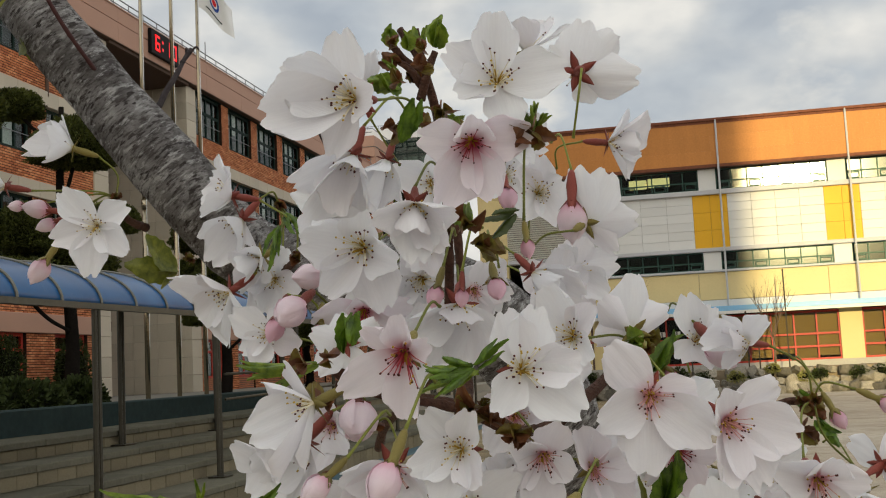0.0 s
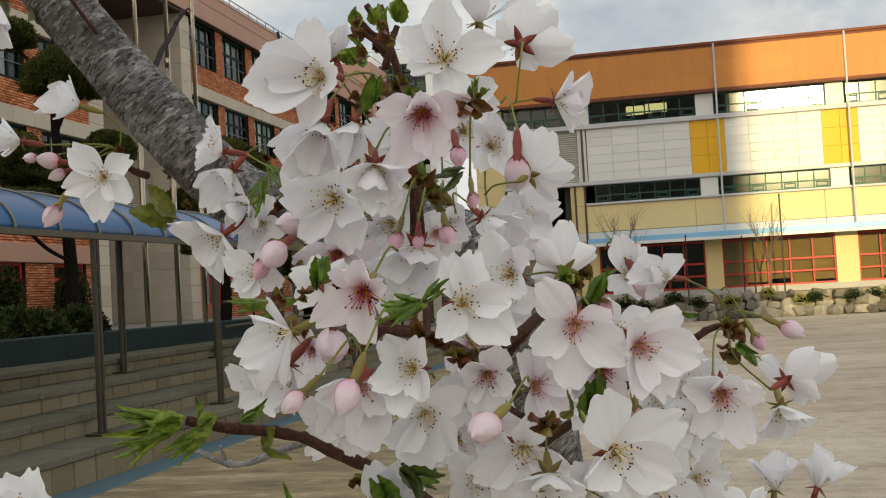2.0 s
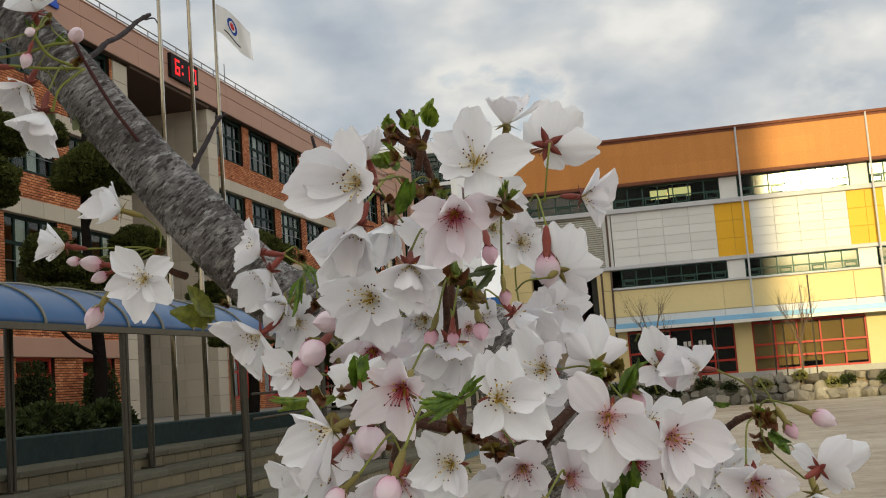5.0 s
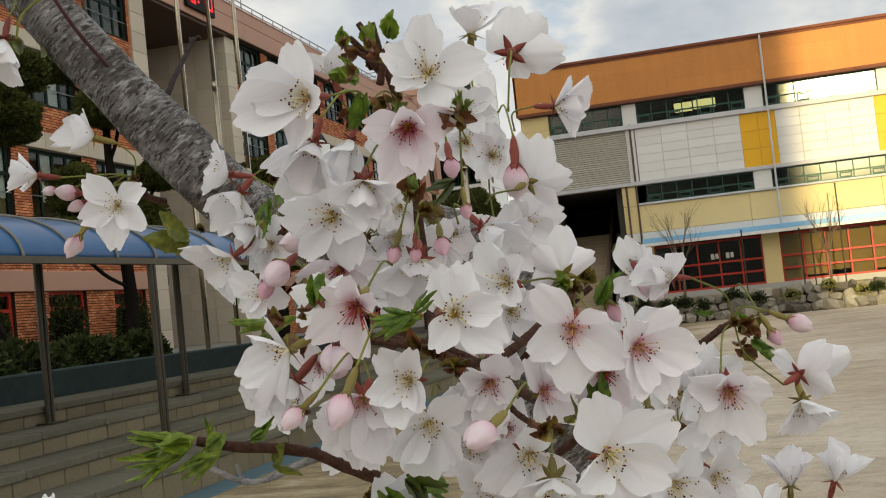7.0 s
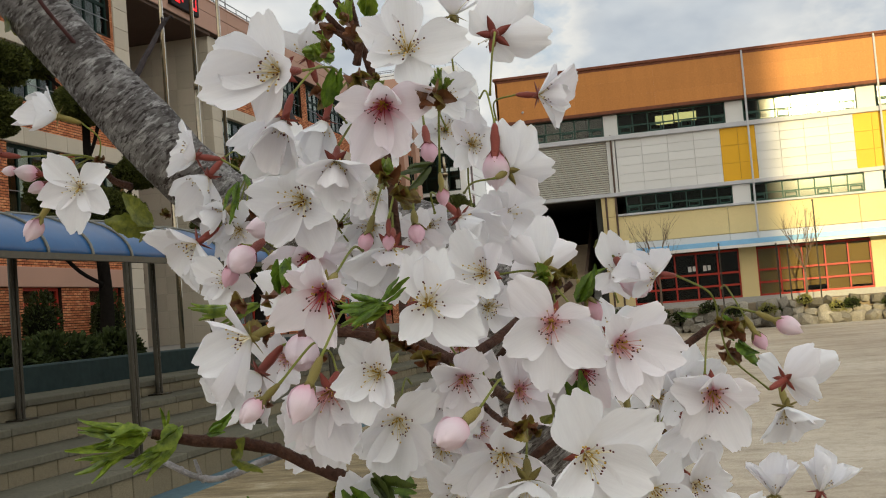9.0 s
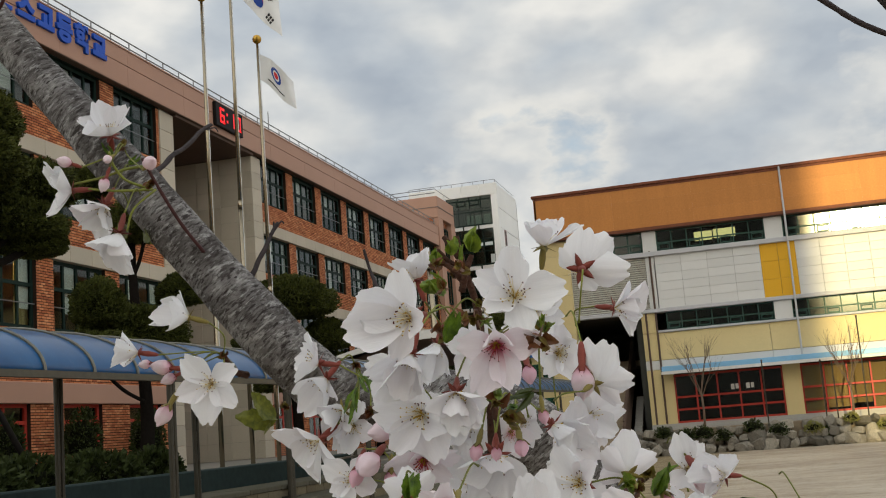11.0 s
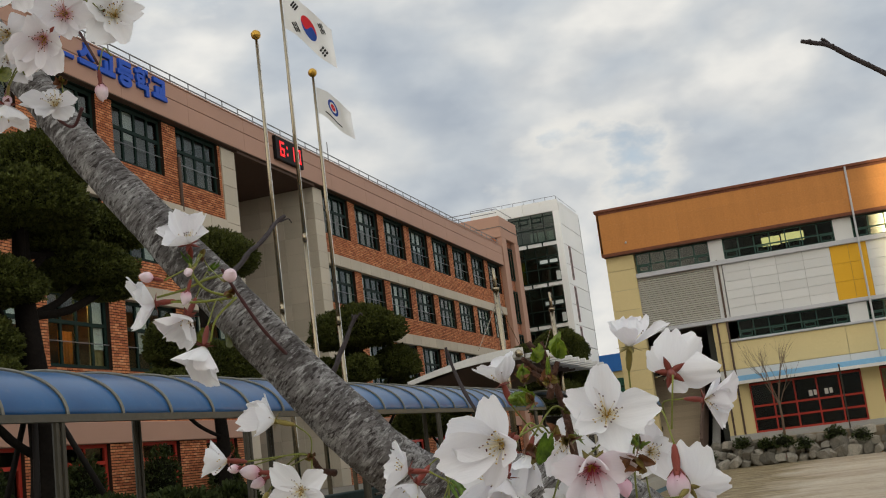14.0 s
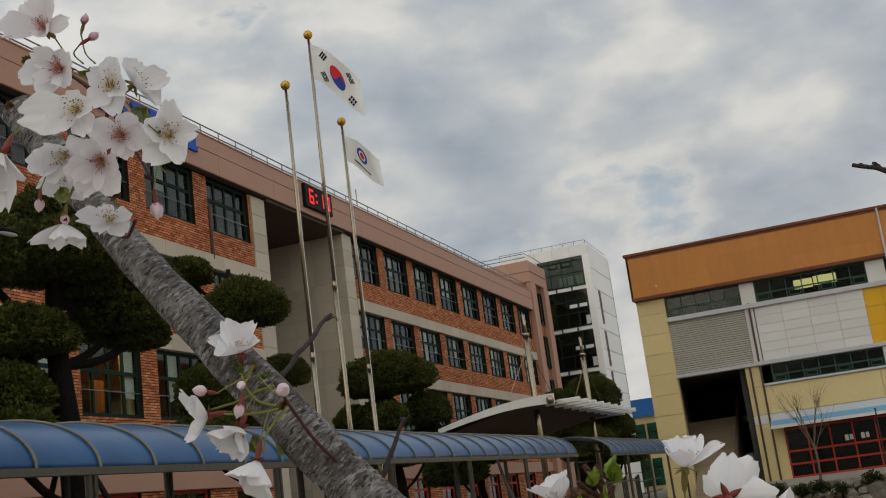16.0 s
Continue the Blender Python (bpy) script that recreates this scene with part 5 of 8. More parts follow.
mark2("emblem_ring", ring(0.15, 0.23), "flag_blue", 24, 2)
mark2("emblem_centre", ring(0.01, 0.10), "flag_red", 16, 2)
mark2("lettering_bar", lambda s, t: (0.2 + 0.5 * s, 0.78 + 0.05 * t), "flag_black", 12, 1)


# ---- clipped pines and shrubs ----
def foliage(centre, radii, count, size, seed, up=0.25, flat=False):
    """A crown of short needle tufts over an uneven, rounded mass; the underside is thinner."""
    rng = np.random.default_rng(seed)
    c, r = np.array(centre), np.array(radii)
    d = rng.normal(size=(count, 3))
    d /= np.linalg.norm(d, axis=1)[:, None]
    d[:, 2] = np.where(d[:, 2] < -0.30, -0.30 + (d[:, 2] + 0.30) * 0.22, d[:, 2])
    lump = np.array([1 + 0.16 * noise.noise(Vector(v) * 2.4 + Vector((seed, 0, 0))) + 0.24 * abs(noise.noise(Vector(v) * 6.5 + Vector((0, seed, 0)))) for v in d])
    depth = 1 - 0.24 * rng.random(count) ** 2.2
    p = c + d * r * (lump * depth)[:, None]
    t1 = rng.normal(size=(count, 3))
    t1 /= np.linalg.norm(t1, axis=1)[:, None]
    out = d + 0.55 * rng.normal(size=(count, 3)) + np.array([0, 0, up])
    out /= np.linalg.norm(out, axis=1)[:, None]
    side = np.cross(out, t1)
    side /= np.linalg.norm(side, axis=1)[:, None]
    s = size * (0.6 + 0.8 * rng.random(count))[:, None]
    quad = np.stack([p - side * s * 0.30, p + side * s * 0.30, p + out * s + side * s * 0.16, p + out * s - side * s * 0.16], axis=1).reshape(-1, 3)
    faces = np.arange(count * 4).reshape(-1, 4)
    me = bpy.data.meshes.new("crown")
    me.from_pydata(quad.tolist(), [], faces.tolist())
    return me


def crown_core(centre, radii):
    bm = ball(bmesh.new(), (0, 0, 0), 1.0, 14, 9)
    for v in bm.verts:
        k = 1 + 0.14 * noise.noise(v.co * 2.2 + Vector(centre))
        v.co = Vector((v.co.x * radii[0] * k * 0.80, v.co.y * radii[1] * k * 0.80, max(v.co.z, -0.22) * radii[2] * k * 0.76)) + Vector(centre)
    return bm


# near-black fill inside the crowns; the shade between needles is this colour
M["core_dark"] = surface("painted_crown_shade", (0.008, 0.009, 0.005), 0.95, vary=0.3, bump=0.0, spec=0.03)


def clipped_pine(base, trunk_r, lean, pads, label, seed):
    """A cloud-clipped pine: bent trunk, a limb to each pad, pads of needle tufts."""
    e = thing("clipped_pine", label, "tree", base, "clipped pines")
    b = Vector(base)
    top = max(p[0][2] for p in pads)
    spine = [b + Vector((lean[0] * math.sin(k * 0.9), lean[1] * math.sin(k * 1.2 + 1), (top - b.z) * k / 6)) for k in range(7)]
    line = curve_points(spine, 4)
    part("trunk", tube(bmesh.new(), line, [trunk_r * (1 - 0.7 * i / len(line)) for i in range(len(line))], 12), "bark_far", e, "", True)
    for i, (c, r) in enumerate(pads):
        c = Vector(c)
        near = min(line, key=lambda q: (q - (c - Vector((0, 0, r[2] + 0.5)))).length)
        part("limb", tube(bmesh.new(), curve_points([near, (near + c) / 2 + Vector((0, 0, -0.15)), c], 4), [trunk_r * 0.36, *[trunk_r * 0.24] * 7, trunk_r * 0.12], 8), "bark_far", e, "", True)
        area = r[0] * r[1] + r[0] * r[2] + r[1] * r[2]
        crown = part_mesh("crown_pad", foliage(c, r, int(17000 * area ** 0.8), 0.048, seed * 17 + i), e)
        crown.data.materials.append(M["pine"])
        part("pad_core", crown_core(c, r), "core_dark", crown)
    return e


clipped_pine((-13.0, 16.55, TERRACE), 0.32, (0.16, 0.10),
             [((-12.9, 16.3, 7.05), (1.15, 1.15, 0.66)), ((-13.3, 15.8, 5.62), (0.90, 0.90, 0.54)), ((-13.0, 18.3, 6.15), (0.85, 0.9, 0.55)), ((-13.4, 17.3, 8.0), (1.0, 1.0, 0.75)),
              ((-13.6, 15.0, 7.0), (1.0, 1.0, 0.8)), ((-13.8, 14.4, 4.3), (0.8, 0.8, 0.6)), ((-13.2, 15.2, 3.75), (0.9, 0.9, 0.7)), ((-12.8, 18.6, 5.85), (0.55, 0.55, 0.40)), ((-13.0, 18.9, 7.0), (0.8, 0.8, 0.55)), ((-13.6, 15.5, 4.60), (0.88, 0.88, 0.62)), ((-13.1, 17.4, 6.7), (0.6, 0.6, 0.4))],
             "tall dark clipped pine with rounded needle pads", 3)
for k, (dx, dy) in enumerate(((0.55, -0.75), (0.55, 0.80), (-0.75, 0.15))):
    prop = thing("tree_prop", "dark wooden prop leaning against the pine trunk", "tree prop", (-13.0 + dx * 1.6, 16.55 + dy * 1.6, TERRACE), "tree props")
    part("pole", tube(bmesh.new(), [(-13.0 + dx * 1.6, 16.55 + dy * 1.6, TERRACE - 0.02), (-13.0 + dx * 0.28, 16.55 + dy * 0.28, 3.55)], [0.06, 0.05], 8), "brace", prop, "", True)
clipped_pine((-14.0, 24.4, TERRACE), 0.19, (0.14, 0.12),
             [((-13.6, 24.3, 7.22), (0.98, 0.98, 0.72)), ((-15.2, 24.3, 8.4), (0.6, 0.6, 0.45)), ((-14.1, 22.85, 5.1), (0.58, 0.58, 0.66)), ((-13.3, 25.4, 5.6), (0.60, 0.6, 0.5)), ((-14.2, 24.5, 4.6), (1.2, 1.2, 0.7)), ((-13.9, 22.3, 3.9), (0.9, 0.9, 0.6))],
             "dark clipped pine in front of the brick wall", 5)
clipped_pine((-12.0, 29.0, TERRACE), 0.17, (0.10, 0.08),
             [((-12.05, 29.1, 5.52), (1.24, 1.15, 0.74)), ((-11.25, 29.8, 4.52), (0.62, 0.62, 0.55)), ((-11.85, 28.3, 4.36), (0.56, 0.56, 0.46)), ((-12.95, 28.6, 4.45), (0.50, 0.5, 0.44)), ((-12.5, 29.6, 4.7), (0.5, 0.5, 0.4)), ((-11.5, 30.6, 3.7), (0.7, 0.7, 0.5)), ((-12.1, 29.0, 3.4), (0.9, 0.9, 0.5))],
             "clipped pine with one broad crown above smaller pads", 7)
clipped_pine((-9.6, 44.0, TERRACE), 0.18, (0.10, 0.10),
             [((-9.75, 44.0, 5.35), (1.05, 1.1, 0.86)), ((-11.0, 43.6, 5.2), (0.9, 0.9, 0.6)), ((-10.8, 43.6, 4.4), (1.0, 1.0, 0.8)), ((-9.15, 44.6, 4.1), (0.75, 0.8, 0.7)), ((-9.25, 43.6, 4.75), (0.62, 0.62, 0.45)), ((-9.9, 43.5, 3.4), (1.1, 1.1, 0.8)), ((-9.0, 45.2, 3.1), (0.8, 0.8, 0.7))],
             "rounded dark pine behind the entrance canopy", 9)
clipped_pine((-11.5, 34.5, TERRACE), 0.15, (0.08, 0.08), [((-11.4, 34.6, 3.5), (1.3, 1.3, 0.8)), ((-11.9, 33.3, 2.9), (0.9, 0.9, 0.7))], "low dark pine behind the entrance canopy", 11)


def shrub(at, radii, label, seed, material="shrub", count=1800, size=0.09):
    e = thing("shrub", label, "shrub", (at[0], at[1], at[2] - radii[2]), "shrubs")
    crown = part_mesh("crown", foliage(at, radii, count, size, seed), e)
    crown.data.materials.append(M[material])
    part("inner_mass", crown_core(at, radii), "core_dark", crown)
    part("stem", tube(bmesh.new(), [(at[0], at[1], at[2] - radii[2] - 0.05), (at[0], at[1], at[2])], 0.04, 6), "bark_far", e)
    return e


for i, (x, y, r) in enumerate(((-10.6, 13.6, 0.95), (-10.8, 15.4, 1.0), (-10.7, 17.2, 0.85), (-10.4, 11.8, 0.9), (-11.0, 19.6, 0.6))):
    shrub((x, y, TERRACE + 0.22), (r * 0.8, r * 0.95, 0.42), "low rounded dark hedge shrub on the terrace", 40 + i, "shrub", 3200)
for i, (y, h) in enumerate(((29.3, 1.1), (33.4, 1.2), (37.6, 1.25), (25.0, 1.1))):
    shrub((-21.4, y, TERRACE + h * 0.8), (0.55, 0.6, h), "conical evergreen shrub against the ground-floor windows", 60 + i, "shrub", 2200)

# ---- bare young trees, thin posts, street lamp ----
def bare_tree(base, h, seed, label):
    e = thing("bare_tree", label, "tree", base, "bare trees")
    rng = random.Random(seed)
    b = Vector(base)
    part("trunk", tube(bmesh.new(), [b + Vector((0, 0, -0.1)), b + Vector((0.03, 0, h * 0.2)), b + Vector((0.0, 0.0, h * 0.36))], [0.055, 0.045, 0.04], 8), "twig_far", e, "", True)

    def grow(p, d, ln, r, level):
        bm = bmesh.new()
        q = p + d * ln
        pts = curve_points([p, p + d * ln * 0.5 + Vector((rng.uniform(-1, 1), rng.uniform(-1, 1), 0)) * ln * 0.05, q], 3)
        tube(bm, pts, [r * (1 - 0.5 * i / len(pts)) for i in range(len(pts))], 5)
        part("branch", bm, "twig_far", e, "", True)
        if level < 3:
            for _ in range(3 if level == 0 else 2):
                nd = (d + Vector((rng.uniform(-0.6, 0.6), rng.uniform(-0.5, 0.5), rng.uniform(0.0, 0.45)))).normalized()
                grow(p + d * ln * rng.uniform(0.45, 1.0), nd, ln * rng.uniform(0.55, 0.8), r * 0.55, level + 1)

    for k in range(6):
        a = 2 * math.pi * k / 6 + rng.uniform(-0.3, 0.3)
        grow(b + Vector((0, 0, h * rng.uniform(0.28, 0.36))), Vector((math.cos(a) * 0.45, math.sin(a) * 0.45, 1)).normalized(), h * 0.34, 0.022, 0)
    return e


bare_tree((-2.07, 49.9, 1.05), 4.2, 4, "leafless young tree in front of the hall's red windows")
bare_tree((3.95, 49.9, 1.05), 3.7, 8, "leafless young tree before the sunlit hall wall")
for x, h in ((0.55, 2.6), (4.55, 4.1), (2.9, 2.4), (3.35, 2.3)):
    e = thing("thin_post", "thin grey steel post in the rock border", "post", (x, 50.1, 1.05), "thin posts")
    part("shaft", tube(bmesh.new(), [(x, 50.1, 1.0), (x, 50.1, 1.05 + h)], 0.03, 6), "post", e)
    part("cap", ball(bmesh.new(), (x, 50.1, 1.05 + h), 0.045, 8, 6), "soffit", e)
lamp = thing("street_lamp", "dark street lamp with a flat drooping head", "street lamp", (-11.9, 11.6, TERRACE))
part("pole", tube(bmesh.new(), [(-11.9, 11.6, TERRACE), (-11.9, 11.6, 6.2)], [0.06, 0.045], 10), "brace", lamp, "", True)
part("arm", tube(bmesh.new(), curve_points([(-11.9, 11.6, 6.1), (-11.6, 12.2, 6.5), (-11.2, 12.9, 6.62)], 5), 0.025, 8), "post", lamp, "", True)
part("lamp_head", ball(bmesh.new(), (-11.10, 13.05, 6.62), (0.09, 0.26, 0.045), 14, 8), "brace", lamp, "dark oval lamp head", True)
part("lens", ball(bmesh.new(), (-11.10, 13.07, 6.59), (0.07, 0.20, 0.035), 12, 6), "notice", lamp, "", True)

# ---- rock border before the hall ----
solid("planting_bank", boxes((-4.6, 26, 49.3, YH - 0.15, -0.3, 1.02)), "bank_soil", "bare brown planting bank before the hall", "bank")
border = thing("rock_border", "border of pale grey boulders along the sports hall", "rock border", (6, 48.9, 0))
rng = random.Random(77)


def boulder_mesh(seed):
    bm = bmesh.new()
    bmesh.ops.create_icosphere(bm, subdivisions=2, radius=1.12)
    for v in bm.verts:
        k = 1 + 0.34 * noise.noise(v.co * 1.3 + Vector((seed * 3.1, 0, 0))) + 0.12 * noise.noise(v.co * 3.4 + Vector((0, seed, 0)))
        q = v.co * k
        v.co = Vector((max(-0.80, min(0.84, q.x + 0.25 * q.z)), max(-0.75, min(0.78, q.y - 0.2 * q.x)), max(-0.72, min(0.70, q.z + 0.18 * q.y))))
    return finish("boulder", bm, "rock")


BOULDERS = [boulder_mesh(k) for k in range(9)]
for course, (zc, yc, step, size) in enumerate(((0.18, 48.55, 0.42, 0.29), (0.52, 48.80, 0.44, 0.27), (0.88, 49.10, 0.46, 0.25))):
    x = -5.4
    while x < 18:
        s = size * rng.uniform(0.7, 1.25)
        if not (course == 2 and rng.random() < 0.15):
            ob = part_mesh("boulder", BOULDERS[rng.randrange(9)], border)
            ob.matrix_basis = Matrix.LocRotScale(Vector((x, yc + rng.uniform(-0.12, 0.12), zc + rng.uniform(-0.05, 0.05))), Euler((rng.uniform(-0.5, 0.5), rng.uniform(-0.5, 0.5), rng.uniform(0, 6.2))), Vector((s * rng.uniform(0.9, 1.35), s, s * rng.uniform(0.8, 1.1))))
        x += step * rng.uniform(0.75, 1.25)
for i in range(22):
    x = -4.9 + i * 0.98 + rng.uniform(-0.35, 0.35)
    r = rng.uniform(0.26, 0.40)
    dry = x > 2.2 and rng.random() < 0.45
    shrub((x, 48.62 + rng.uniform(-0.05, 0.35), 0.62 + rng.uniform(-0.15, 0.4)), (r, r, r * 0.8), "small yellowing shrub among boulders" if dry else "small dark shrub among boulders", 100 + i, "shrub_dry" if dry else "shrub", 420, 0.075)

# ---- the blocks of the stone steps ----
block_meshes = [finish("step_block", boxes((-0.07, 0.0, 0.006, 0.414, 0.0, 1.0), bevel=0.009), "block") for _ in range(1)]
coping_mesh = finish("coping_stone", boxes((-1.0, 0.035, 0.004, 1.236, -0.085, 0.0), bevel=0.012), "coping")
for i, (x, z) in enumerate(STEPS):
    zb = 0.0 if i == 0 else STEPS[i - 1][1]
    deep = (x - STEPS[i + 1][0]) if i + 1 < len(STEPS) else 1.25
    y = 6.4 + 0.2 * (i % 2)
    while y < 30:
        ob = part_mesh("step_block", block_meshes[0], steps, pose(x + rng.uniform(-0.006, 0.006), y, zb))
        ob.scale = (1, 1, z - 0.087 - zb)
        y += 0.42
    y = 5.6
    while y < 30:
        ob = part_mesh("coping_stone", coping_mesh, steps, pose(x, y, z + rng.uniform(-0.004, 0.004)))
        ob.scale = (deep + 0.02, 1, 1)
        y += 1.24

# ---- cherry tree ----
def petal_material(name, body, heart, reach, along=1):
    """Thin petals: white to blush, coloured towards the base (local y or z from 0 to 1), letting light through."""
    m, t, b = blank(name)
    c = coords(t)
    s = t.nodes.new("ShaderNodeSeparateXYZ")
    t.links.new(c, s.inputs[0])
    wob = grain(t, c, 3.0, 3.0, 0.5)
    add = t.nodes.new("ShaderNodeMath")
    add.operation = "MULTIPLY_ADD"
    t.links.new(wob, add.inputs[0])
    add.inputs[1].default_value = 0.16
    t.links.new(s.outputs[along], add.inputs[2])
    edge = shade_of(body, 1.0)
    col = ramp(t, add.outputs[0], [(0.06, heart), (0.12 + reach * 0.45, blend_tuple(heart, body, 0.72)), (0.28 + reach * 0.7, body), (0.97, edge)])
    veins = grain(t, c, 5.0, 3.0, 0.5, (7.0, 0.6, 1.0))
    col = blend(t, 1.0, col, ramp(t, veins, [(0.3, (0.97, 0.965, 0.972)), (0.65, (1.0, 1.0, 1.0))]), "MULTIPLY")
    info = t.nodes.new("ShaderNodeObjectInfo").outputs["Random"]
    col = blend(t, 1.0, col, ramp(t, info, [(0.0, (1.0, 0.965, 0.975)), (0.35, (1.0, 0.99, 0.995)), (1.0, (1.0, 1.0, 1.0))]), "MULTIPLY")
    t.links.new(col, b.inputs["Base Color"])
    b.inputs["Roughness"].default_value = 0.55
    b.inputs["Specular IOR Level"].default_value = 0.25
    relief(t, b, veins, 0.09, 0.012)
    back, mix = t.nodes.new("ShaderNodeBsdfTranslucent"), t.nodes.new("ShaderNodeMixShader")
    t.links.new(col, back.inputs[0])
    mix.inputs[0].default_value = 0.34
    t.links.new(b.outputs[0], mix.inputs[1])
    t.links.new(back.outputs[0], mix.inputs[2])
    t.links.new(mix.outputs[0], t.nodes["Material Output"].inputs[0])
    return m


def blend_tuple(a, b, k):
    return tuple(x * (1 - k) + y * k for x, y in zip(a, b))


def leaf_material(name, dark, light):
    m, t, b = blank(name)
    c = coords(t)
    f = grain(t, c, 260.0, 4.0, 0.6)
    col = ramp(t, f, [(0.3, dark), (0.7, light)])
    info = t.nodes.new("ShaderNodeNewGeometry").outputs["Random Per Island"]
    col = blend(t, 1.0, col, ramp(t, info, [(0.0, (0.7, 0.75, 0.7)), (1.0, (1.25, 1.15, 0.9))]), "MULTIPLY")
    t.links.new(col, b.inputs["Base Color"])
    b.inputs["Roughness"].default_value = 0.42
    relief(t, b, f, 0.6, 0.0012)
    back, mix = t.nodes.new("ShaderNodeBsdfTranslucent"), t.nodes.new("ShaderNodeMixShader")
    t.links.new(col, back.inputs[0])
    mix.inputs[0].default_value = 0.25
    t.links.new(b.outputs[0], mix.inputs[1])
    t.links.new(back.outputs[0], mix.inputs[2])
    t.links.new(mix.outputs[0], t.nodes["Material Output"].inputs[0])
    return m


def bark_material():
    """Silver-grey cherry bark with dark lenticels that run round the limb."""
    m, t, b = blank("cherry_bark")
    c = coords(t)
    rot = t.nodes.new("ShaderNodeMapping")      # x along the limb
    rot.inputs["Rotation"].default_value = (0.0, radians(-52), radians(-8))
    t.links.new(c, rot.inputs[0])
    v = rot.outputs[0]
    wide = ramp(t, grain(t, v, 34.0, 6.0, 0.65), [(0.30, (0.045, 0.037, 0.034)), (0.44, (0.155, 0.142, 0.138)), (0.56, (0.29, 0.275, 0.27)), (0.70, (0.50, 0.485, 0.48))])
    rings = grain(t, v, 200.0, 6.0, 0.72, (2.8, 0.65, 0.65))
    spots = grain(t, v, 230.0, 3.0, 0.55, (1.9, 0.6, 0.6))
    col = blend(t, ramp(t, rings, [(0.40, (0.85, 0.85, 0.85)), (0.52, (0.0, 0.0, 0.0))]), wide, (0.048, 0.037, 0.033))
    col = blend(t, ramp(t, spots, [(0.37, (0.95, 0.95, 0.95)), (0.42, (0.0, 0.0, 0.0))]), col, (0.035, 0.025, 0.024))
    lich = ramp(t, grain(t, v, 150.0, 6.0, 0.72, (2.2, 0.6, 0.6)), [(0.53, (0.0, 0.0, 0.0)), (0.63, (0.85, 0.85, 0.85))])
    col = blend(t, lich, col, (0.60, 0.59, 0.59))
    t.links.new(col, b.inputs["Base Color"])
    b.inputs["Roughness"].default_value = 0.8
    h = t.nodes.new("ShaderNodeMath")
    h.operation = "ADD"
    t.links.new(rings, h.inputs[0])
    t.links.new(spots, h.inputs[1])
    relief(t, b, h.outputs[0], 1.0, 0.006)
    return m


WHITE = (0.872, 0.878, 0.905)
PETALS = [petal_material("petal_white", WHITE, (0.80, 0.80, 0.74), 0.05),
          petal_material("petal_blush", (0.870, 0.860, 0.888), (0.66, 0.22, 0.32), 0.08),
          petal_material("petal_rose_heart", (0.865, 0.815, 0.86), (0.50, 0.03, 0.12), 0.30)]
BUD_PINK = [petal_material("bud_pale", (0.90, 0.79, 0.84), (0.74, 0.30, 0.43), 0.85, 2), petal_material("bud_pink", (0.86, 0.60, 0.70), (0.64, 0.16, 0.30), 0.85, 2)]
M["bark"] = bark_material()
M["twig"] = surface("brown_twig_bark", (0.075, 0.034, 0.022), 0.7, fine=420, coarse=110, vary=0.75, bump=0.9, dist=0.003)
M["red_twig"] = surface("reddish_twig_bark", (0.075, 0.030, 0.030), 0.6, fine=500, coarse=60, vary=0.35, bump=0.4, dist=0.001)
M["grey_twig"] = surface("grey_twig_bark", (0.27, 0.26, 0.265), 0.8, fine=400, coarse=130, vary=0.7, bump=0.9, dist=0.003)
M["dark_twig"] = surface("dark_twig_bark", (0.045, 0.036, 0.038), 0.8, fine=400, coarse=80, vary=0.4, bump=0.6, dist=0.001)
M["calyx"] = surface("wine_red_calyx", (0.20, 0.046, 0.034), 0.5, fine=700, coarse=180, vary=0.35, bump=0.2, dist=0.0005, each=0.25)
M["calyx_green"] = surface("green_calyx", (0.20, 0.16, 0.045), 0.5, fine=700, coarse=180, vary=0.35, bump=0.2, dist=0.0005, each=0.25)
M["stalk"] = surface("green_flower_stalk", (0.165, 0.180, 0.036), 0.5, fine=500, coarse=120, vary=0.25, bump=0.2, dist=0.0005, each=0.3)
M["filament"] = surface("pale_filament", (0.78, 0.72, 0.56), 0.5, vary=0.1, bump=0.0)
M["filament_red"] = surface("rosy_filament", (0.66, 0.34, 0.32), 0.5, vary=0.15, bump=0.0)
M["filament_deep"] = surface("crimson_filament", (0.42, 0.05, 0.07), 0.5, vary=0.15, bump=0.0)
M["anther"] = surface("yellow_anther", (0.50, 0.33, 0.05), 0.7, vary=0.2, bump=0.0)
M["anther_dark"] = surface("brown_anther", (0.085, 0.018, 0.016), 0.7, vary=0.2, bump=0.0)
M["leaf"] = leaf_material("young_cherry_leaf", (0.026, 0.066, 0.006), (0.165, 0.285, 0.024))
M["leaf_bright"] = leaf_material("yellow_green_pleated_leaf", (0.055, 0.115, 0.009), (0.27, 0.37, 0.042))
M["leaf_olive"] = leaf_material("olive_young_leaf", (0.060, 0.080, 0.008), (0.215, 0.235, 0.030))
M["leaf_bronze"] = leaf_material("dark_young_leaf", (0.035, 0.055, 0.012), (0.075, 0.105, 0.020))
M["scale"] = leaf_material("bud_scale", (0.10, 0.045, 0.016), (0.26, 0.225, 0.045))
M["scale_red"] = leaf_material("red_brown_bud_scale", (0.09, 0.028, 0.014), (0.21, 0.085, 0.035))

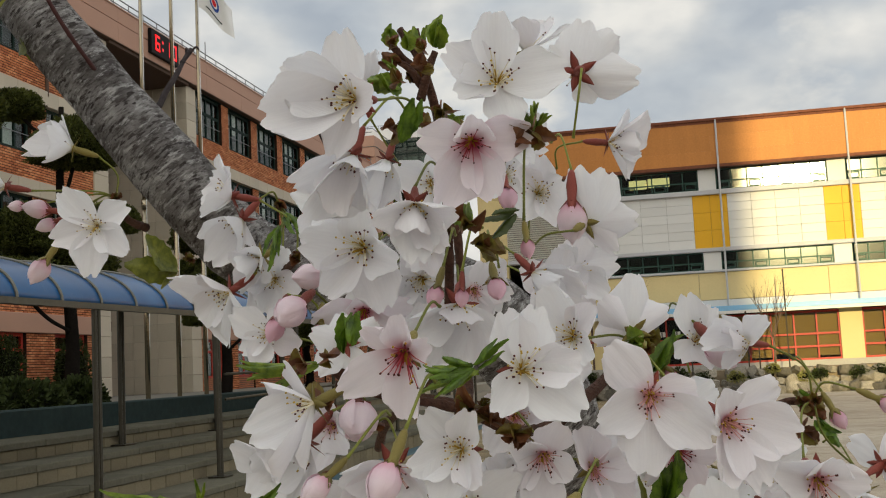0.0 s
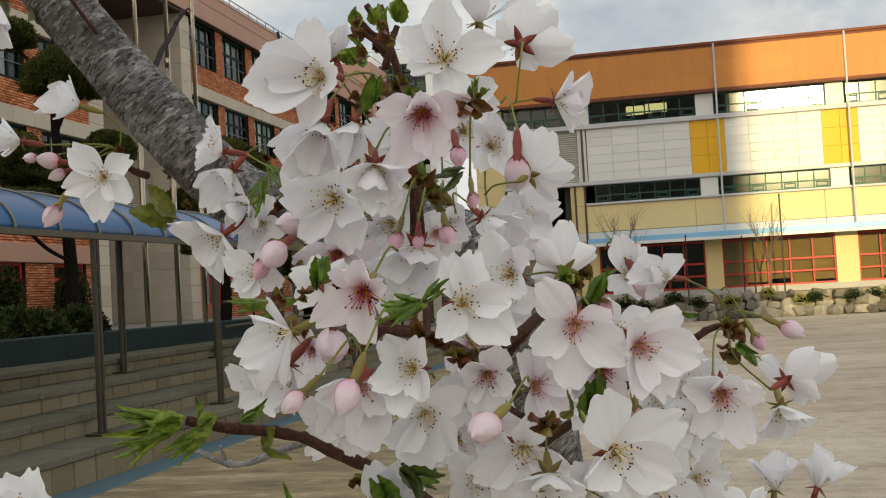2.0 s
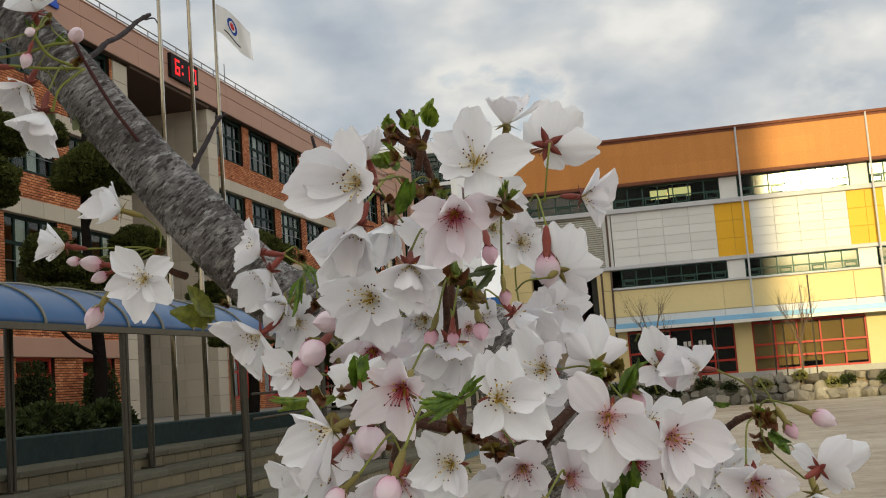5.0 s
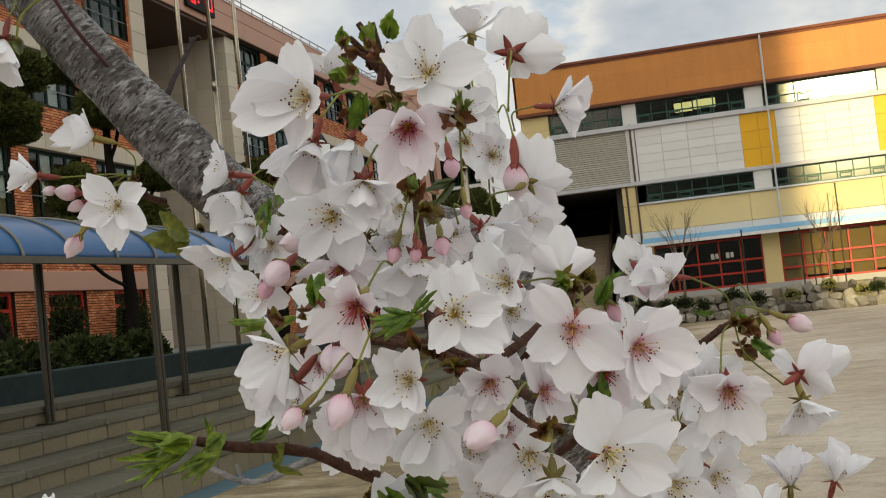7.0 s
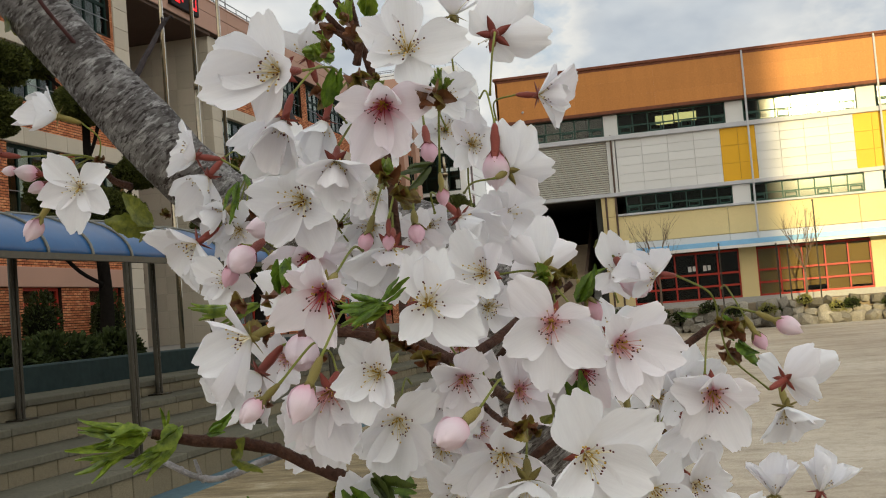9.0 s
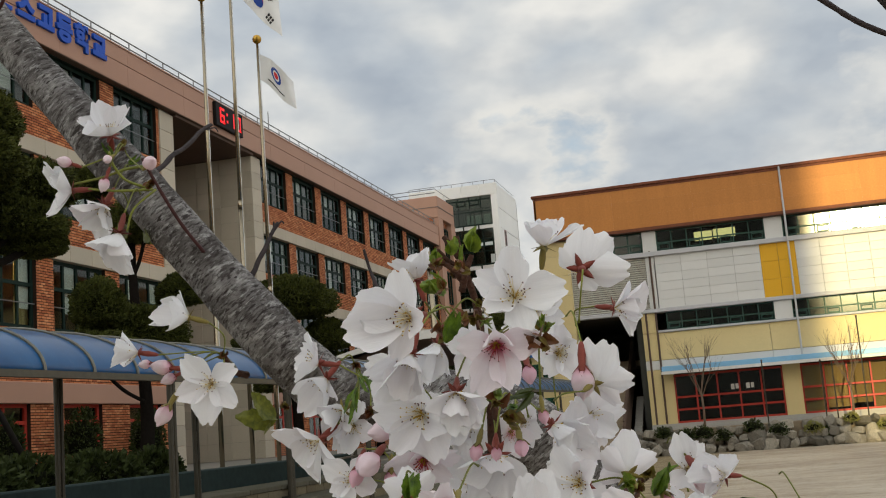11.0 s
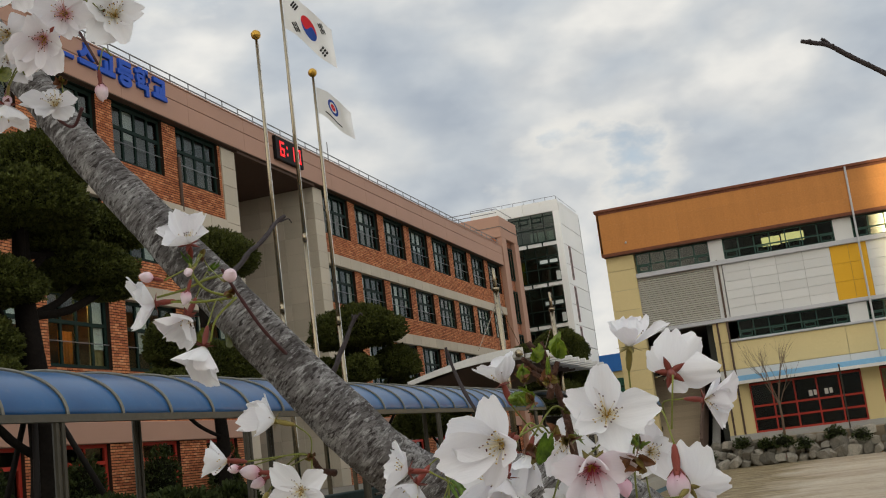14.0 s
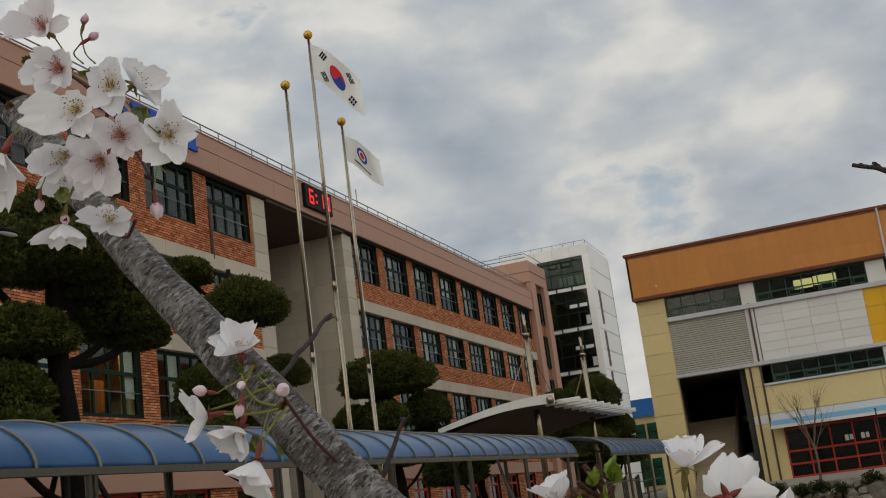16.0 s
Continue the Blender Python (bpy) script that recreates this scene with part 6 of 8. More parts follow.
cherry = thing("cherry_tree", "flowering cherry tree with white blossoms and silver-grey bark", "tree", (0.0, 0.96, 0.0))
LIMB = [
    (-0.3925, 0.5624, 2.1416), (-0.3466, 0.5825, 2.0631), (-0.3037, 0.5933, 1.9993), (-0.2556, 0.5999, 1.9382),
    (-0.2190, 0.6110, 1.8890), (-0.1900, 0.6289, 1.8450), (-0.1600, 0.6465, 1.8030), (-0.1420, 0.6943, 1.7704),
    (-0.1027, 0.7229, 1.7578), (-0.0635, 0.7413, 1.7499), (-0.0255, 0.7698, 1.7319), (0.0009, 0.8063, 1.6963),
    (0.0119, 0.8502, 1.6460), (0.0096, 0.9018, 1.5687), (-0.0032, 0.9519, 1.4513), (-0.015, 0.965, 0.8), (-0.02, 0.96, -0.02),
]


def limb(name, pts, radii, sides=22):
    """A bark-covered limb with swellings and a slightly uneven outline."""
    bm = bmesh.new()
    line = curve_points(pts, 10)
    n = len(line)
    rr = []
    for i in range(n):
        u = i / (n - 1) * (len(radii) - 1)
        k = min(int(u), len(radii) - 2)
        rr.append(radii[k] * (1 - u + k) + radii[k + 1] * (u - k))
    tube(bm, line, rr, sides)
    bmesh.ops.recalc_face_normals(bm, faces=bm.faces)
    bm.normal_update()
    for v in bm.verts:
        v.co += v.normal * (noise.noise(v.co * 32) * 0.0016 + noise.noise(v.co * 90) * 0.0007)
    return part(name, bm, "bark", cherry, "silver-grey cherry limb with dark lenticels", True)


limb("limb", LIMB, [0.0125, 0.0128, 0.0138, 0.0155, 0.0167, 0.0178, 0.0192, 0.021, 0.0235, 0.027, 0.028, 0.029, 0.031, 0.034, 0.040, 0.055, 0.075])


def twig(kind, r, *pts):
    bm = bmesh.new()
    line = curve_points(pts, 6)
    n = len(line)
    tube(bm, line, [r * (0.75 + 0.35 * i / n) * (1 + 0.22 * noise.noise(p * 160)) for i, p in enumerate(line)], 9)
    for i in range(3, n - 2, 5):                # raised bud scars
        ball(bm, line[i] + Vector((0, 0, r * 0.25)), (r * 0.95, r * 0.95, r * 0.8), 7, 5)
    return part("twig", bm, {"silver_twig": "bark"}.get(kind, kind), cherry, "", True)


# one petal: blade from the narrow claw at y = 0 to the notched tip at y = 1
def petal_mesh(material, seed, curl):
    """Broad obovate blade with a small notch, a crumpled rim and fine pleats from the claw."""
    rng = random.Random(seed)
    nx, ny = 16, 14
    notch, wide = rng.uniform(0.05, 0.13), rng.uniform(0.350, 0.410)
    ph, tilt, bend = rng.uniform(0, 6.3), rng.uniform(-0.04, 0.04), rng.uniform(-0.16, 0.10)
    verts, faces = [], []
    for j in range(ny + 1):
        v = j / ny
        half = wide * math.sin(math.pi * (0.72 * v + 0.05)) ** 0.75
        for i in range(nx + 1):
            u = 2 * i / nx - 1
            round_ = 1 - 0.30 * abs(u) ** 3.2 * v ** 2
            y = v * (round_ - notch * math.exp(-((u - tilt * 3) / 0.17) ** 2) * v ** 7 + 0.020 * v ** 6 * math.sin(9 * u + ph) + 0.012 * v ** 7 * math.sin(23 * u + ph * 3))
            x = u * half + tilt * v
            z = curl * (u * u) * half * 1.5 + v * v * (0.30 * curl + bend) \
                + 0.035 * v * v * math.sin(2.6 * u + ph) + 0.022 * v ** 3 * math.sin(6.5 * u + ph * 2) \
                + 0.010 * v * math.sin(12 * u + ph) - 0.03 * math.exp(-(u / 0.14) ** 2) * v * (1 - v) \
                + 0.035 * v ** 5 * abs(u) * math.sin(4 * u + ph * 1.7)
            verts.append((x, y, z))
    for j in range(ny):
        for i in range(nx):
            a = j * (nx + 1) + i
            faces.append((a, a + 1, a + nx + 2, a + nx + 1))
    me = bpy.data.meshes.new("petal")
    me.from_pydata(verts, [], faces)
    me.polygons.foreach_set("use_smooth", [True] * len(me.polygons))
    me.materials.append(material)
    return me


PETAL_MESHES = [[petal_mesh(m, 31 * i + k, 0.06 + 0.15 * (k % 5)) for k in range(15)] for i, m in enumerate(PETALS)]


def stamen_mesh(seed, red):
    """A spray of filaments with small anthers, unit sized; the style in the middle."""
    rng = random.Random(seed)
    fil, ant, dark = bmesh.new(), bmesh.new(), bmesh.new()
    for k in range(30):
        a, open_ = rng.uniform(0, 6.283), rng.uniform(0.2, 0.9)
        ln = rng.uniform(0.30, 0.56)
        out = Vector((math.cos(a), math.sin(a), 0))
        pts = [out * 0.05, out * (0.05 + ln * open_ * 0.45) + Vector((0, 0, ln * 0.5)), out * (0.05 + ln * open_) + Vector((0, 0, ln * 0.95))]
        tube(fil, pts, [0.017, 0.011, 0.008], 4)
        ball(dark if rng.random() < (0.8 if red else 0.6) else ant, pts[-1], (0.023, 0.023, 0.029), 6, 4)
    for k in range(16):                         # the short golden tuft in the throat
        a, ln = rng.uniform(0, 6.283), rng.uniform(0.12, 0.26)
        out = Vector((math.cos(a), math.sin(a), 0))
        tube(ant, [out * 0.03, out * (0.04 + ln * 0.5) + Vector((0, 0, ln))], [0.021, 0.016], 4)
    tube(fil, [(0, 0, 0), (0.02, 0.01, 0.55)], [0.02, 0.016], 5)
    me = bpy.data.meshes.new("stamen_spray")
    data, mats = [], (("filament", "filament_red", "filament_deep")[red], "anther", "anther_dark")
    verts, faces, idx = [], [], []
    for mi, b in enumerate((fil, ant, dark)):
        b.verts.index_update()
        off = len(verts)
        verts += [v.co[:] for v in b.verts]
        for f in b.faces:
            faces.append([off + v.index for v in f.verts])
            idx.append(mi)
        b.free()
    me.from_pydata(verts, [], faces)
    for n in mats:
        me.materials.append(M[n])
    me.polygons.foreach_set("material_index", idx)
    return me


STAMENS = [[stamen_mesh(5 + k + 20 * r, r) for k in range(3)] for r in (0, 1, 2)]


def calyx_mesh(material, spread, seed):
    """Calyx tube along -z with five pointed sepals, unit = flower radius."""
    rng = random.Random(seed)
    bm = bmesh.new()
    tube(bm, [(0, 0, -0.70), (0, 0, -0.62), (0, 0, -0.34), (0, 0, -0.06), (0, 0, 0.015)], [0.030, 0.068, 0.102, 0.082, 0.120], 10)
    for k in range(5):
        a = 2 * math.pi * (k + 0.5) / 5 + rng.uniform(-0.1, 0.1)
        o, s = Vector((math.cos(a), math.sin(a), 0)), Vector((-math.sin(a), math.cos(a), 0))
        ln, lift = rng.uniform(0.29, 0.36), spread + rng.uniform(-0.12, 0.12)
        rows = []
        for j, w in ((0.0, 0.080), (0.35, 0.082), (0.7, 0.046), (1.0, 0.004)):
            c = o * (0.09 + ln * j * math.cos(lift)) + Vector((0, 0, -0.02 + ln * j * math.sin(lift)))
            th = Vector((0, 0, 0.018 * (1 - j)))
            rows.append([bm.verts.new(c - s * w), bm.verts.new(c + th), bm.verts.new(c + s * w), bm.verts.new(c - th)])
        for p, q in zip(rows, rows[1:]):
            for i in range(4):
                bm.faces.new((p[i], p[(i + 1) % 4], q[(i + 1) % 4], q[i]))
    return finish("blossom", bm, material, True)


CALYXES = [calyx_mesh("calyx_green" if k in (1, 4) else "calyx", -0.15 - 0.25 * (k % 2), 70 + k) for k in range(5)]
BUD_CALYX = [calyx_mesh(("calyx", "calyx_green")[k], 1.05, 90 + k) for k in range(2)]


def facing_pose(at, axis, spin, size):
    q = Vector(axis).to_track_quat("Z", "Y")
    return Matrix.LocRotScale(Vector(at), q @ Euler((0, 0, spin)).to_quaternion(), Vector((size, size, size)))


def local_child(name, me, parent, m):
    ob = new(name, me)
    ob.parent = parent
    ob.matrix_basis = m
    return ob


def stalk(parent, start, axis, node, size, reach=0.70):
    """The thin green stalk from the calyx back to its spur."""
    a = Vector(start) - Vector(axis) * size * reach
    b = Vector(SPURS[node])
    d = (b - a).length
    if d > 0.045:                               # too far: let it end among the flowers behind
        b = a + ((b - a).normalized() * 0.5 - Vector(axis) * 0.5 + Vector((0, 0.9, 0))).normalized() * 0.026
    mid = (a + b) / 2 - Vector(axis) * min((b - a).length * 0.22, 0.010) + Vector((0, 0, 0.003))
    bm = tube(bmesh.new(), curve_points([a, mid, b], 6), [0.00062] + [0.00046] * 11 + [0.0007], 7)
    return part("stalk", bm, "stalk", parent, "", True)


COUNT = [0]


def blossom(at, axis, width, cup, heart, node, petals=()):
    """An open five-petalled flower at its receptacle, facing along axis. petals: the ways in which single petals
    reach, in flower radii, with a fourth number for a narrower petal; those not named stand in the gaps between them."""
    COUNT[0] += 1
    rng = random.Random(COUNT[0] * 7)
    r = width * 0.5
    e = new("blossom", CALYXES[rng.randrange(5)])
    link_under(e, cherry)
    spin = rng.uniform(0, 6.28)
    turn = Vector(axis).to_track_quat("Z", "Y").inverted()
    if petals:                         # the way that the first petal points
        q = turn @ Vector(petals[0][:3])
        spin = math.atan2(q.y, q.x) - math.pi / 2
    e.matrix_basis = facing_pose(at, axis, spin, r)
    tone = 2 if heart > 0.65 else 1 if heart > 0.22 else 0
    inward = Euler((0, 0, -spin)).to_quaternion() @ turn
    ways = [inward @ Vector(p[:3]) for p in petals]
    slim = {k: p[3] for k, p in enumerate(petals) if len(p) > 3}
    taken = sorted(math.atan2(w.y, w.x) for w in ways)
    while len(ways) < 5:
        lift = radians(8 + 66 * cup + rng.uniform(-14, 16))
        if taken:
            gaps = [((b - a) % (2 * math.pi) or 2 * math.pi, a) for a, b in zip(taken, taken[1:] + taken[:1])]
            wide, a = max(gaps)
            a += wide / 2
        else:
            a = math.pi / 2
        a += rng.uniform(-0.09, 0.09)
        taken = sorted([*taken, math.atan2(math.sin(a), math.cos(a))])
        ways.append(Vector((math.cos(a) * math.cos(lift), math.sin(a) * math.cos(lift), math.sin(lift))) * rng.uniform(0.95, 1.1))
    for k, w in enumerate(ways):
        pm = PETAL_MESHES[tone][rng.randrange(15)]
        y = w.normalized()
        z = Vector((0, 0, 1)) - y * y.z
        if z.length < 0.2:                      # a petal that stands up along the axis turns its back outwards
            z = -Vector((y.x, y.y, 0))
        z = (z.normalized() + y.orthogonal().normalized() * rng.uniform(-0.12, 0.12)).normalized()
        x = y.cross(z).normalized()
        z = x.cross(y)
        s = w.length
        m = Matrix((x, y, z)).transposed().to_4x4() @ Matrix.Diagonal((max(s, 0.92) * rng.uniform(0.95, 1.06) * slim.get(k, 1.0), s, s, 1))
        local_child("petal", pm, e, Matrix.Translation((y.x * 0.05, y.y * 0.05, 0.004 * k)) @ m)
    big = 0.9 if heart > 0.95 else 0.72 if heart > 0.25 else 0.82
    local_child("stamen_spray", STAMENS[2 if heart > 0.65 else 1 if heart > 0.25 else 0][rng.randrange(3)], e, Matrix.Diagonal((big, big, big, 1)) @ Euler((rng.uniform(-0.15, 0.15), rng.uniform(-0.15, 0.15), rng.uniform(0, 6))).to_matrix().to_4x4())
    stalk(e, at, axis, node, r)
    return e


def bud_mesh(material, seed):
    """A closed bud: overlapping petals wrapped round one another, unit wide, base at the origin along +z."""
    rng = random.Random(seed)
    bm = bmesh.new()
    n, rings = 20, 12
    rows = []
    for j in range(rings + 1):
        v = j / rings
        prof = math.sin(math.pi * (0.05 + 0.95 * v) ** 0.90) ** 0.85 * 0.385 + 0.015
        row = []
        for i in range(n):
            a = 2 * math.pi * i / n + v * 0.9
            fold = 1 + 0.24 * abs(math.sin(1.5 * a + seed)) * v ** 0.6
            row.append(bm.verts.new((math.cos(a) * prof * fold, math.sin(a) * prof * fold, v * 1.36 + 0.06 * math.sin(1.5 * a + seed) * v)))
        rows.append(row)
    for p, q in zip(rows, rows[1:]):
        for i in range(n):
            bm.faces.new((p[i], p[(i + 1) % n], q[(i + 1) % n], q[i]))
    bm.faces.new(rows[0][::-1])
    bm.faces.new(rows[-1])
    # loose outer petals
    for k in range(3):
        a0 = 2 * math.pi * k / 3 + rng.uniform(-0.3, 0.3)
        grid = []
        for j in range(7):
            v = j / 6
            prof = math.sin(math.pi * (0.05 + 0.84 * v) ** 0.90) ** 0.85 * 0.435 + 0.045 + 0.03 * v * rng.random()
            half = 0.88 * math.sin(math.pi * (0.12 + 0.74 * v)) ** 0.6
            grid.append([bm.verts.new((math.cos(a0 + u * half) * prof * (1 - 0.05 * u), math.sin(a0 + u * half) * prof * (1 - 0.05 * u), v * 1.23 + 0.01 - 0.10 * u * u * v)) for u in (-1, -0.5, 0, 0.5, 1)])
        for p, q in zip(grid, grid[1:]):
            for i in range(4):
                bm.faces.new((p[i], p[i + 1], q[i + 1], q[i]))
    me = finish("bud", bm, material, True)
    return me


BUDS = [[bud_mesh(m, 3 + 5 * k) for k in range(3)] for m in BUD_PINK]


def bud(at, axis, width, pink, node):
    COUNT[0] += 1
    rng = random.Random(COUNT[0] * 11)
    width *= 0.70
    base = Vector(at) - Vector(axis) * width * 0.55
    e = new("bud", BUDS[1 if pink > 0.75 else 0][rng.randrange(3)])
    link_under(e, cherry)
    e.matrix_basis = facing_pose(base, axis, rng.uniform(0, 6), width)
    s = 1.75 if pink < 0.75 else 2.3
    local_child("calyx", BUD_CALYX[rng.randrange(2)], e, Matrix.Diagonal((s, s, s * 0.85, 1)))
    stalk(e, base, axis, node, width * s * 0.85)
    return e


def blade(bm, base, d, ln, wide, side, fold, rng):
    """One young leaf: pleated along the midrib, toothed edge, tip drawn out."""
    up = d.cross(side).normalized()
    rows = []
    n = 9
    droop, sway = rng.uniform(-0.28, 0.32), rng.uniform(-0.22, 0.22)
    for j in range(n + 1):
        v = j / n
        c = base + d * ln * v + up * ln * (droop * v * v + 0.02 * math.sin(9 * v + sway * 20)) + side * ln * sway * v * v
        w = wide * ln * (math.sin(math.pi * (0.04 + 0.93 * v ** 0.85)) ** 0.9) * (1 + (0.10 if j % 2 else -0.06)) + 0.0002
        h = up * w * fold
        rows.append([bm.verts.new(c - side * w + h), bm.verts.new(c - side * w * 0.5 + h * 0.62), bm.verts.new(c), bm.verts.new(c + side * w * 0.5 + h * 0.62), bm.verts.new(c + side * w + h)])
    for p, q in zip(rows, rows[1:]):
        for i in range(4):
            bm.faces.new((p[i], p[i + 1], q[i + 1], q[i]))


def leaf_cluster(at, axis, ln, count, kind):
    """Young leaves opening from a spur; each leaf is a part of its own."""
    COUNT[0] += 1
    rng = random.Random(COUNT[0] * 13)
    d0 = Vector(axis)
    if kind == "scale":
        ln *= 0.8
    wide, fold, spread = {"fold": (0.16, 1.2, 0.18), "tuft": (0.075, 1.4, 0.30), "bundle": (0.058, 1.5, 0.11), "bud_leaf": (0.24, 1.3, 0.12), "flat": (0.26, 0.25, 0.45), "dark": (0.15, 0.9, 0.25), "scale": (0.30, 1.0, 0.7)}[kind]
    mat_ = {"dark": "leaf_bronze", "flat": "leaf_olive", "scale": "scale", "bundle": "leaf_bright", "bud_leaf": "leaf_bright"}.get(kind, "leaf")
    husks = {}                                  # the small scales of a spur stay together, by colour
    for k in range(int(count)):
        d = (d0 + Vector((rng.uniform(-1, 1), rng.uniform(-1, 1), rng.uniform(-1, 1))) * spread).normalized()
        side = d.cross(Vector((rng.uniform(-1, 1), rng.uniform(-1, 1), rng.uniform(-0.5, 1)))).normalized()
        red = kind == "scale" and rng.random() < 0.5
        bm = husks.setdefault(red, bmesh.new()) if kind == "scale" else bmesh.new()
        blade(bm, Vector(at) + Vector((rng.uniform(-1, 1), rng.uniform(-1, 1), rng.uniform(-1, 1))) * ln * 0.06, d, ln * rng.uniform(0.7, 1.1), wide, side, fold, rng)
        if kind != "scale":
            part("leaf", bm, mat_, cherry, "", True)
    for red, bm in husks.items():
        part("spur_husk", bm, "scale_red" if red else "scale", cherry, "", True)

# ---- cherry tree: spurs, blossoms, buds and young leaves ----
SPURS = {
    "top": (0.0078, 0.5204, 1.7980),
    "tip": (-0.0015, 0.5183, 1.8143),
    "fan": (0.0496, 0.4691, 1.7780),
    "mid": (0.0053, 0.5409, 1.7564),
    "lef": (-0.0631, 0.5474, 1.7489),
    "lfb": (-0.0800, 0.5742, 1.7762),
    "cen": (-0.0343, 0.5029, 1.7044),
    "cor": (0.0176, 0.5241, 1.6838),
    "rig": (0.0818, 0.4962, 1.7024),
    "far": (0.1453, 0.5636, 1.6795),
    "low": (0.0671, 0.5042, 1.6422),
    "bot": (0.0215, 0.4953, 1.6097),
    "wst": (-0.1820, 0.6143, 1.7939),
    "sid": (-0.0157, 0.4867, 1.6800),
    "up1": (-0.2923, 0.5221, 2.1087),
    "up2": (-0.3076, 0.5118, 2.1291),
    "up3": (-0.2170, 0.5613, 1.9227),
    "up4": (-0.1997, 0.5614, 1.8971),
    "lor": (0.1678, 0.5768, 1.5806),
    "uq1": (-0.3070, 0.5241, 2.0794),
    "uq2": (-0.2938, 0.5362, 2.0483),
    "uq3": (-0.3536, 0.5112, 2.1166),
    "uq4": (-0.3159, 0.5047, 2.0461),
    "uq5": (-0.2649, 0.5245, 2.0869),
    "uq6": (-0.3373, 0.5101, 2.1443),
    "nl1": (-0.1329, 0.5942, 1.7573),
    "nr1": (0.1120, 0.6055, 1.6281),
    "nc1": (0.0353, 0.5792, 1.6504),
    "nc2": (0.0335, 0.5878, 1.7362),
    "nc3": (-0.0294, 0.5647, 1.7394),
    "nb1": (-0.0229, 0.5167, 1.6187),
    "nb2": (0.0670, 0.5559, 1.5969),
}
blossom((-0.0004, 0.4250, 1.7848), (-0.27, -0.95, -0.17), 0.0397, 0.12, 0.15, "fan", petals=((-0.11, -0.42, 0.99), (-1.16, -0.17, 0.47), (-1.44, -0.15, -0.25), (-0.45, 0.02, -0.85), (0.50, -0.65, -0.13)))
blossom((0.0419, 0.4479, 1.7917), (0.21, -0.97, 0.10), 0.04, 0.12, 0.1, "fan", petals=((-0.73, -0.36, 0.55), (0.07, -0.16, 1.10), (1.15, 0.00, 0.06), (0.21, -0.31, -0.91), (-0.58, -0.44, -0.32)))
blossom((0.0343, 0.4375, 1.7707), (0.17, -0.90, -0.40), 0.0391, 0.18, 0.8, "fan", petals=((-0.75, -0.46, -0.02), (-0.59, -0.08, -1.02), (0.31, 0.12, -0.96), (1.00, -0.17, -0.02), (0.17, -0.71, 0.39)))
blossom((0.0151, 0.4348, 1.7512), (0.12, -0.75, -0.65), 0.031, 0.5, 0.1, "fan", petals=((-0.75, -0.69, -0.31), (-0.08, 0.05, -1.20), (0.73, 0.03, -0.89), (0.95, -0.43, -0.24), (0.22, -0.86, -0.46)))
blossom((-0.0155, 0.4826, 1.7441), (-0.07, -0.97, -0.24), 0.0442, 0.15, 0.1, "mid", petals=((-0.95, -0.30, 0.23), (-0.66, -0.07, -0.74), (0.35, -0.07, -1.04), (0.70, -0.34, -0.25), (0.14, -0.58, 0.52)))
blossom((-0.0059, 0.4413, 1.7702), (-0.25, -0.31, -0.92), 0.0318, 0.45, 0.0, "fan", petals=((-1.38, -0.10, -0.46), (-0.32, -0.15, -1.32), (0.31, 0.28, -1.07), (-1.07, -0.07, -1.20)))
blossom((-0.0090, 0.4969, 1.7784), (-0.33, -0.24, -0.91), 0.0287, 0.4, 0.2, "fan", petals=((-0.62, 0.13, -1.23), (0.27, 0.32, -1.11), (-0.18, -0.11, -1.44)))
blossom((0.0156, 0.4115, 1.7045), (-0.05, -0.80, -0.42), 0.0365, 0.1, 1.0, "fan", petals=((-1.10, -0.02, -0.60, 0.74), (0.05, 0.12, -1.05, 0.76), (-0.55, -0.35, 0.42, 0.7), (0.10, -0.55, 0.62, 0.8), (0.55, -0.50, 0.10, 0.7)))
blossom((0.0162, 0.4966, 1.7218), (0.12, -0.75, -0.65), 0.0402, 0.3, 0.1, "mid", petals=((-0.89, -0.47, -0.32), (-0.67, 0.01, -1.01), (0.01, 0.24, -1.12), (0.65, 0.20, -0.85), (0.25, -0.89, -0.38)))
blossom((0.0481, 0.4240, 1.6976), (0.30, -0.95, 0.04), 0.0385, 0.1, 0.05, "cor", petals=((-0.40, -0.41, -0.63), (0.87, 0.01, -0.73), (0.91, 0.06, 0.10), (0.33, -0.10, 0.91), (-0.15, -0.25, 0.88)))
blossom((0.0600, 0.4691, 1.7073), (-0.26, -0.96, 0.03), 0.0349, 0.15, 0.05, "rig", petals=((-0.38, -0.19, 1.02), (0.50, -0.44, 0.55), (0.37, -0.55, -0.49), (-0.67, -0.05, -0.40), (-0.83, -0.05, 0.50)))
blossom((0.0841, 0.4683, 1.6867), (0.24, -0.95, -0.21), 0.042, 0.12, 0.5, "rig", petals=((-0.54, -0.57, 0.74), (0.70, -0.15, 0.10), (0.89, 0.10, -0.73), (-0.12, -0.06, -1.19), (-0.84, -0.42, -0.35)))
blossom((0.1074, 0.4741, 1.6773), (0.57, -0.80, -0.17), 0.0421, 0.12, 0.35, "rig", petals=((0.83, 0.13, 0.57), (1.09, 0.38, -0.35), (0.42, 0.15, -1.08), (-0.16, -0.23, -0.97), (-0.07, -0.63, 0.50)))
blossom((0.0283, 0.4254, 1.6745), (-0.06, -0.99, -0.09), 0.032, 0.35, 0.15, "sid", petals=((-0.57, -0.53, 0.74), (-0.93, -0.43, -0.27), (-0.32, -0.35, -1.04), (0.46, -0.41, -0.68), (0.30, -0.52, 0.68)))
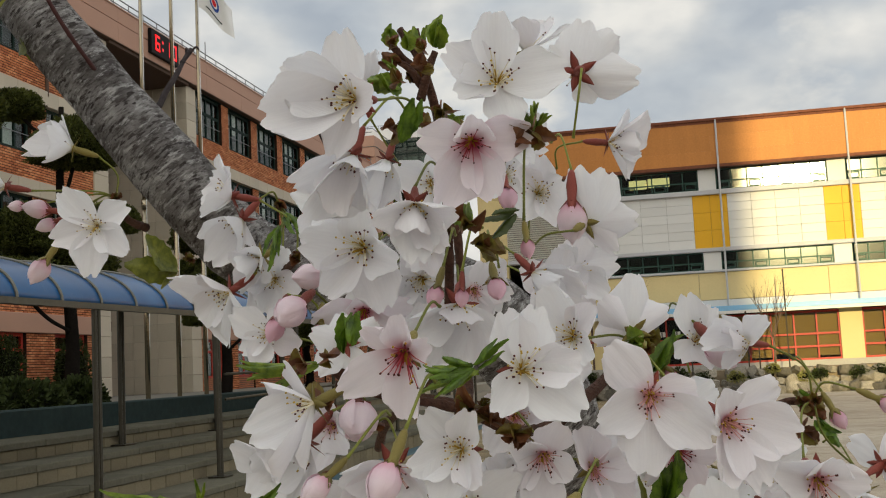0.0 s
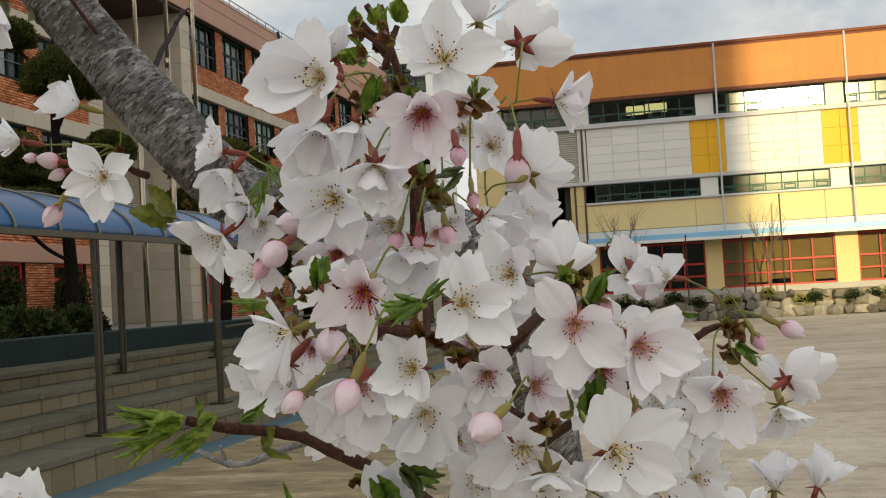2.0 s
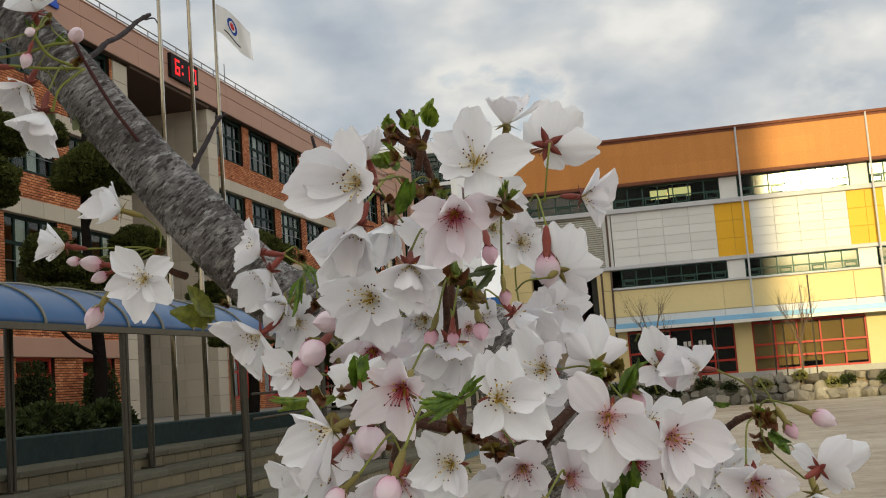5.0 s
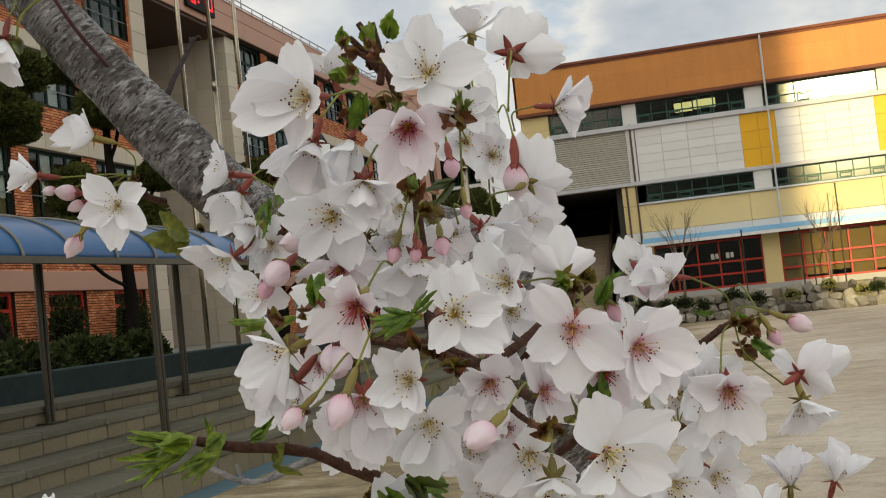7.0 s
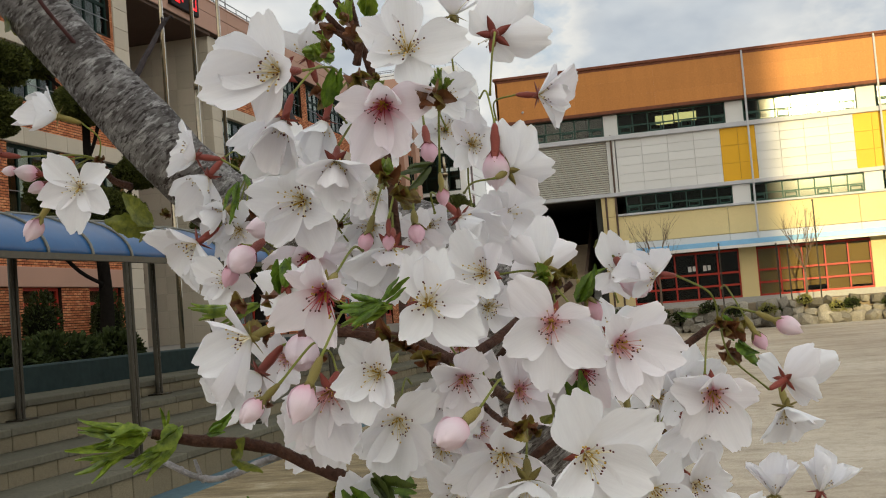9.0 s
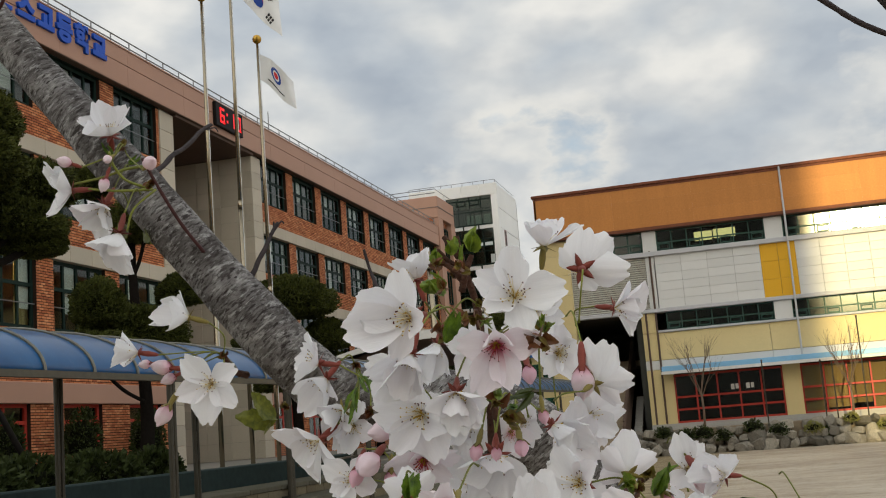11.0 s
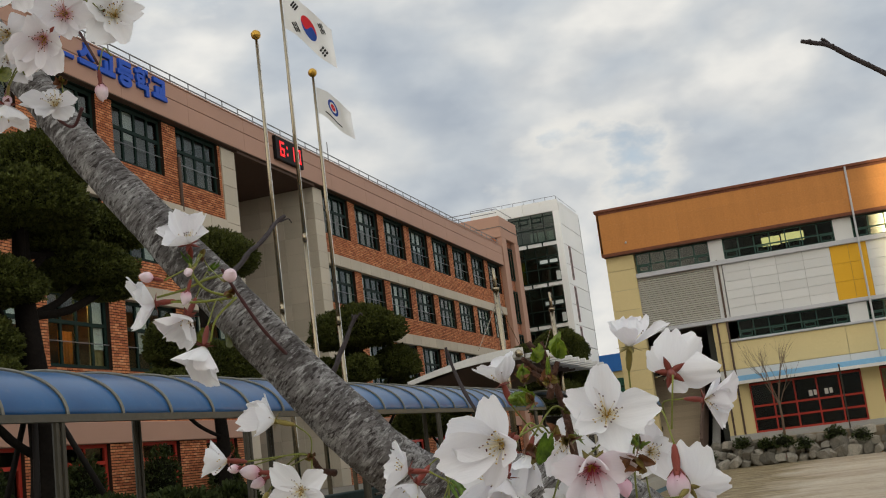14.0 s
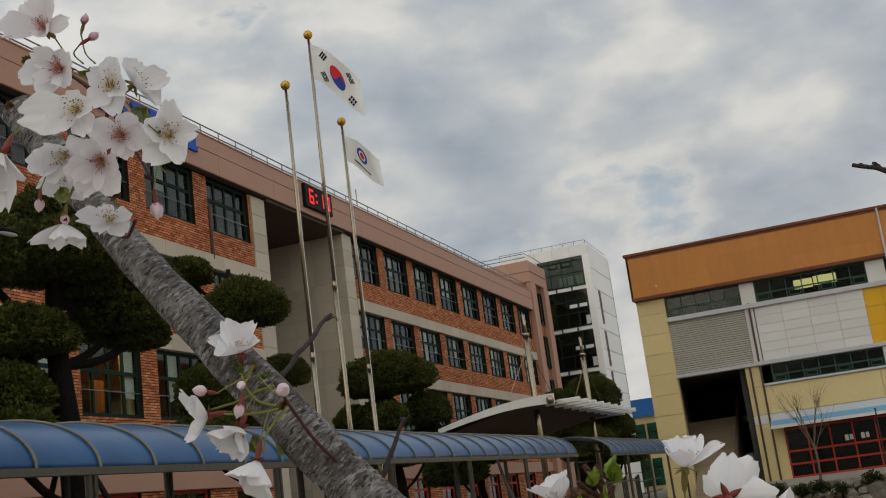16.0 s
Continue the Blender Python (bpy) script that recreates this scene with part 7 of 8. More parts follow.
blossom((0.0461, 0.4801, 1.6680), (0.21, -0.89, -0.40), 0.036, 0.2, 0.3, "cor", petals=((0.56, -0.00, -0.42), (-0.73, -0.33, -0.43), (-0.20, 0.02, -1.19), (-0.46, -0.65, 0.32), (0.43, -0.53, 0.62)))
blossom((0.0241, 0.4594, 1.6551), (0.17, -0.90, -0.40), 0.0358, 0.2, 0.1, "cor", petals=((-0.25, 0.03, -1.39), (-0.83, -0.26, -0.65), (0.58, 0.10, -0.89), (0.91, -0.38, 0.48), (-0.44, -0.63, 0.43)))
blossom((0.0589, 0.4821, 1.6370), (0.17, -0.92, -0.35), 0.0393, 0.15, 0.2, "low", petals=((-1.08, -0.32, -0.52), (-0.58, -0.06, -1.17), (0.38, 0.12, -1.08), (0.99, 0.02, -0.41), (0.32, -0.49, 0.67)))
blossom((0.0710, 0.4642, 1.6287), (0.14, -0.82, -0.55), 0.0375, 0.3, 0.1, "low", petals=((-0.71, -0.52, -0.14), (0.77, -0.17, -0.31), (-0.08, 0.11, -0.93), (-0.57, -0.11, -0.74), (0.24, -0.97, 0.08)))
blossom((0.1006, 0.4038, 1.6461), (0.51, -0.80, -0.32), 0.0391, 0.12, 0.05, "low", petals=((-0.18, -0.61, 1.02), (1.17, 0.15, 0.54), (1.00, 0.38, -0.54), (0.21, 0.19, -0.99), (-0.49, -0.46, -0.50)))
blossom((0.1400, 0.5210, 1.6529), (0.17, -0.92, -0.35), 0.0459, 0.15, 0.3, "far", petals=((0.75, -0.16, -0.11), (0.39, 0.12, -1.02), (-0.56, -0.12, -0.74), (-0.70, -0.51, 0.23), (0.18, -0.62, 0.48)))
blossom((0.0583, 0.5328, 1.6577), (0.52, -0.83, -0.22), 0.0349, 0.2, 0.4, "nc1", petals=((-0.21, -0.63, 0.97), (0.72, 0.21, -0.87), (1.07, 0.12, 0.37), (-0.20, -0.26, -1.04), (0.69, -0.14, 1.25)))
blossom((0.0907, 0.4954, 1.6669), (0.41, -0.71, -0.57), 0.0342, 0.20, 0.90, "rig")
blossom((-0.0146, 0.4164, 1.6904), (-0.78, -0.50, -0.37), 0.034, 0.35, 0.1, "sid", petals=((-0.80, -0.07, 0.53), (-1.29, 0.02, -0.51), (-0.60, 0.01, -1.37), (-0.11, -0.11, -1.21), (-0.64, 0.34, 0.69)))
blossom((-0.0400, 0.4817, 1.6751), (-0.59, -0.40, -0.70), 0.0422, 0.4, 0.05, "sid", petals=((-0.96, 0.30, -0.62), (-0.54, 0.43, -0.90), (-0.08, 0.36, -1.01), (-0.81, 0.50, -0.37)))
blossom((-0.0916, 0.5418, 1.7363), (-0.63, -0.56, -0.53), 0.0363, 0.3, 0.0, "lfb", petals=((-1.43, -0.25, 0.35), (-0.88, 0.35, -0.68), (-0.10, 0.13, -1.28), (-0.46, -0.64, 0.42), (0.68, -0.22, -0.93)))
blossom((-0.0903, 0.5434, 1.7775), (-0.86, -0.50, 0.14), 0.0338, 0.35, 0.2, "lef", petals=((-0.70, 0.38, 0.68), (-0.99, 0.44, 0.18), (-0.58, -0.54, -0.60), (0.27, -0.92, 0.43)))
blossom((-0.0932, 0.5614, 1.7700), (-0.59, -0.34, -0.73), 0.0363, 0.35, 0.2, "lfb", petals=((-1.15, 0.09, -0.55), (-0.95, 0.07, -1.04), (-0.24, 0.43, -1.03), (-0.07, 0.81, -0.59)))
blossom((-0.1980, 0.6006, 1.8183), (-0.81, -0.51, 0.30), 0.0371, 0.5, 0.1, "wst", petals=((-0.52, 0.10, 0.89), (-1.08, 0.02, 0.61), (-1.33, -0.13, -0.09), (-0.32, -0.68, -0.55)))
blossom((-0.1709, 0.5739, 1.7737), (0.20, -0.98, -0.01), 0.0375, 0.1, 0.05, "wst", petals=((-0.71, -0.38, 0.92), (0.85, -0.06, 0.42), (0.85, -0.03, -0.76), (-0.19, -0.19, -1.25), (-1.00, -0.43, -0.33)))
blossom((0.1011, 0.5715, 1.7054), (0.21, -0.93, 0.30), 0.0344, 0.25, 0.2, "nr1", petals=((-0.13, -0.13, 1.12), (0.49, -0.02, 0.78), (-0.43, -0.63, -0.46), (0.36, -0.52, -0.67)))
blossom((0.1210, 0.5420, 1.7030), (-0.80, -0.59, 0.13), 0.0285, 0.45, 0.2, "far", petals=((-0.50, -0.74, 0.44), (-1.29, -0.41, -0.16), (-0.68, -0.19, -0.69), (0.52, -0.79, 0.60)))
blossom((0.0694, 0.5942, 1.7963), (0.97, -0.16, -0.17), 0.0335, 0.35, 0.1, "nc2", petals=((0.59, -0.30, 0.76), (1.11, 0.34, 0.74), (0.81, -0.49, -0.33), (0.42, 0.21, -0.99)))
blossom((0.0634, 0.5162, 1.8097), (-0.19, 0.97, 0.15), 0.0399, 0.1, 0.1, "fan", petals=((-0.38, 0.06, 0.65), (0.23, 0.14, 1.04), (0.84, 0.28, 0.79), (1.12, 0.44, -0.05), (0.28, 0.46, -0.47)))
blossom((-0.0295, 0.5415, 1.8176), (-0.22, -0.11, 0.97), 0.0365, 0.45, 0.10, "mid")
blossom((0.0413, 0.5405, 1.8272), (0.21, -0.22, 0.95), 0.0374, 0.4, 0.1, "nc2", petals=((-0.52, 0.44, 0.79), (-0.02, 0.65, 0.87), (0.52, 0.63, 0.69), (1.14, 0.20, 0.46)))
blossom((0.0615, 0.5324, 1.7533), (0.31, 0.89, 0.33), 0.0337, 0.25, 0.05, "mid", petals=((-0.13, 0.01, 1.33), (0.60, 0.00, 1.19), (1.19, 0.14, 0.05), (0.64, 0.45, -0.63)))
blossom((0.0395, 0.5682, 1.7720), (0.35, -0.93, 0.04), 0.035, 0.2, 0.1, "nc2", petals=((0.16, -0.23, 0.86), (0.64, -0.08, 0.22), (0.51, -0.20, -0.82), (-0.34, -0.51, -0.62), (-0.38, -0.48, 0.58)))
blossom((0.0514, 0.5711, 1.7376), (0.49, -0.87, -0.07), 0.0323, 0.25, 0.1, "nc2", petals=((1.23, 0.17, 0.15), (0.89, 0.08, -0.68), (0.38, -0.13, -1.08), (-0.36, -0.72, 0.67), (0.46, -0.26, 0.97)))
blossom((0.0789, 0.4955, 1.7083), (-0.35, 0.81, 0.47), 0.0333, 0.3, 0.1, "rig", petals=((0.12, -0.02, 1.25), (-0.59, -0.17, 0.76), (-0.85, 0.25, -0.21), (0.77, 0.65, 0.37)))
blossom((0.1723, 0.5829, 1.6512), (0.69, 0.66, 0.30), 0.0328, 0.35, 0.1, "far", petals=((0.86, -0.12, 0.86), (1.49, 0.11, 0.50), (0.87, 0.09, -0.54), (-0.70, 0.72, 0.51), (0.23, 0.64, -0.89)))
blossom((0.1759, 0.6697, 1.6299), (0.15, -0.46, -0.88), 0.0395, 0.4, 0.05, "nr1", petals=((-0.69, 0.05, -0.88), (0.01, 0.43, -1.07), (0.93, -0.02, -0.45)))
blossom((0.1616, 0.5548, 1.6045), (0.10, -0.19, 0.98), 0.0287, 0.5, 0.1, "lor", petals=((-0.77, -0.16, 0.95), (-0.45, -0.30, 1.03), (0.41, 0.22, 1.15), (0.84, 0.19, 0.79)))
blossom((0.1807, 0.5587, 1.6046), (0.34, -0.14, 0.93), 0.0287, 0.5, 0.1, "lor", petals=((-0.15, -0.02, 1.35), (0.48, -0.11, 1.06), (0.85, 0.35, 0.66), (1.29, 0.23, 0.33), (-0.38, 0.33, 0.82)))
blossom((0.1484, 0.5318, 1.5964), (-0.49, 0.81, 0.31), 0.0323, 0.25, 0.10, "lor")
blossom((-0.0211, 0.5003, 1.7224), (0.13, -0.79, -0.60), 0.0363, 0.2, 0.9, "nc3", petals=((-0.97, -0.52, -0.05), (-0.41, 0.13, -0.74), (0.69, 0.15, -0.58), (1.05, -0.26, 0.03), (0.18, -0.79, 0.31)))
blossom((-0.0020, 0.4590, 1.6671), (0.06, -0.89, -0.45), 0.0417, 0.25, 0.5, "sid", petals=((-0.78, -0.42, -0.04), (-0.78, -0.12, -0.88), (-0.18, 0.05, -1.36), (0.50, 0.10, -1.15), (0.67, -0.20, -0.40)))
blossom((-0.2201, 0.5758, 1.7969), (-0.84, -0.51, 0.16), 0.0344, 0.45, 0.00, "wst")
blossom((-0.1220, 0.4146, 1.6245), (-0.17, -0.78, 0.61), 0.0356, 0.30, 0.00, "nb1")
blossom((-0.0820, 0.5536, 1.7507), (-0.39, -0.79, -0.47), 0.0343, 0.4, 0.1, "lfb", petals=((-0.77, -0.26, 0.10), (-0.03, -0.93, -0.52), (0.45, -0.49, -0.60), (0.35, -0.97, 0.20)))
blossom((0.0013, 0.4809, 1.6157), (0.21, -0.92, 0.34), 0.0344, 0.35, 0.20, "nb1")
blossom((0.0366, 0.4982, 1.6229), (0.17, -0.93, -0.31), 0.0375, 0.20, 0.20, "bot")
blossom((0.0263, 0.5263, 1.6568), (0.39, -0.91, -0.13), 0.0399, 0.20, 0.10, "nc1")
blossom((0.1257, 0.6285, 1.6456), (0.40, -0.91, 0.08), 0.0434, 0.20, 0.05, "nr1")
blossom((0.1285, 0.6089, 1.6300), (0.37, -0.87, -0.33), 0.0419, 0.20, 0.10, "nr1")
blossom((0.0298, 0.5557, 1.7930), (0.41, -0.91, 0.08), 0.0317, 0.20, 0.10, "nc2")
blossom((-0.0794, 0.5632, 1.7422), (0.09, -0.97, -0.24), 0.0307, 0.20, 0.10, "lfb", petals=((-0.70, -0.20, -0.85), (-0.23, -0.09, -1.00), (-0.88, -0.28, -0.05), (0.35, -0.08, 0.89),))
blossom((0.0416, 0.5180, 1.7339), (0.64, -0.29, -0.71), 0.0318, 0.6, 0.1, "cor", petals=((1.12, 0.17, -0.13), (1.16, 0.35, -0.72), (0.55, 0.01, -0.96), (0.33, -0.70, -0.74)))
blossom((-0.0389, 0.5126, 1.6796), (-0.13, -0.97, -0.20), 0.0349, 0.30, 0.30, "cen")
blossom((-0.0399, 0.5315, 1.7668), (-0.11, -0.99, 0.11), 0.0389, 0.20, 0.00, "nc3")
blossom((0.0775, 0.5982, 1.6469), (0.31, -0.95, -0.02), 0.0391, 0.20, 0.20, "nr1")
blossom((0.0454, 0.5496, 1.7254), (0.31, -0.95, 0.09), 0.0389, 0.25, 0.30, "nc2")
blossom((-0.0157, 0.5777, 1.7391), (0.18, -0.95, -0.26), 0.0363, 0.25, 0.10, "nc3")
blossom((0.0116, 0.5833, 1.7375), (0.28, -0.89, -0.37), 0.0335, 0.30, 0.10, "nc2")
blossom((-0.0126, 0.5584, 1.7081), (0.21, -0.97, 0.10), 0.0377, 0.20, 0.10, "nc3")
blossom((0.0695, 0.5052, 1.6045), (0.31, -0.95, 0.09), 0.0352, 0.25, 0.10, "nb2")
blossom((0.1112, 0.5443, 1.6108), (0.48, -0.85, -0.24), 0.0399, 0.20, 0.10, "nr1")
blossom((0.0053, 0.5228, 1.5996), (0.19, -0.97, -0.12), 0.0374, 0.20, 0.10, "nb1")
blossom((0.0936, 0.5307, 1.5965), (0.46, -0.63, -0.63), 0.0342, 0.30, 0.30, "nb2")
blossom((-0.2883, 0.4673, 2.1390), (0.26, -0.96, 0.04), 0.0399, 0.15, 0.3, "up2", petals=((-1.09, -0.56, -0.20), (-0.52, -0.42, 0.79), (0.31, -0.20, 1.07), (0.91, -0.03, -0.01), (0.26, -0.34, -0.69)))
blossom((-0.2776, 0.4659, 2.1092), (0.28, -0.95, -0.17), 0.0427, 0.1, 0.4, "up1", petals=((-0.98, -0.48, -0.29), (-0.46, -0.24, -0.89), (0.38, -0.04, -0.70), (0.41, -0.27, 0.35), (-0.50, -0.47, 0.50)))
blossom((-0.2518, 0.4783, 2.0953), (0.38, -0.91, -0.13), 0.0427, 0.1, 0.1, "uq5", petals=((-0.32, -0.47, 0.38), (0.34, -0.20, 0.69), (0.57, -0.02, -0.33), (0.18, -0.04, -0.94), (-0.41, -0.36, -0.61)))
blossom((-0.2528, 0.4473, 2.0706), (0.19, -0.98, -0.10), 0.0439, 0.12, 0.05, "uq5", petals=((-1.40, -0.55, -0.07), (-0.65, -0.32, -0.62), (0.37, -0.11, -0.78), (0.69, -0.25, -0.11), (-0.22, -0.26, 0.37)))
blossom((-0.2448, 0.4765, 2.0620), (0.39, -0.86, -0.33), 0.0438, 0.15, 0.4, "uq5", petals=((-0.62, -0.68, 0.21), (-0.45, -0.25, -0.70), (0.17, 0.04, -0.73), (0.89, 0.20, -0.34), (0.57, -0.28, 0.38)))
blossom((-0.2521, 0.4659, 2.0450), (0.24, -0.83, -0.50), 0.0414, 0.15, 0.3, "uq5", petals=((-0.66, -0.03, -0.91), (0.18, 0.29, -1.01), (-0.92, -0.43, -0.34), (0.17, -0.67, 0.43), (0.49, 0.03, -0.37)))
blossom((-0.2184, 0.4866, 2.0577), (0.52, -0.84, -0.15), 0.0438, 0.3, 0.1, "uq4", petals=((0.38, -0.42, 0.81), (0.89, 0.10, -0.16), (0.39, -0.14, -0.96), (-0.37, -0.56, -0.85), (-0.35, -0.77, 0.18)))
blossom((-0.2505, 0.5012, 2.1030), (0.97, -0.16, 0.20), 0.0389, 0.3, 0.05, "uq5", petals=((0.22, 0.36, 0.73), (0.76, 0.80, 0.21), (0.64, -0.61, -0.57), (0.20, -0.97, 0.36)))
blossom((-0.2809, 0.5104, 2.0223), (0.37, -0.84, 0.40), 0.0371, 0.1, 0.0, "uq2", petals=((-0.88, -0.62, 0.11), (-0.35, 0.07, 0.61), (0.80, 0.06, -0.01), (0.74, -0.28, -0.65)))
blossom((-0.2873, 0.4733, 2.0146), (-0.05, -0.22, -0.97), 0.0353, 0.35, 0.0, "uq4", petals=((-1.16, -0.34, -0.44), (-0.72, 0.47, -0.64), (0.19, 0.74, -0.76), (0.42, -0.75, -0.51)))
blossom((-0.2978, 0.4363, 2.0518), (-0.19, -0.41, -0.89), 0.0390, 0.35, 0.0, "uq5", petals=((0.27, 0.47, -0.80), (-0.37, 0.40, -1.65), (-0.85, 0.23, -0.96), (0.49, -0.69, -0.53)))
blossom((-0.2775, 0.4673, 2.0540), (-0.02, -0.93, -0.36), 0.0438, 0.2, 0.1, "uq1", petals=((-0.99, -0.31, -0.13), (-0.39, -0.02, -0.74), (-0.27, -0.68, 0.14)))
blossom((-0.2923, 0.4867, 2.0533), (0.26, -0.65, -0.71), 0.0383, 0.25, 0.10, "uq1")
blossom((-0.2380, 0.5816, 1.9381), (0.28, -0.63, 0.73), 0.037, 0.45, 0.0, "wst", petals=((-0.84, -0.60, 0.56), (-0.37, -0.24, 1.21), (0.57, 0.18, 1.01), (0.96, -0.40, 0.11), (-0.33, -1.00, -0.27)))
blossom((-0.2451, 0.5479, 1.8969), (-0.77, -0.64, -0.06), 0.0369, 0.45, 0.1, "wst", petals=((-0.88, -0.41, 0.83), (-0.97, -0.04, -0.74), (-0.14, -0.98, 0.15), (0.28, -0.90, 0.52)))
blossom((-0.2280, 0.5562, 1.8870), (-0.30, -0.40, -0.87), 0.0369, 0.5, 0.1, "uq2", petals=((-0.87, -0.67, -0.00), (-0.53, 0.32, -1.08), (0.12, -0.27, -0.96)))
blossom((-0.2070, 0.5365, 1.8640), (-0.14, -0.26, -0.96), 0.037, 0.4, 0.0, "up3", petals=((-0.94, -0.46, -0.29), (-0.65, 0.47, -0.78), (0.12, 0.52, -1.27), (0.62, -0.41, -0.76)))
blossom((-0.0113, 0.5882, 1.7836), (0.18, -0.96, -0.23), 0.0398, 0.20, 0.10, "lfb")
blossom((0.0209, 0.5948, 1.7845), (0.41, -0.91, -0.03), 0.0369, 0.20, 0.10, "nc2")
blossom((-0.0390, 0.5831, 1.7397), (-0.02, -1.00, -0.00), 0.0426, 0.20, 0.10, "nc3")
blossom((0.0200, 0.5962, 1.6764), (0.19, -0.97, -0.12), 0.0426, 0.20, 0.30, "nc1")
blossom((-0.0387, 0.5437, 1.6435), (-0.13, -0.97, -0.20), 0.0396, 0.20, 0.10, "nc1")
blossom((0.0308, 0.5683, 1.6382), (0.31, -0.95, -0.02), 0.0404, 0.20, 0.30, "nc1")
blossom((0.0683, 0.6165, 1.6571), (0.20, -0.98, -0.01), 0.0434, 0.20, 0.10, "nr1")
blossom((0.0902, 0.6310, 1.6757), (0.41, -0.89, 0.19), 0.0412, 0.20, 0.10, "nr1")
blossom((0.1114, 0.6256, 1.6430), (0.40, -0.91, -0.13), 0.0434, 0.20, 0.10, "nr1")
blossom((-0.0689, 0.5270, 1.6646), (-0.30, -0.94, -0.17), 0.0363, 0.20, 0.00, "nc3")
blossom((0.0770, 0.5680, 1.6049), (0.40, -0.91, -0.13), 0.0396, 0.20, 0.10, "nb2")
blossom((0.0428, 0.5611, 1.5963), (0.20, -0.98, -0.01), 0.0396, 0.20, 0.10, "nb2")
blossom((0.0145, 0.5650, 1.6310), (0.18, -0.96, -0.23), 0.0404, 0.20, 0.10, "nc1")
blossom((0.1267, 0.5987, 1.6038), (0.48, -0.85, -0.24), 0.0384, 0.20, 0.10, "nr1")
bud((0.0566, 0.5311, 1.7551), (-0.04, -0.10, -0.99), 0.0179, 0.45, "top")
bud((-0.0431, 0.4805, 1.7226), (-0.17, -0.89, -0.42), 0.0173, 0.50, "cen")
bud((-0.0452, 0.5104, 1.7374), (-0.55, -0.83, -0.09), 0.0155, 0.70, "nc3")
bud((-0.0169, 0.4711, 1.6827), (0.28, -0.89, -0.37), 0.0209, 0.40, "sid")
bud((0.0153, 0.3839, 1.6698), (-0.28, -0.48, -0.83), 0.0141, 0.35, "fan")
bud((0.0562, 0.4120, 1.6541), (-0.35, -0.88, -0.33), 0.0164, 0.30, "rig")
bud((-0.0111, 0.4061, 1.6663), (-0.58, -0.55, -0.61), 0.0113, 0.40, "fan")
bud((-0.2269, 0.6168, 1.7601), (-0.40, -0.40, -0.83), 0.0160, 0.35, "wst")
bud((-0.2154, 0.5973, 1.7884), (-0.90, -0.40, 0.16), 0.0142, 0.50, "wst")
bud((-0.2166, 0.6073, 1.7817), (-0.84, -0.39, -0.39), 0.0107, 0.60, "wst")
bud((-0.2314, 0.6042, 1.7920), (-0.91, -0.41, -0.05), 0.0088, 0.70, "wst")
bud((-0.0503, 0.4294, 1.6202), (-0.90, -0.40, 0.16), 0.0130, 0.60, "bot")
bud((0.0353, 0.4659, 1.7253), (0.21, -0.66, -0.72), 0.0097, 0.90, "top")
bud((0.0218, 0.4733, 1.7234), (0.01, -0.31, -0.95), 0.0072, 0.90, "fan")
bud((0.0464, 0.4680, 1.7385), (0.11, -0.28, -0.95), 0.0075, 0.90, "fan")
bud((0.0117, 0.4763, 1.7247), (-0.18, -0.47, -0.86), 0.0091, 1.00, "top")
bud((-0.0527, 0.4888, 1.7170), (-0.18, -0.47, -0.86), 0.0110, 0.90, "cen")
bud((0.1110, 0.5532, 1.7008), (0.43, -0.73, -0.53), 0.0198, 0.60, "nc2")
bud((0.1733, 0.5561, 1.6766), (0.88, -0.12, -0.46), 0.0125, 0.50, "far")
bud((0.0898, 0.5694, 1.6902), (0.42, -0.12, -0.90), 0.0116, 1.00, "nc2")
bud((0.0379, 0.4863, 1.7589), (0.20, -0.51, -0.84), 0.0106, 0.80, "top")
bud((-0.0364, 0.4921, 1.7142), (0.04, -0.44, -0.90), 0.0096, 0.90, "cen")
bud((0.1647, 0.6464, 1.6669), (0.43, -0.22, -0.88), 0.0106, 0.90, "far")
bud((0.1026, 0.5626, 1.6390), (0.15, -0.41, -0.90), 0.0114, 0.90, "far")
bud((0.0178, 0.4844, 1.6092), (-0.02, -0.94, 0.34), 0.0115, 0.80, "bot")
bud((-0.1785, 0.6452, 1.8263), (-0.02, -0.94, 0.34), 0.0079, 0.80, "wst")
bud((-0.2982, 0.4664, 2.0278), (-0.13, -0.02, -0.99), 0.0088, 0.50, "uq4")
bud((-0.2858, 0.4732, 2.0174), (-0.13, -0.02, -0.99), 0.0081, 0.60, "uq4")
bud((-0.2338, 0.4913, 2.0163), (0.05, 0.05, -1.00), 0.0115, 0.60, "uq5")
bud((-0.2555, 0.4696, 2.1253), (0.96, 0.03, 0.26), 0.0075, 0.90, "up2")
bud((-0.2583, 0.4661, 2.1359), (0.53, -0.24, 0.81), 0.0069, 0.90, "up1")
bud((-0.1848, 0.5347, 1.9027), (0.72, -0.69, 0.06), 0.0121, 0.50, "up3")
bud((-0.2391, 0.5324, 1.9105), (-0.38, -0.91, 0.15), 0.0104, 0.50, "up3")
bud((-0.2196, 0.5425, 1.8965), (-0.31, -0.11, -0.94), 0.0097, 0.60, "up3")
bud((-0.2155, 0.5405, 1.9107), (-0.09, -0.87, -0.48), 0.0076, 0.60, "up3")
leaf_cluster((-0.0706, 0.5558, 1.7693), (0.61, -0.57, -0.55), 0.0175, 5, "tuft")
leaf_cluster((-0.0215, 0.4403, 1.7019), (-0.95, -0.30, -0.14), 0.0226, 8, "bundle")
leaf_cluster((-0.0208, 0.4292, 1.7021), (-0.55, -0.84, 0.03), 0.0112, 4, "scale")
leaf_cluster((-0.0106, 0.4384, 1.7052), (0.33, -0.14, 0.93), 0.0150, 2, "fold")
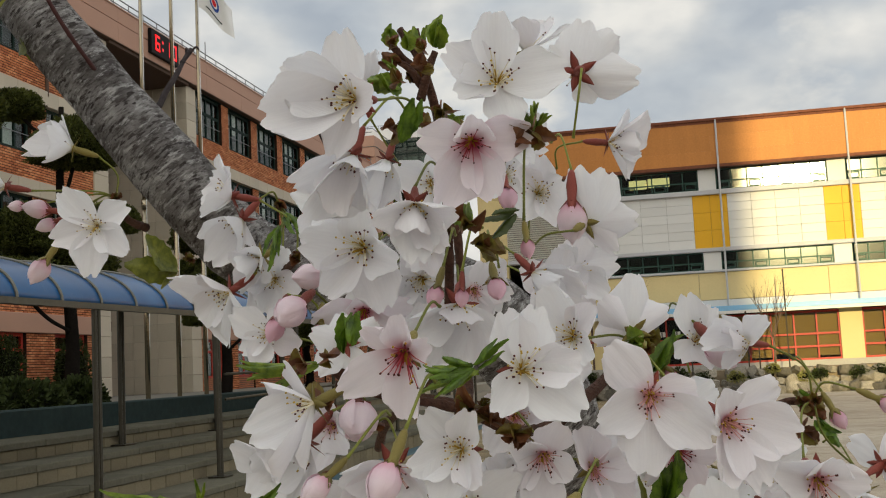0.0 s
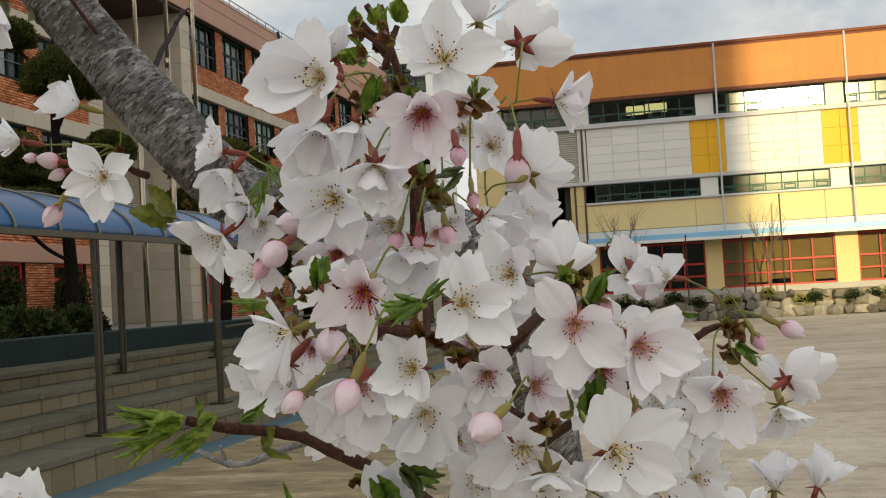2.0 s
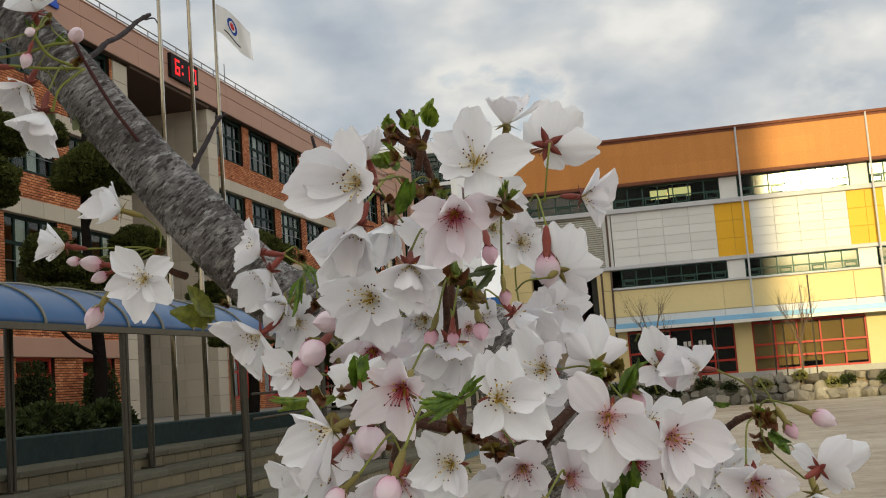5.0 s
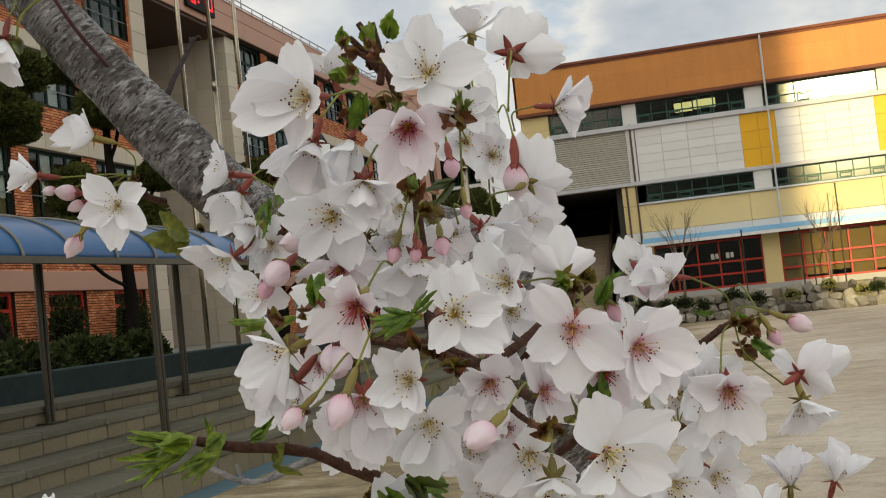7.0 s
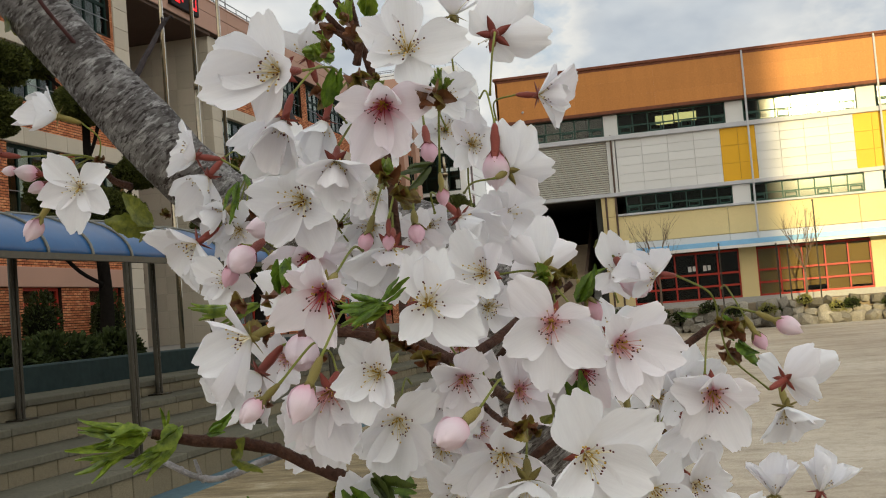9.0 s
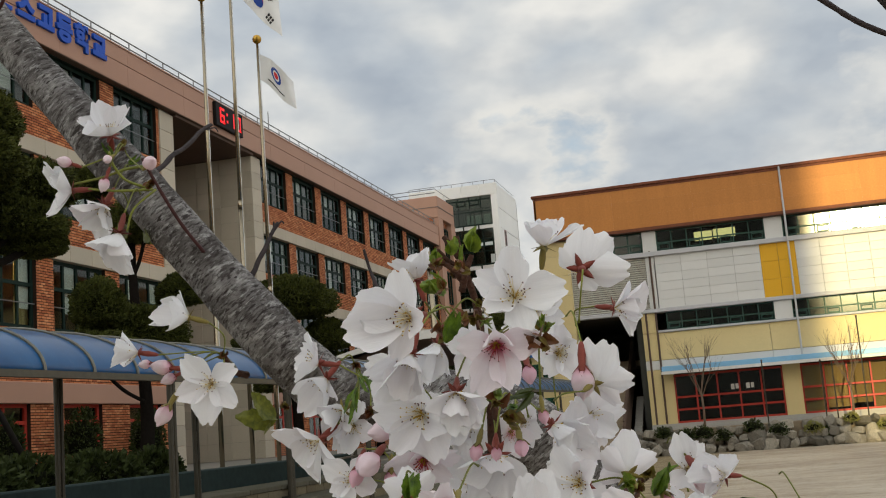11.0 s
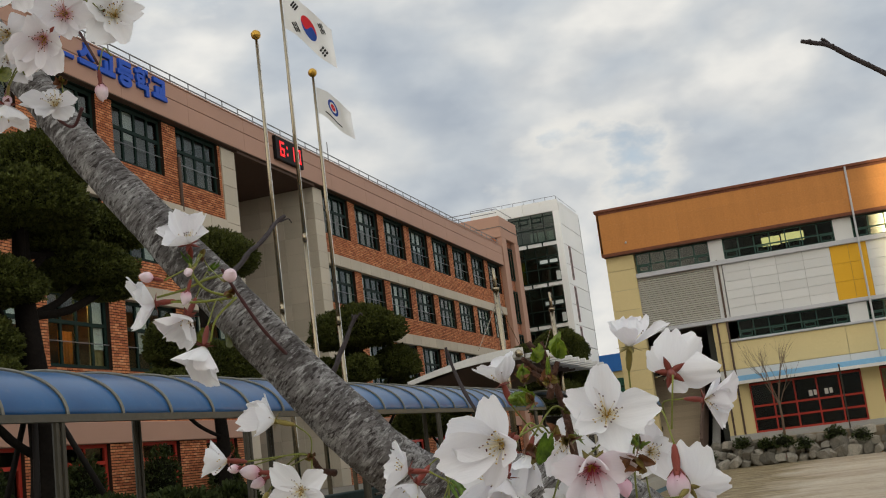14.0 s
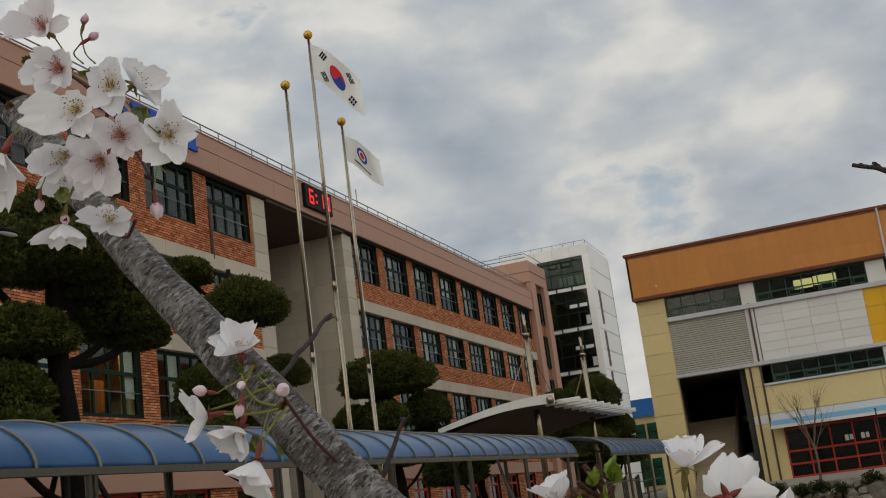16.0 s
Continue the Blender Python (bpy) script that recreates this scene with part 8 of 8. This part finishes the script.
leaf_cluster((0.0340, 0.4272, 1.6974), (-0.78, -0.61, -0.10), 0.0180, 9, "bundle")
leaf_cluster((0.0366, 0.4063, 1.6991), (-0.47, -0.85, -0.22), 0.0155, 6, "tuft")
leaf_cluster((0.0376, 0.4065, 1.6990), (0.45, -0.35, 0.82), 0.0128, 3, "tuft")
leaf_cluster((0.0823, 0.5678, 1.6946), (0.49, -0.18, 0.85), 0.0265, 2, "fold")
leaf_cluster((-0.0749, 0.4493, 1.6564), (-0.95, -0.30, 0.11), 0.0266, 6, "bundle")
leaf_cluster((-0.0758, 0.4492, 1.6556), (-0.85, -0.37, -0.37), 0.0277, 6, "bundle")
leaf_cluster((-0.0643, 0.4566, 1.6561), (-0.58, -0.41, -0.70), 0.0236, 8, "bundle")
leaf_cluster((-0.0704, 0.4554, 1.6569), (0.19, -0.17, 0.97), 0.0121, 2, "bundle")
leaf_cluster((-0.0683, 0.4350, 1.6575), (-0.86, -0.49, -0.11), 0.0129, 4, "bud_leaf")
leaf_cluster((-0.0584, 0.4420, 1.6580), (-0.61, -0.58, -0.54), 0.0104, 4, "bud_leaf")
leaf_cluster((-0.0147, 0.4346, 1.6177), (0.21, -0.92, 0.34), 0.0101, 6, "scale")
leaf_cluster((-0.0034, 0.4469, 1.6159), (0.43, -0.88, 0.21), 0.0104, 6, "scale")
leaf_cluster((-0.0323, 0.4433, 1.6171), (-0.61, -0.78, 0.16), 0.0165, 6, "bundle")
leaf_cluster((-0.1305, 0.5744, 1.7499), (-0.83, -0.46, 0.32), 0.0217, 3, "flat")
leaf_cluster((-0.1334, 0.5738, 1.7487), (-0.31, -0.39, -0.87), 0.0130, 1, "flat")
leaf_cluster((0.0517, 0.4569, 1.7779), (0.10, -0.99, 0.10), 0.0115, 6, "tuft")
leaf_cluster((0.0846, 0.4894, 1.6457), (0.21, -0.26, 0.94), 0.0228, 3, "fold")
leaf_cluster((0.0793, 0.4882, 1.6483), (-0.30, -0.40, 0.87), 0.0135, 2, "flat")
leaf_cluster((0.0113, 0.4827, 1.6330), (0.67, -0.29, -0.68), 0.0218, 3, "fold")
leaf_cluster((-0.0523, 0.4562, 1.6544), (0.90, -0.30, 0.30), 0.0140, 5, "tuft")
leaf_cluster((-0.0489, 0.4702, 1.6423), (0.97, -0.09, 0.22), 0.0130, 2, "flat")
leaf_cluster((0.0078, 0.4721, 1.6100), (-0.30, -0.40, 0.87), 0.0227, 4, "fold")
leaf_cluster((0.1468, 0.6425, 1.6812), (0.39, -0.38, -0.84), 0.0145, 2, "fold")
leaf_cluster((0.1356, 0.6504, 1.6816), (-0.77, -0.61, 0.19), 0.0160, 1, "fold")
leaf_cluster((-0.0209, 0.4333, 1.6206), (-0.35, -0.76, 0.55), 0.0130, 5, "tuft")
leaf_cluster((0.0272, 0.4831, 1.7445), (0.51, -0.76, -0.40), 0.0154, 4, "tuft")
leaf_cluster((-0.2413, 0.6038, 1.8821), (0.39, -0.85, -0.34), 0.0225, 2, "flat")
leaf_cluster((-0.2326, 0.6072, 1.8810), (0.67, -0.18, -0.72), 0.0262, 2, "flat")
leaf_cluster((-0.2298, 0.6091, 1.8769), (0.99, -0.03, -0.11), 0.0262, 2, "flat")
leaf_cluster((-0.2389, 0.5845, 1.9250), (0.11, -0.78, 0.61), 0.0148, 3, "tuft")
leaf_cluster((-0.2293, 0.5890, 1.9200), (0.86, -0.51, -0.00), 0.0148, 3, "tuft")
leaf_cluster((-0.2480, 0.4946, 2.0836), (0.81, -0.35, -0.46), 0.0208, 3, "flat")
leaf_cluster((-0.2767, 0.4904, 2.1101), (0.47, -0.87, 0.11), 0.0159, 3, "flat")
leaf_cluster((-0.2836, 0.4693, 2.0364), (-0.06, -0.19, -0.98), 0.0169, 2, "flat")
leaf_cluster((-0.2278, 0.4831, 2.0589), (0.62, -0.74, -0.25), 0.0118, 3, "flat")
leaf_cluster((0.0276, 0.4534, 1.7469), (0.33, -0.92, 0.22), 0.0116, 5, "scale")
leaf_cluster((0.0320, 0.4544, 1.7400), (0.48, -0.80, -0.36), 0.0121, 5, "scale")
leaf_cluster((0.0442, 0.4617, 1.7505), (-0.74, -0.49, -0.47), 0.0134, 3, "dark")
leaf_cluster((0.0296, 0.4398, 1.6862), (-0.03, -0.97, 0.24), 0.0117, 6, "scale")
leaf_cluster((0.0430, 0.4377, 1.6783), (0.20, -0.98, -0.01), 0.0105, 6, "scale")
leaf_cluster((0.0345, 0.4408, 1.6826), (0.53, -0.84, 0.08), 0.0123, 5, "scale")
leaf_cluster((0.0225, 0.4518, 1.7839), (0.21, -0.97, 0.10), 0.0127, 5, "scale")
leaf_cluster((0.0094, 0.4466, 1.7748), (0.21, -0.26, 0.94), 0.0150, 2, "fold")
leaf_cluster((-0.0158, 0.4304, 1.6914), (-0.40, -0.91, 0.02), 0.0112, 4, "scale")
leaf_cluster((0.0810, 0.5423, 1.7063), (0.09, -1.00, -0.01), 0.0143, 6, "scale")
leaf_cluster((0.1491, 0.6380, 1.6754), (0.09, -1.00, -0.01), 0.0158, 7, "scale")
leaf_cluster((0.1540, 0.6340, 1.6680), (0.51, -0.54, -0.67), 0.0150, 3, "fold")
leaf_cluster((0.0722, 0.4490, 1.6510), (0.20, -0.98, -0.01), 0.0106, 6, "scale")
leaf_cluster((-0.0667, 0.5363, 1.7616), (-0.19, -0.52, -0.83), 0.0170, 6, "tuft")
leaf_cluster((0.0538, 0.4386, 1.7725), (0.18, -0.96, -0.23), 0.0127, 5, "scale")
leaf_cluster((0.0531, 0.4504, 1.7756), (0.31, -0.85, 0.42), 0.0126, 6, "bundle")
leaf_cluster((0.0145, 0.4503, 1.6347), (0.71, -0.40, -0.58), 0.0192, 4, "dark")
leaf_cluster((0.0025, 0.4671, 1.8124), (0.00, -0.21, 0.98), 0.0076, 5, "bud_leaf")
leaf_cluster((0.0099, 0.4818, 1.8150), (0.19, -0.17, 0.97), 0.0092, 5, "bundle")
leaf_cluster((0.0037, 0.4624, 1.8116), (0.21, -0.88, 0.43), 0.0058, 6, "scale")
leaf_cluster((0.0145, 0.4647, 1.8101), (0.21, -0.88, 0.43), 0.0058, 6, "scale")
leaf_cluster((0.0094, 0.4789, 1.7857), (0.52, -0.80, 0.30), 0.0086, 4, "scale")
leaf_cluster((0.0015, 0.4770, 1.8033), (-0.14, -0.96, 0.23), 0.0069, 5, "scale")
leaf_cluster((0.0019, 0.4803, 1.8051), (-0.47, -0.61, 0.64), 0.0101, 4, "bundle")
leaf_cluster((0.1542, 0.6544, 1.6745), (0.10, -0.97, 0.21), 0.0145, 5, "scale")
leaf_cluster((0.1486, 0.6431, 1.6634), (0.16, -0.89, -0.42), 0.0143, 4, "scale")
leaf_cluster((0.0718, 0.5757, 1.7059), (-0.15, -0.98, 0.12), 0.0138, 5, "scale")
leaf_cluster((0.0351, 0.4758, 1.6770), (0.39, -0.89, -0.24), 0.0103, 5, "scale")
leaf_cluster((-0.0213, 0.4489, 1.7040), (0.31, -0.95, -0.02), 0.0099, 4, "scale")
leaf_cluster((0.0716, 0.4638, 1.6492), (0.21, -0.96, 0.20), 0.0098, 5, "scale")
leaf_cluster((0.0084, 0.5267, 1.7548), (0.39, -0.85, -0.37), 0.0116, 5, "scale")
leaf_cluster((-0.0078, 0.4567, 1.7043), (0.50, -0.86, 0.07), 0.0077, 4, "scale")
leaf_cluster((-0.0178, 0.4353, 1.6662), (0.48, -0.85, -0.24), 0.0073, 3, "scale")
leaf_cluster((0.0086, 0.5130, 1.8241), (0.37, -0.22, 0.90), 0.0121, 4, "bud_leaf")
leaf_cluster((-0.0016, 0.5106, 1.8238), (0.05, -0.31, 0.95), 0.0093, 5, "bud_leaf")
leaf_cluster((-0.0058, 0.5102, 1.8192), (-0.49, -0.76, 0.44), 0.0093, 5, "scale")
leaf_cluster((0.0044, 0.5030, 1.8128), (0.36, -0.77, 0.53), 0.0092, 5, "scale")
leaf_cluster((-0.0013, 0.4923, 1.8051), (-0.51, -0.86, 0.09), 0.0132, 5, "bud_leaf")
leaf_cluster((0.0230, 0.4697, 1.7829), (-0.00, -1.00, 0.02), 0.0100, 5, "bud_leaf")
leaf_cluster((0.0052, 0.4552, 1.7820), (-0.24, -0.72, -0.65), 0.0112, 4, "scale")
leaf_cluster((0.0281, 0.4647, 1.7485), (-0.25, -0.95, 0.18), 0.0107, 4, "bud_leaf")
leaf_cluster((-0.0070, 0.4306, 1.7080), (0.27, -0.37, 0.89), 0.0110, 2, "fold")
leaf_cluster((0.0773, 0.4918, 1.7053), (0.46, -0.89, -0.01), 0.0110, 5, "bud_leaf")
leaf_cluster(SPURS["top"], (0.30, -0.95, 0.08), 0.0068, 9, "scale")
leaf_cluster(SPURS["tip"], (0.30, -0.95, 0.08), 0.0068, 9, "scale")
leaf_cluster(SPURS["fan"], (0.30, -0.95, 0.08), 0.0068, 9, "scale")
leaf_cluster(SPURS["mid"], (0.30, -0.95, 0.08), 0.0068, 9, "scale")
leaf_cluster(SPURS["lef"], (0.30, -0.95, 0.08), 0.0068, 9, "scale")
leaf_cluster(SPURS["lfb"], (0.30, -0.95, 0.08), 0.0068, 9, "scale")
leaf_cluster(SPURS["cen"], (0.30, -0.95, 0.08), 0.0068, 9, "scale")
leaf_cluster(SPURS["cor"], (0.30, -0.95, 0.08), 0.0068, 9, "scale")
leaf_cluster(SPURS["rig"], (0.30, -0.95, 0.08), 0.0068, 9, "scale")
leaf_cluster(SPURS["far"], (0.30, -0.95, 0.08), 0.0068, 9, "scale")
leaf_cluster(SPURS["low"], (0.30, -0.95, 0.08), 0.0068, 9, "scale")
leaf_cluster(SPURS["bot"], (0.30, -0.95, 0.08), 0.0068, 9, "scale")
leaf_cluster(SPURS["wst"], (0.30, -0.95, 0.08), 0.0068, 9, "scale")
leaf_cluster(SPURS["sid"], (0.30, -0.95, 0.08), 0.0068, 9, "scale")
leaf_cluster(SPURS["up1"], (0.30, -0.95, 0.08), 0.0068, 9, "scale")
leaf_cluster(SPURS["up2"], (0.30, -0.95, 0.08), 0.0068, 9, "scale")
leaf_cluster(SPURS["up3"], (0.30, -0.95, 0.08), 0.0068, 9, "scale")
leaf_cluster(SPURS["up4"], (0.30, -0.95, 0.08), 0.0068, 9, "scale")
leaf_cluster(SPURS["lor"], (0.30, -0.95, 0.08), 0.0068, 9, "scale")
leaf_cluster(SPURS["uq1"], (0.30, -0.95, 0.08), 0.0068, 9, "scale")
leaf_cluster(SPURS["uq2"], (0.30, -0.95, 0.08), 0.0068, 9, "scale")
leaf_cluster(SPURS["uq3"], (0.30, -0.95, 0.08), 0.0068, 9, "scale")
leaf_cluster(SPURS["uq4"], (0.30, -0.95, 0.08), 0.0068, 9, "scale")
leaf_cluster(SPURS["uq5"], (0.30, -0.95, 0.08), 0.0068, 9, "scale")
leaf_cluster(SPURS["uq6"], (0.30, -0.95, 0.08), 0.0068, 9, "scale")
leaf_cluster(SPURS["nl1"], (0.30, -0.95, 0.08), 0.0068, 9, "scale")
leaf_cluster(SPURS["nr1"], (0.30, -0.95, 0.08), 0.0068, 9, "scale")
leaf_cluster(SPURS["nc1"], (0.30, -0.95, 0.08), 0.0068, 9, "scale")
leaf_cluster(SPURS["nc2"], (0.30, -0.95, 0.08), 0.0068, 9, "scale")
leaf_cluster(SPURS["nc3"], (0.30, -0.95, 0.08), 0.0068, 9, "scale")
leaf_cluster(SPURS["nb1"], (0.30, -0.95, 0.08), 0.0068, 9, "scale")
leaf_cluster(SPURS["nb2"], (0.30, -0.95, 0.08), 0.0068, 9, "scale")
blossom((-0.0580, 0.4976, 1.7148), (0.01, -1.00, 0.06), 0.0300, 0.20, 0.05, "cen", petals=((-0.86, -0.31, 0.64), (-0.70, -0.23, -0.36), (0.47, -0.04, 0.63), (0.76, 0.07, -0.33), (-0.35, -0.13, -0.76),))
blossom((-0.0189, 0.4650, 1.7091), (-0.12, 0.94, -0.32), 0.0280, 0.20, 0.10, "cen", petals=((-0.77, -0.28, 0.30), (0.76, 0.02, 0.57), (0.28, -0.01, -0.67),))
blossom((0.0389, 0.5771, 1.6945), (0.44, -0.90, 0.03), 0.0360, 0.20, 0.10, "nc1", petals=((-0.75, -0.32, 0.58), (0.14, -0.12, 0.96), (0.97, 0.13, 0.24), (0.54, 0.08, -0.82), (-0.60, -0.21, -0.77),))
blossom((-0.0071, 0.5571, 1.7519), (0.11, -0.94, -0.32), 0.0280, 0.20, 0.10, "nc3", petals=((-0.76, -0.32, 0.40), (0.26, -0.08, 0.89), (0.82, 0.12, -0.17), (0.25, 0.01, -0.95), (-0.60, -0.22, -0.72),))
blossom((0.0094, 0.5676, 1.7317), (0.31, -0.92, -0.25), 0.0280, 0.20, 0.30, "nc3", petals=((-0.65, -0.29, 0.41), (0.28, -0.08, 0.86), (0.86, 0.13, -0.26), (-0.50, -0.19, -0.82),))
twig("twig", 0.0022, (-0.0064, 0.5170, 1.8350), (0.0013, 0.5188, 1.8208), (0.0046, 0.5248, 1.8054), (0.0058, 0.5303, 1.7910), (0.0048, 0.5406, 1.7694), (0.0017, 0.5557, 1.7447), (-0.0037, 0.5703, 1.7186), (-0.0125, 0.5789, 1.6998), (-0.0240, 0.5870, 1.6861), (-0.0493, 0.6330, 1.6733), (-0.0696, 0.6903, 1.6575))
twig("twig", 0.0018, (0.0124, 0.4959, 1.7928), (0.0123, 0.5011, 1.7832), (0.0114, 0.5114, 1.7678), (0.0137, 0.5121, 1.7529), (0.0134, 0.5174, 1.7337), (0.0120, 0.5225, 1.7116), (0.0159, 0.5083, 1.6918), (0.0179, 0.4935, 1.6838))
twig("twig", 0.0022, (-0.0271, 0.4790, 1.6948), (-0.0099, 0.4857, 1.6902), (0.0088, 0.4865, 1.6862), (0.0206, 0.4859, 1.6829), (0.0332, 0.4917, 1.6760), (0.0446, 0.5093, 1.6758), (0.0594, 0.5326, 1.6863), (0.0750, 0.5662, 1.7029))
twig("twig", 0.0016, (0.0661, 0.5040, 1.6446), (0.0546, 0.5118, 1.6465), (0.0427, 0.5297, 1.6523), (0.0354, 0.5178, 1.6660))
twig("twig", 0.0018, (0.0085, 0.5131, 1.8230), (0.0050, 0.5133, 1.8151), (0.0006, 0.5185, 1.8057))
twig("twig", 0.0015, (-0.0057, 0.5102, 1.8197), (-0.0013, 0.5116, 1.8161), (0.0011, 0.5180, 1.8112))
twig("twig", 0.0016, (-0.0079, 0.5066, 1.8264), (-0.0042, 0.5125, 1.8212), (0.0011, 0.5188, 1.8171))
twig("twig", 0.0014, (0.0002, 0.5184, 1.8346), (0.0012, 0.5187, 1.8271), (0.0022, 0.5190, 1.8195))
twig("twig", 0.0030, (-0.0754, 0.4544, 1.6554), (-0.0622, 0.4622, 1.6511), (-0.0463, 0.4706, 1.6479), (-0.0335, 0.4784, 1.6437), (-0.0229, 0.4858, 1.6362), (-0.0063, 0.4945, 1.6269), (0.0059, 0.5022, 1.6170), (0.0173, 0.5150, 1.6035), (0.0267, 0.5273, 1.5896), (0.0301, 0.5794, 1.5628))
twig("twig", 0.0026, (-0.0348, 0.4926, 1.7026), (-0.0238, 0.5001, 1.6941), (-0.0064, 0.5089, 1.6885), (0.0114, 0.5177, 1.6839), (0.0269, 0.5261, 1.6752), (0.0338, 0.5583, 1.6630), (0.0393, 0.6107, 1.6472))
twig("twig", 0.0024, (0.1556, 0.6547, 1.6729), (0.1428, 0.6571, 1.6750), (0.1258, 0.6486, 1.6657), (0.1015, 0.6439, 1.6506), (0.0733, 0.6485, 1.6332), (0.0399, 0.6624, 1.6109))
twig("twig", 0.0020, (0.0791, 0.5824, 1.7027), (0.0647, 0.5847, 1.6926), (0.0508, 0.5922, 1.6821), (0.0317, 0.6090, 1.6622), (0.0186, 0.6474, 1.6415))
twig("twig", 0.0022, (-0.1820, 0.6143, 1.7939), (-0.1835, 0.6294, 1.7845), (-0.1811, 0.6453, 1.7817))
twig("twig", 0.0020, (-0.0631, 0.5474, 1.7489), (-0.0820, 0.5743, 1.7436), (-0.1089, 0.6198, 1.7419))
twig("grey_twig", 0.0017, (-0.0956, 0.5015, 1.6385), (-0.0821, 0.5044, 1.6310), (-0.0712, 0.5066, 1.6296), (-0.0580, 0.5144, 1.6338), (-0.0413, 0.5126, 1.6385))
twig("grey_twig", 0.0010, (-0.0824, 0.5042, 1.6385), (-0.0804, 0.5047, 1.6316))
twig("stalk", 0.0009, (-0.2403, 0.5430, 1.8993), (-0.2234, 0.5481, 1.9021), (-0.2138, 0.5562, 1.9073), (-0.2054, 0.5645, 1.9100))
twig("stalk", 0.0009, (-0.2181, 0.5464, 1.9171), (-0.2170, 0.5487, 1.9091), (-0.2142, 0.5575, 1.9012), (-0.2053, 0.5675, 1.8968))
twig("stalk", 0.0009, (-0.2328, 0.5463, 1.8958), (-0.2168, 0.5523, 1.8936), (-0.2022, 0.5688, 1.8957))
twig("stalk", 0.0008, (-0.2149, 0.5585, 1.8694), (-0.2091, 0.5575, 1.8824), (-0.2006, 0.5694, 1.8955))
twig("stalk", 0.0006, (-0.0453, 0.4304, 1.6191), (-0.0356, 0.4375, 1.6217), (-0.0268, 0.4444, 1.6211), (-0.0192, 0.4511, 1.6153))
twig("grey_twig", 0.0012, (-0.0798, 0.5049, 1.6283), (-0.0784, 0.5051, 1.6307))
twig("dark_twig", 0.0018, (-0.1674, 0.6793, 1.8879), (-0.1708, 0.6766, 1.8814), (-0.1727, 0.6729, 1.8745), (-0.1746, 0.6692, 1.8678), (-0.1778, 0.6657, 1.8603), (-0.1793, 0.6624, 1.8536), (-0.1822, 0.6590, 1.8470))
twig("dark_twig", 0.0006, (-0.1712, 0.6793, 1.8862), (-0.1704, 0.6786, 1.8884), (-0.1686, 0.6780, 1.8852))
twig("dark_twig", 0.0006, (-0.1630, 0.6793, 1.8868), (-0.1645, 0.6786, 1.8886), (-0.1676, 0.6780, 1.8852))
twig("dark_twig", 0.0019, (-0.2349, 0.7200, 1.9790), (-0.2389, 0.7093, 1.9715), (-0.2383, 0.6958, 1.9619), (-0.2400, 0.6835, 1.9527), (-0.2413, 0.6692, 1.9448), (-0.2426, 0.6580, 1.9351), (-0.2440, 0.6450, 1.9270))
twig("dark_twig", 0.0006, (-0.2322, 0.7260, 1.9740), (-0.2338, 0.7235, 1.9772), (-0.2362, 0.7150, 1.9740))
twig("dark_twig", 0.0012, (-0.0778, 0.5968, 1.8473), (-0.0754, 0.6003, 1.8334), (-0.0674, 0.5958, 1.8155), (-0.0555, 0.5932, 1.7942))
twig("red_twig", 0.0012, (-0.1965, 0.5472, 1.9099), (-0.1952, 0.5635, 1.8947), (-0.1910, 0.5818, 1.8751), (-0.1904, 0.6098, 1.8606))
twig("red_twig", 0.0013, (-0.3076, 0.5118, 2.1291), (-0.2960, 0.5189, 2.1165), (-0.2922, 0.5300, 2.1011), (-0.3199, 0.5417, 2.0891))
twig("red_twig", 0.0011, (-0.3035, 0.5361, 2.0349), (-0.3003, 0.5396, 2.0252), (-0.2988, 0.5526, 2.0235), (-0.2851, 0.5435, 2.0305))
twig("red_twig", 0.0011, (-0.2452, 0.5061, 2.0400), (-0.2659, 0.5154, 2.0731), (-0.2852, 0.5266, 2.1003))
twig("dark_twig", 0.0015, (0.1521, 0.5157, 1.9615), (0.1593, 0.5183, 1.9595), (0.1648, 0.5204, 1.9577), (0.1734, 0.5294, 1.9531), (0.1837, 0.5390, 1.9477), (0.1997, 0.5563, 1.9401), (0.2190, 0.5749, 1.9309), (0.2533, 0.5987, 1.9189))
twig("dark_twig", 0.0009, (0.1616, 0.5186, 1.9615), (0.1640, 0.5198, 1.9595), (0.1657, 0.5209, 1.9564))
twig("dark_twig", 0.0042, (0.2030, 0.5443, 1.9997), (0.2099, 0.5597, 1.9878), (0.2161, 0.5743, 1.9786), (0.2246, 0.5811, 1.9592), (0.2533, 0.5987, 1.9189), (0.3005, 0.6477, 1.8584))
twig("dark_twig", 0.0045, (0.2533, 0.5987, 1.9189), (0.3005, 0.6477, 1.8584), (0.3640, 0.7517, 1.7645), (0.3892, 0.8454, 1.6149))
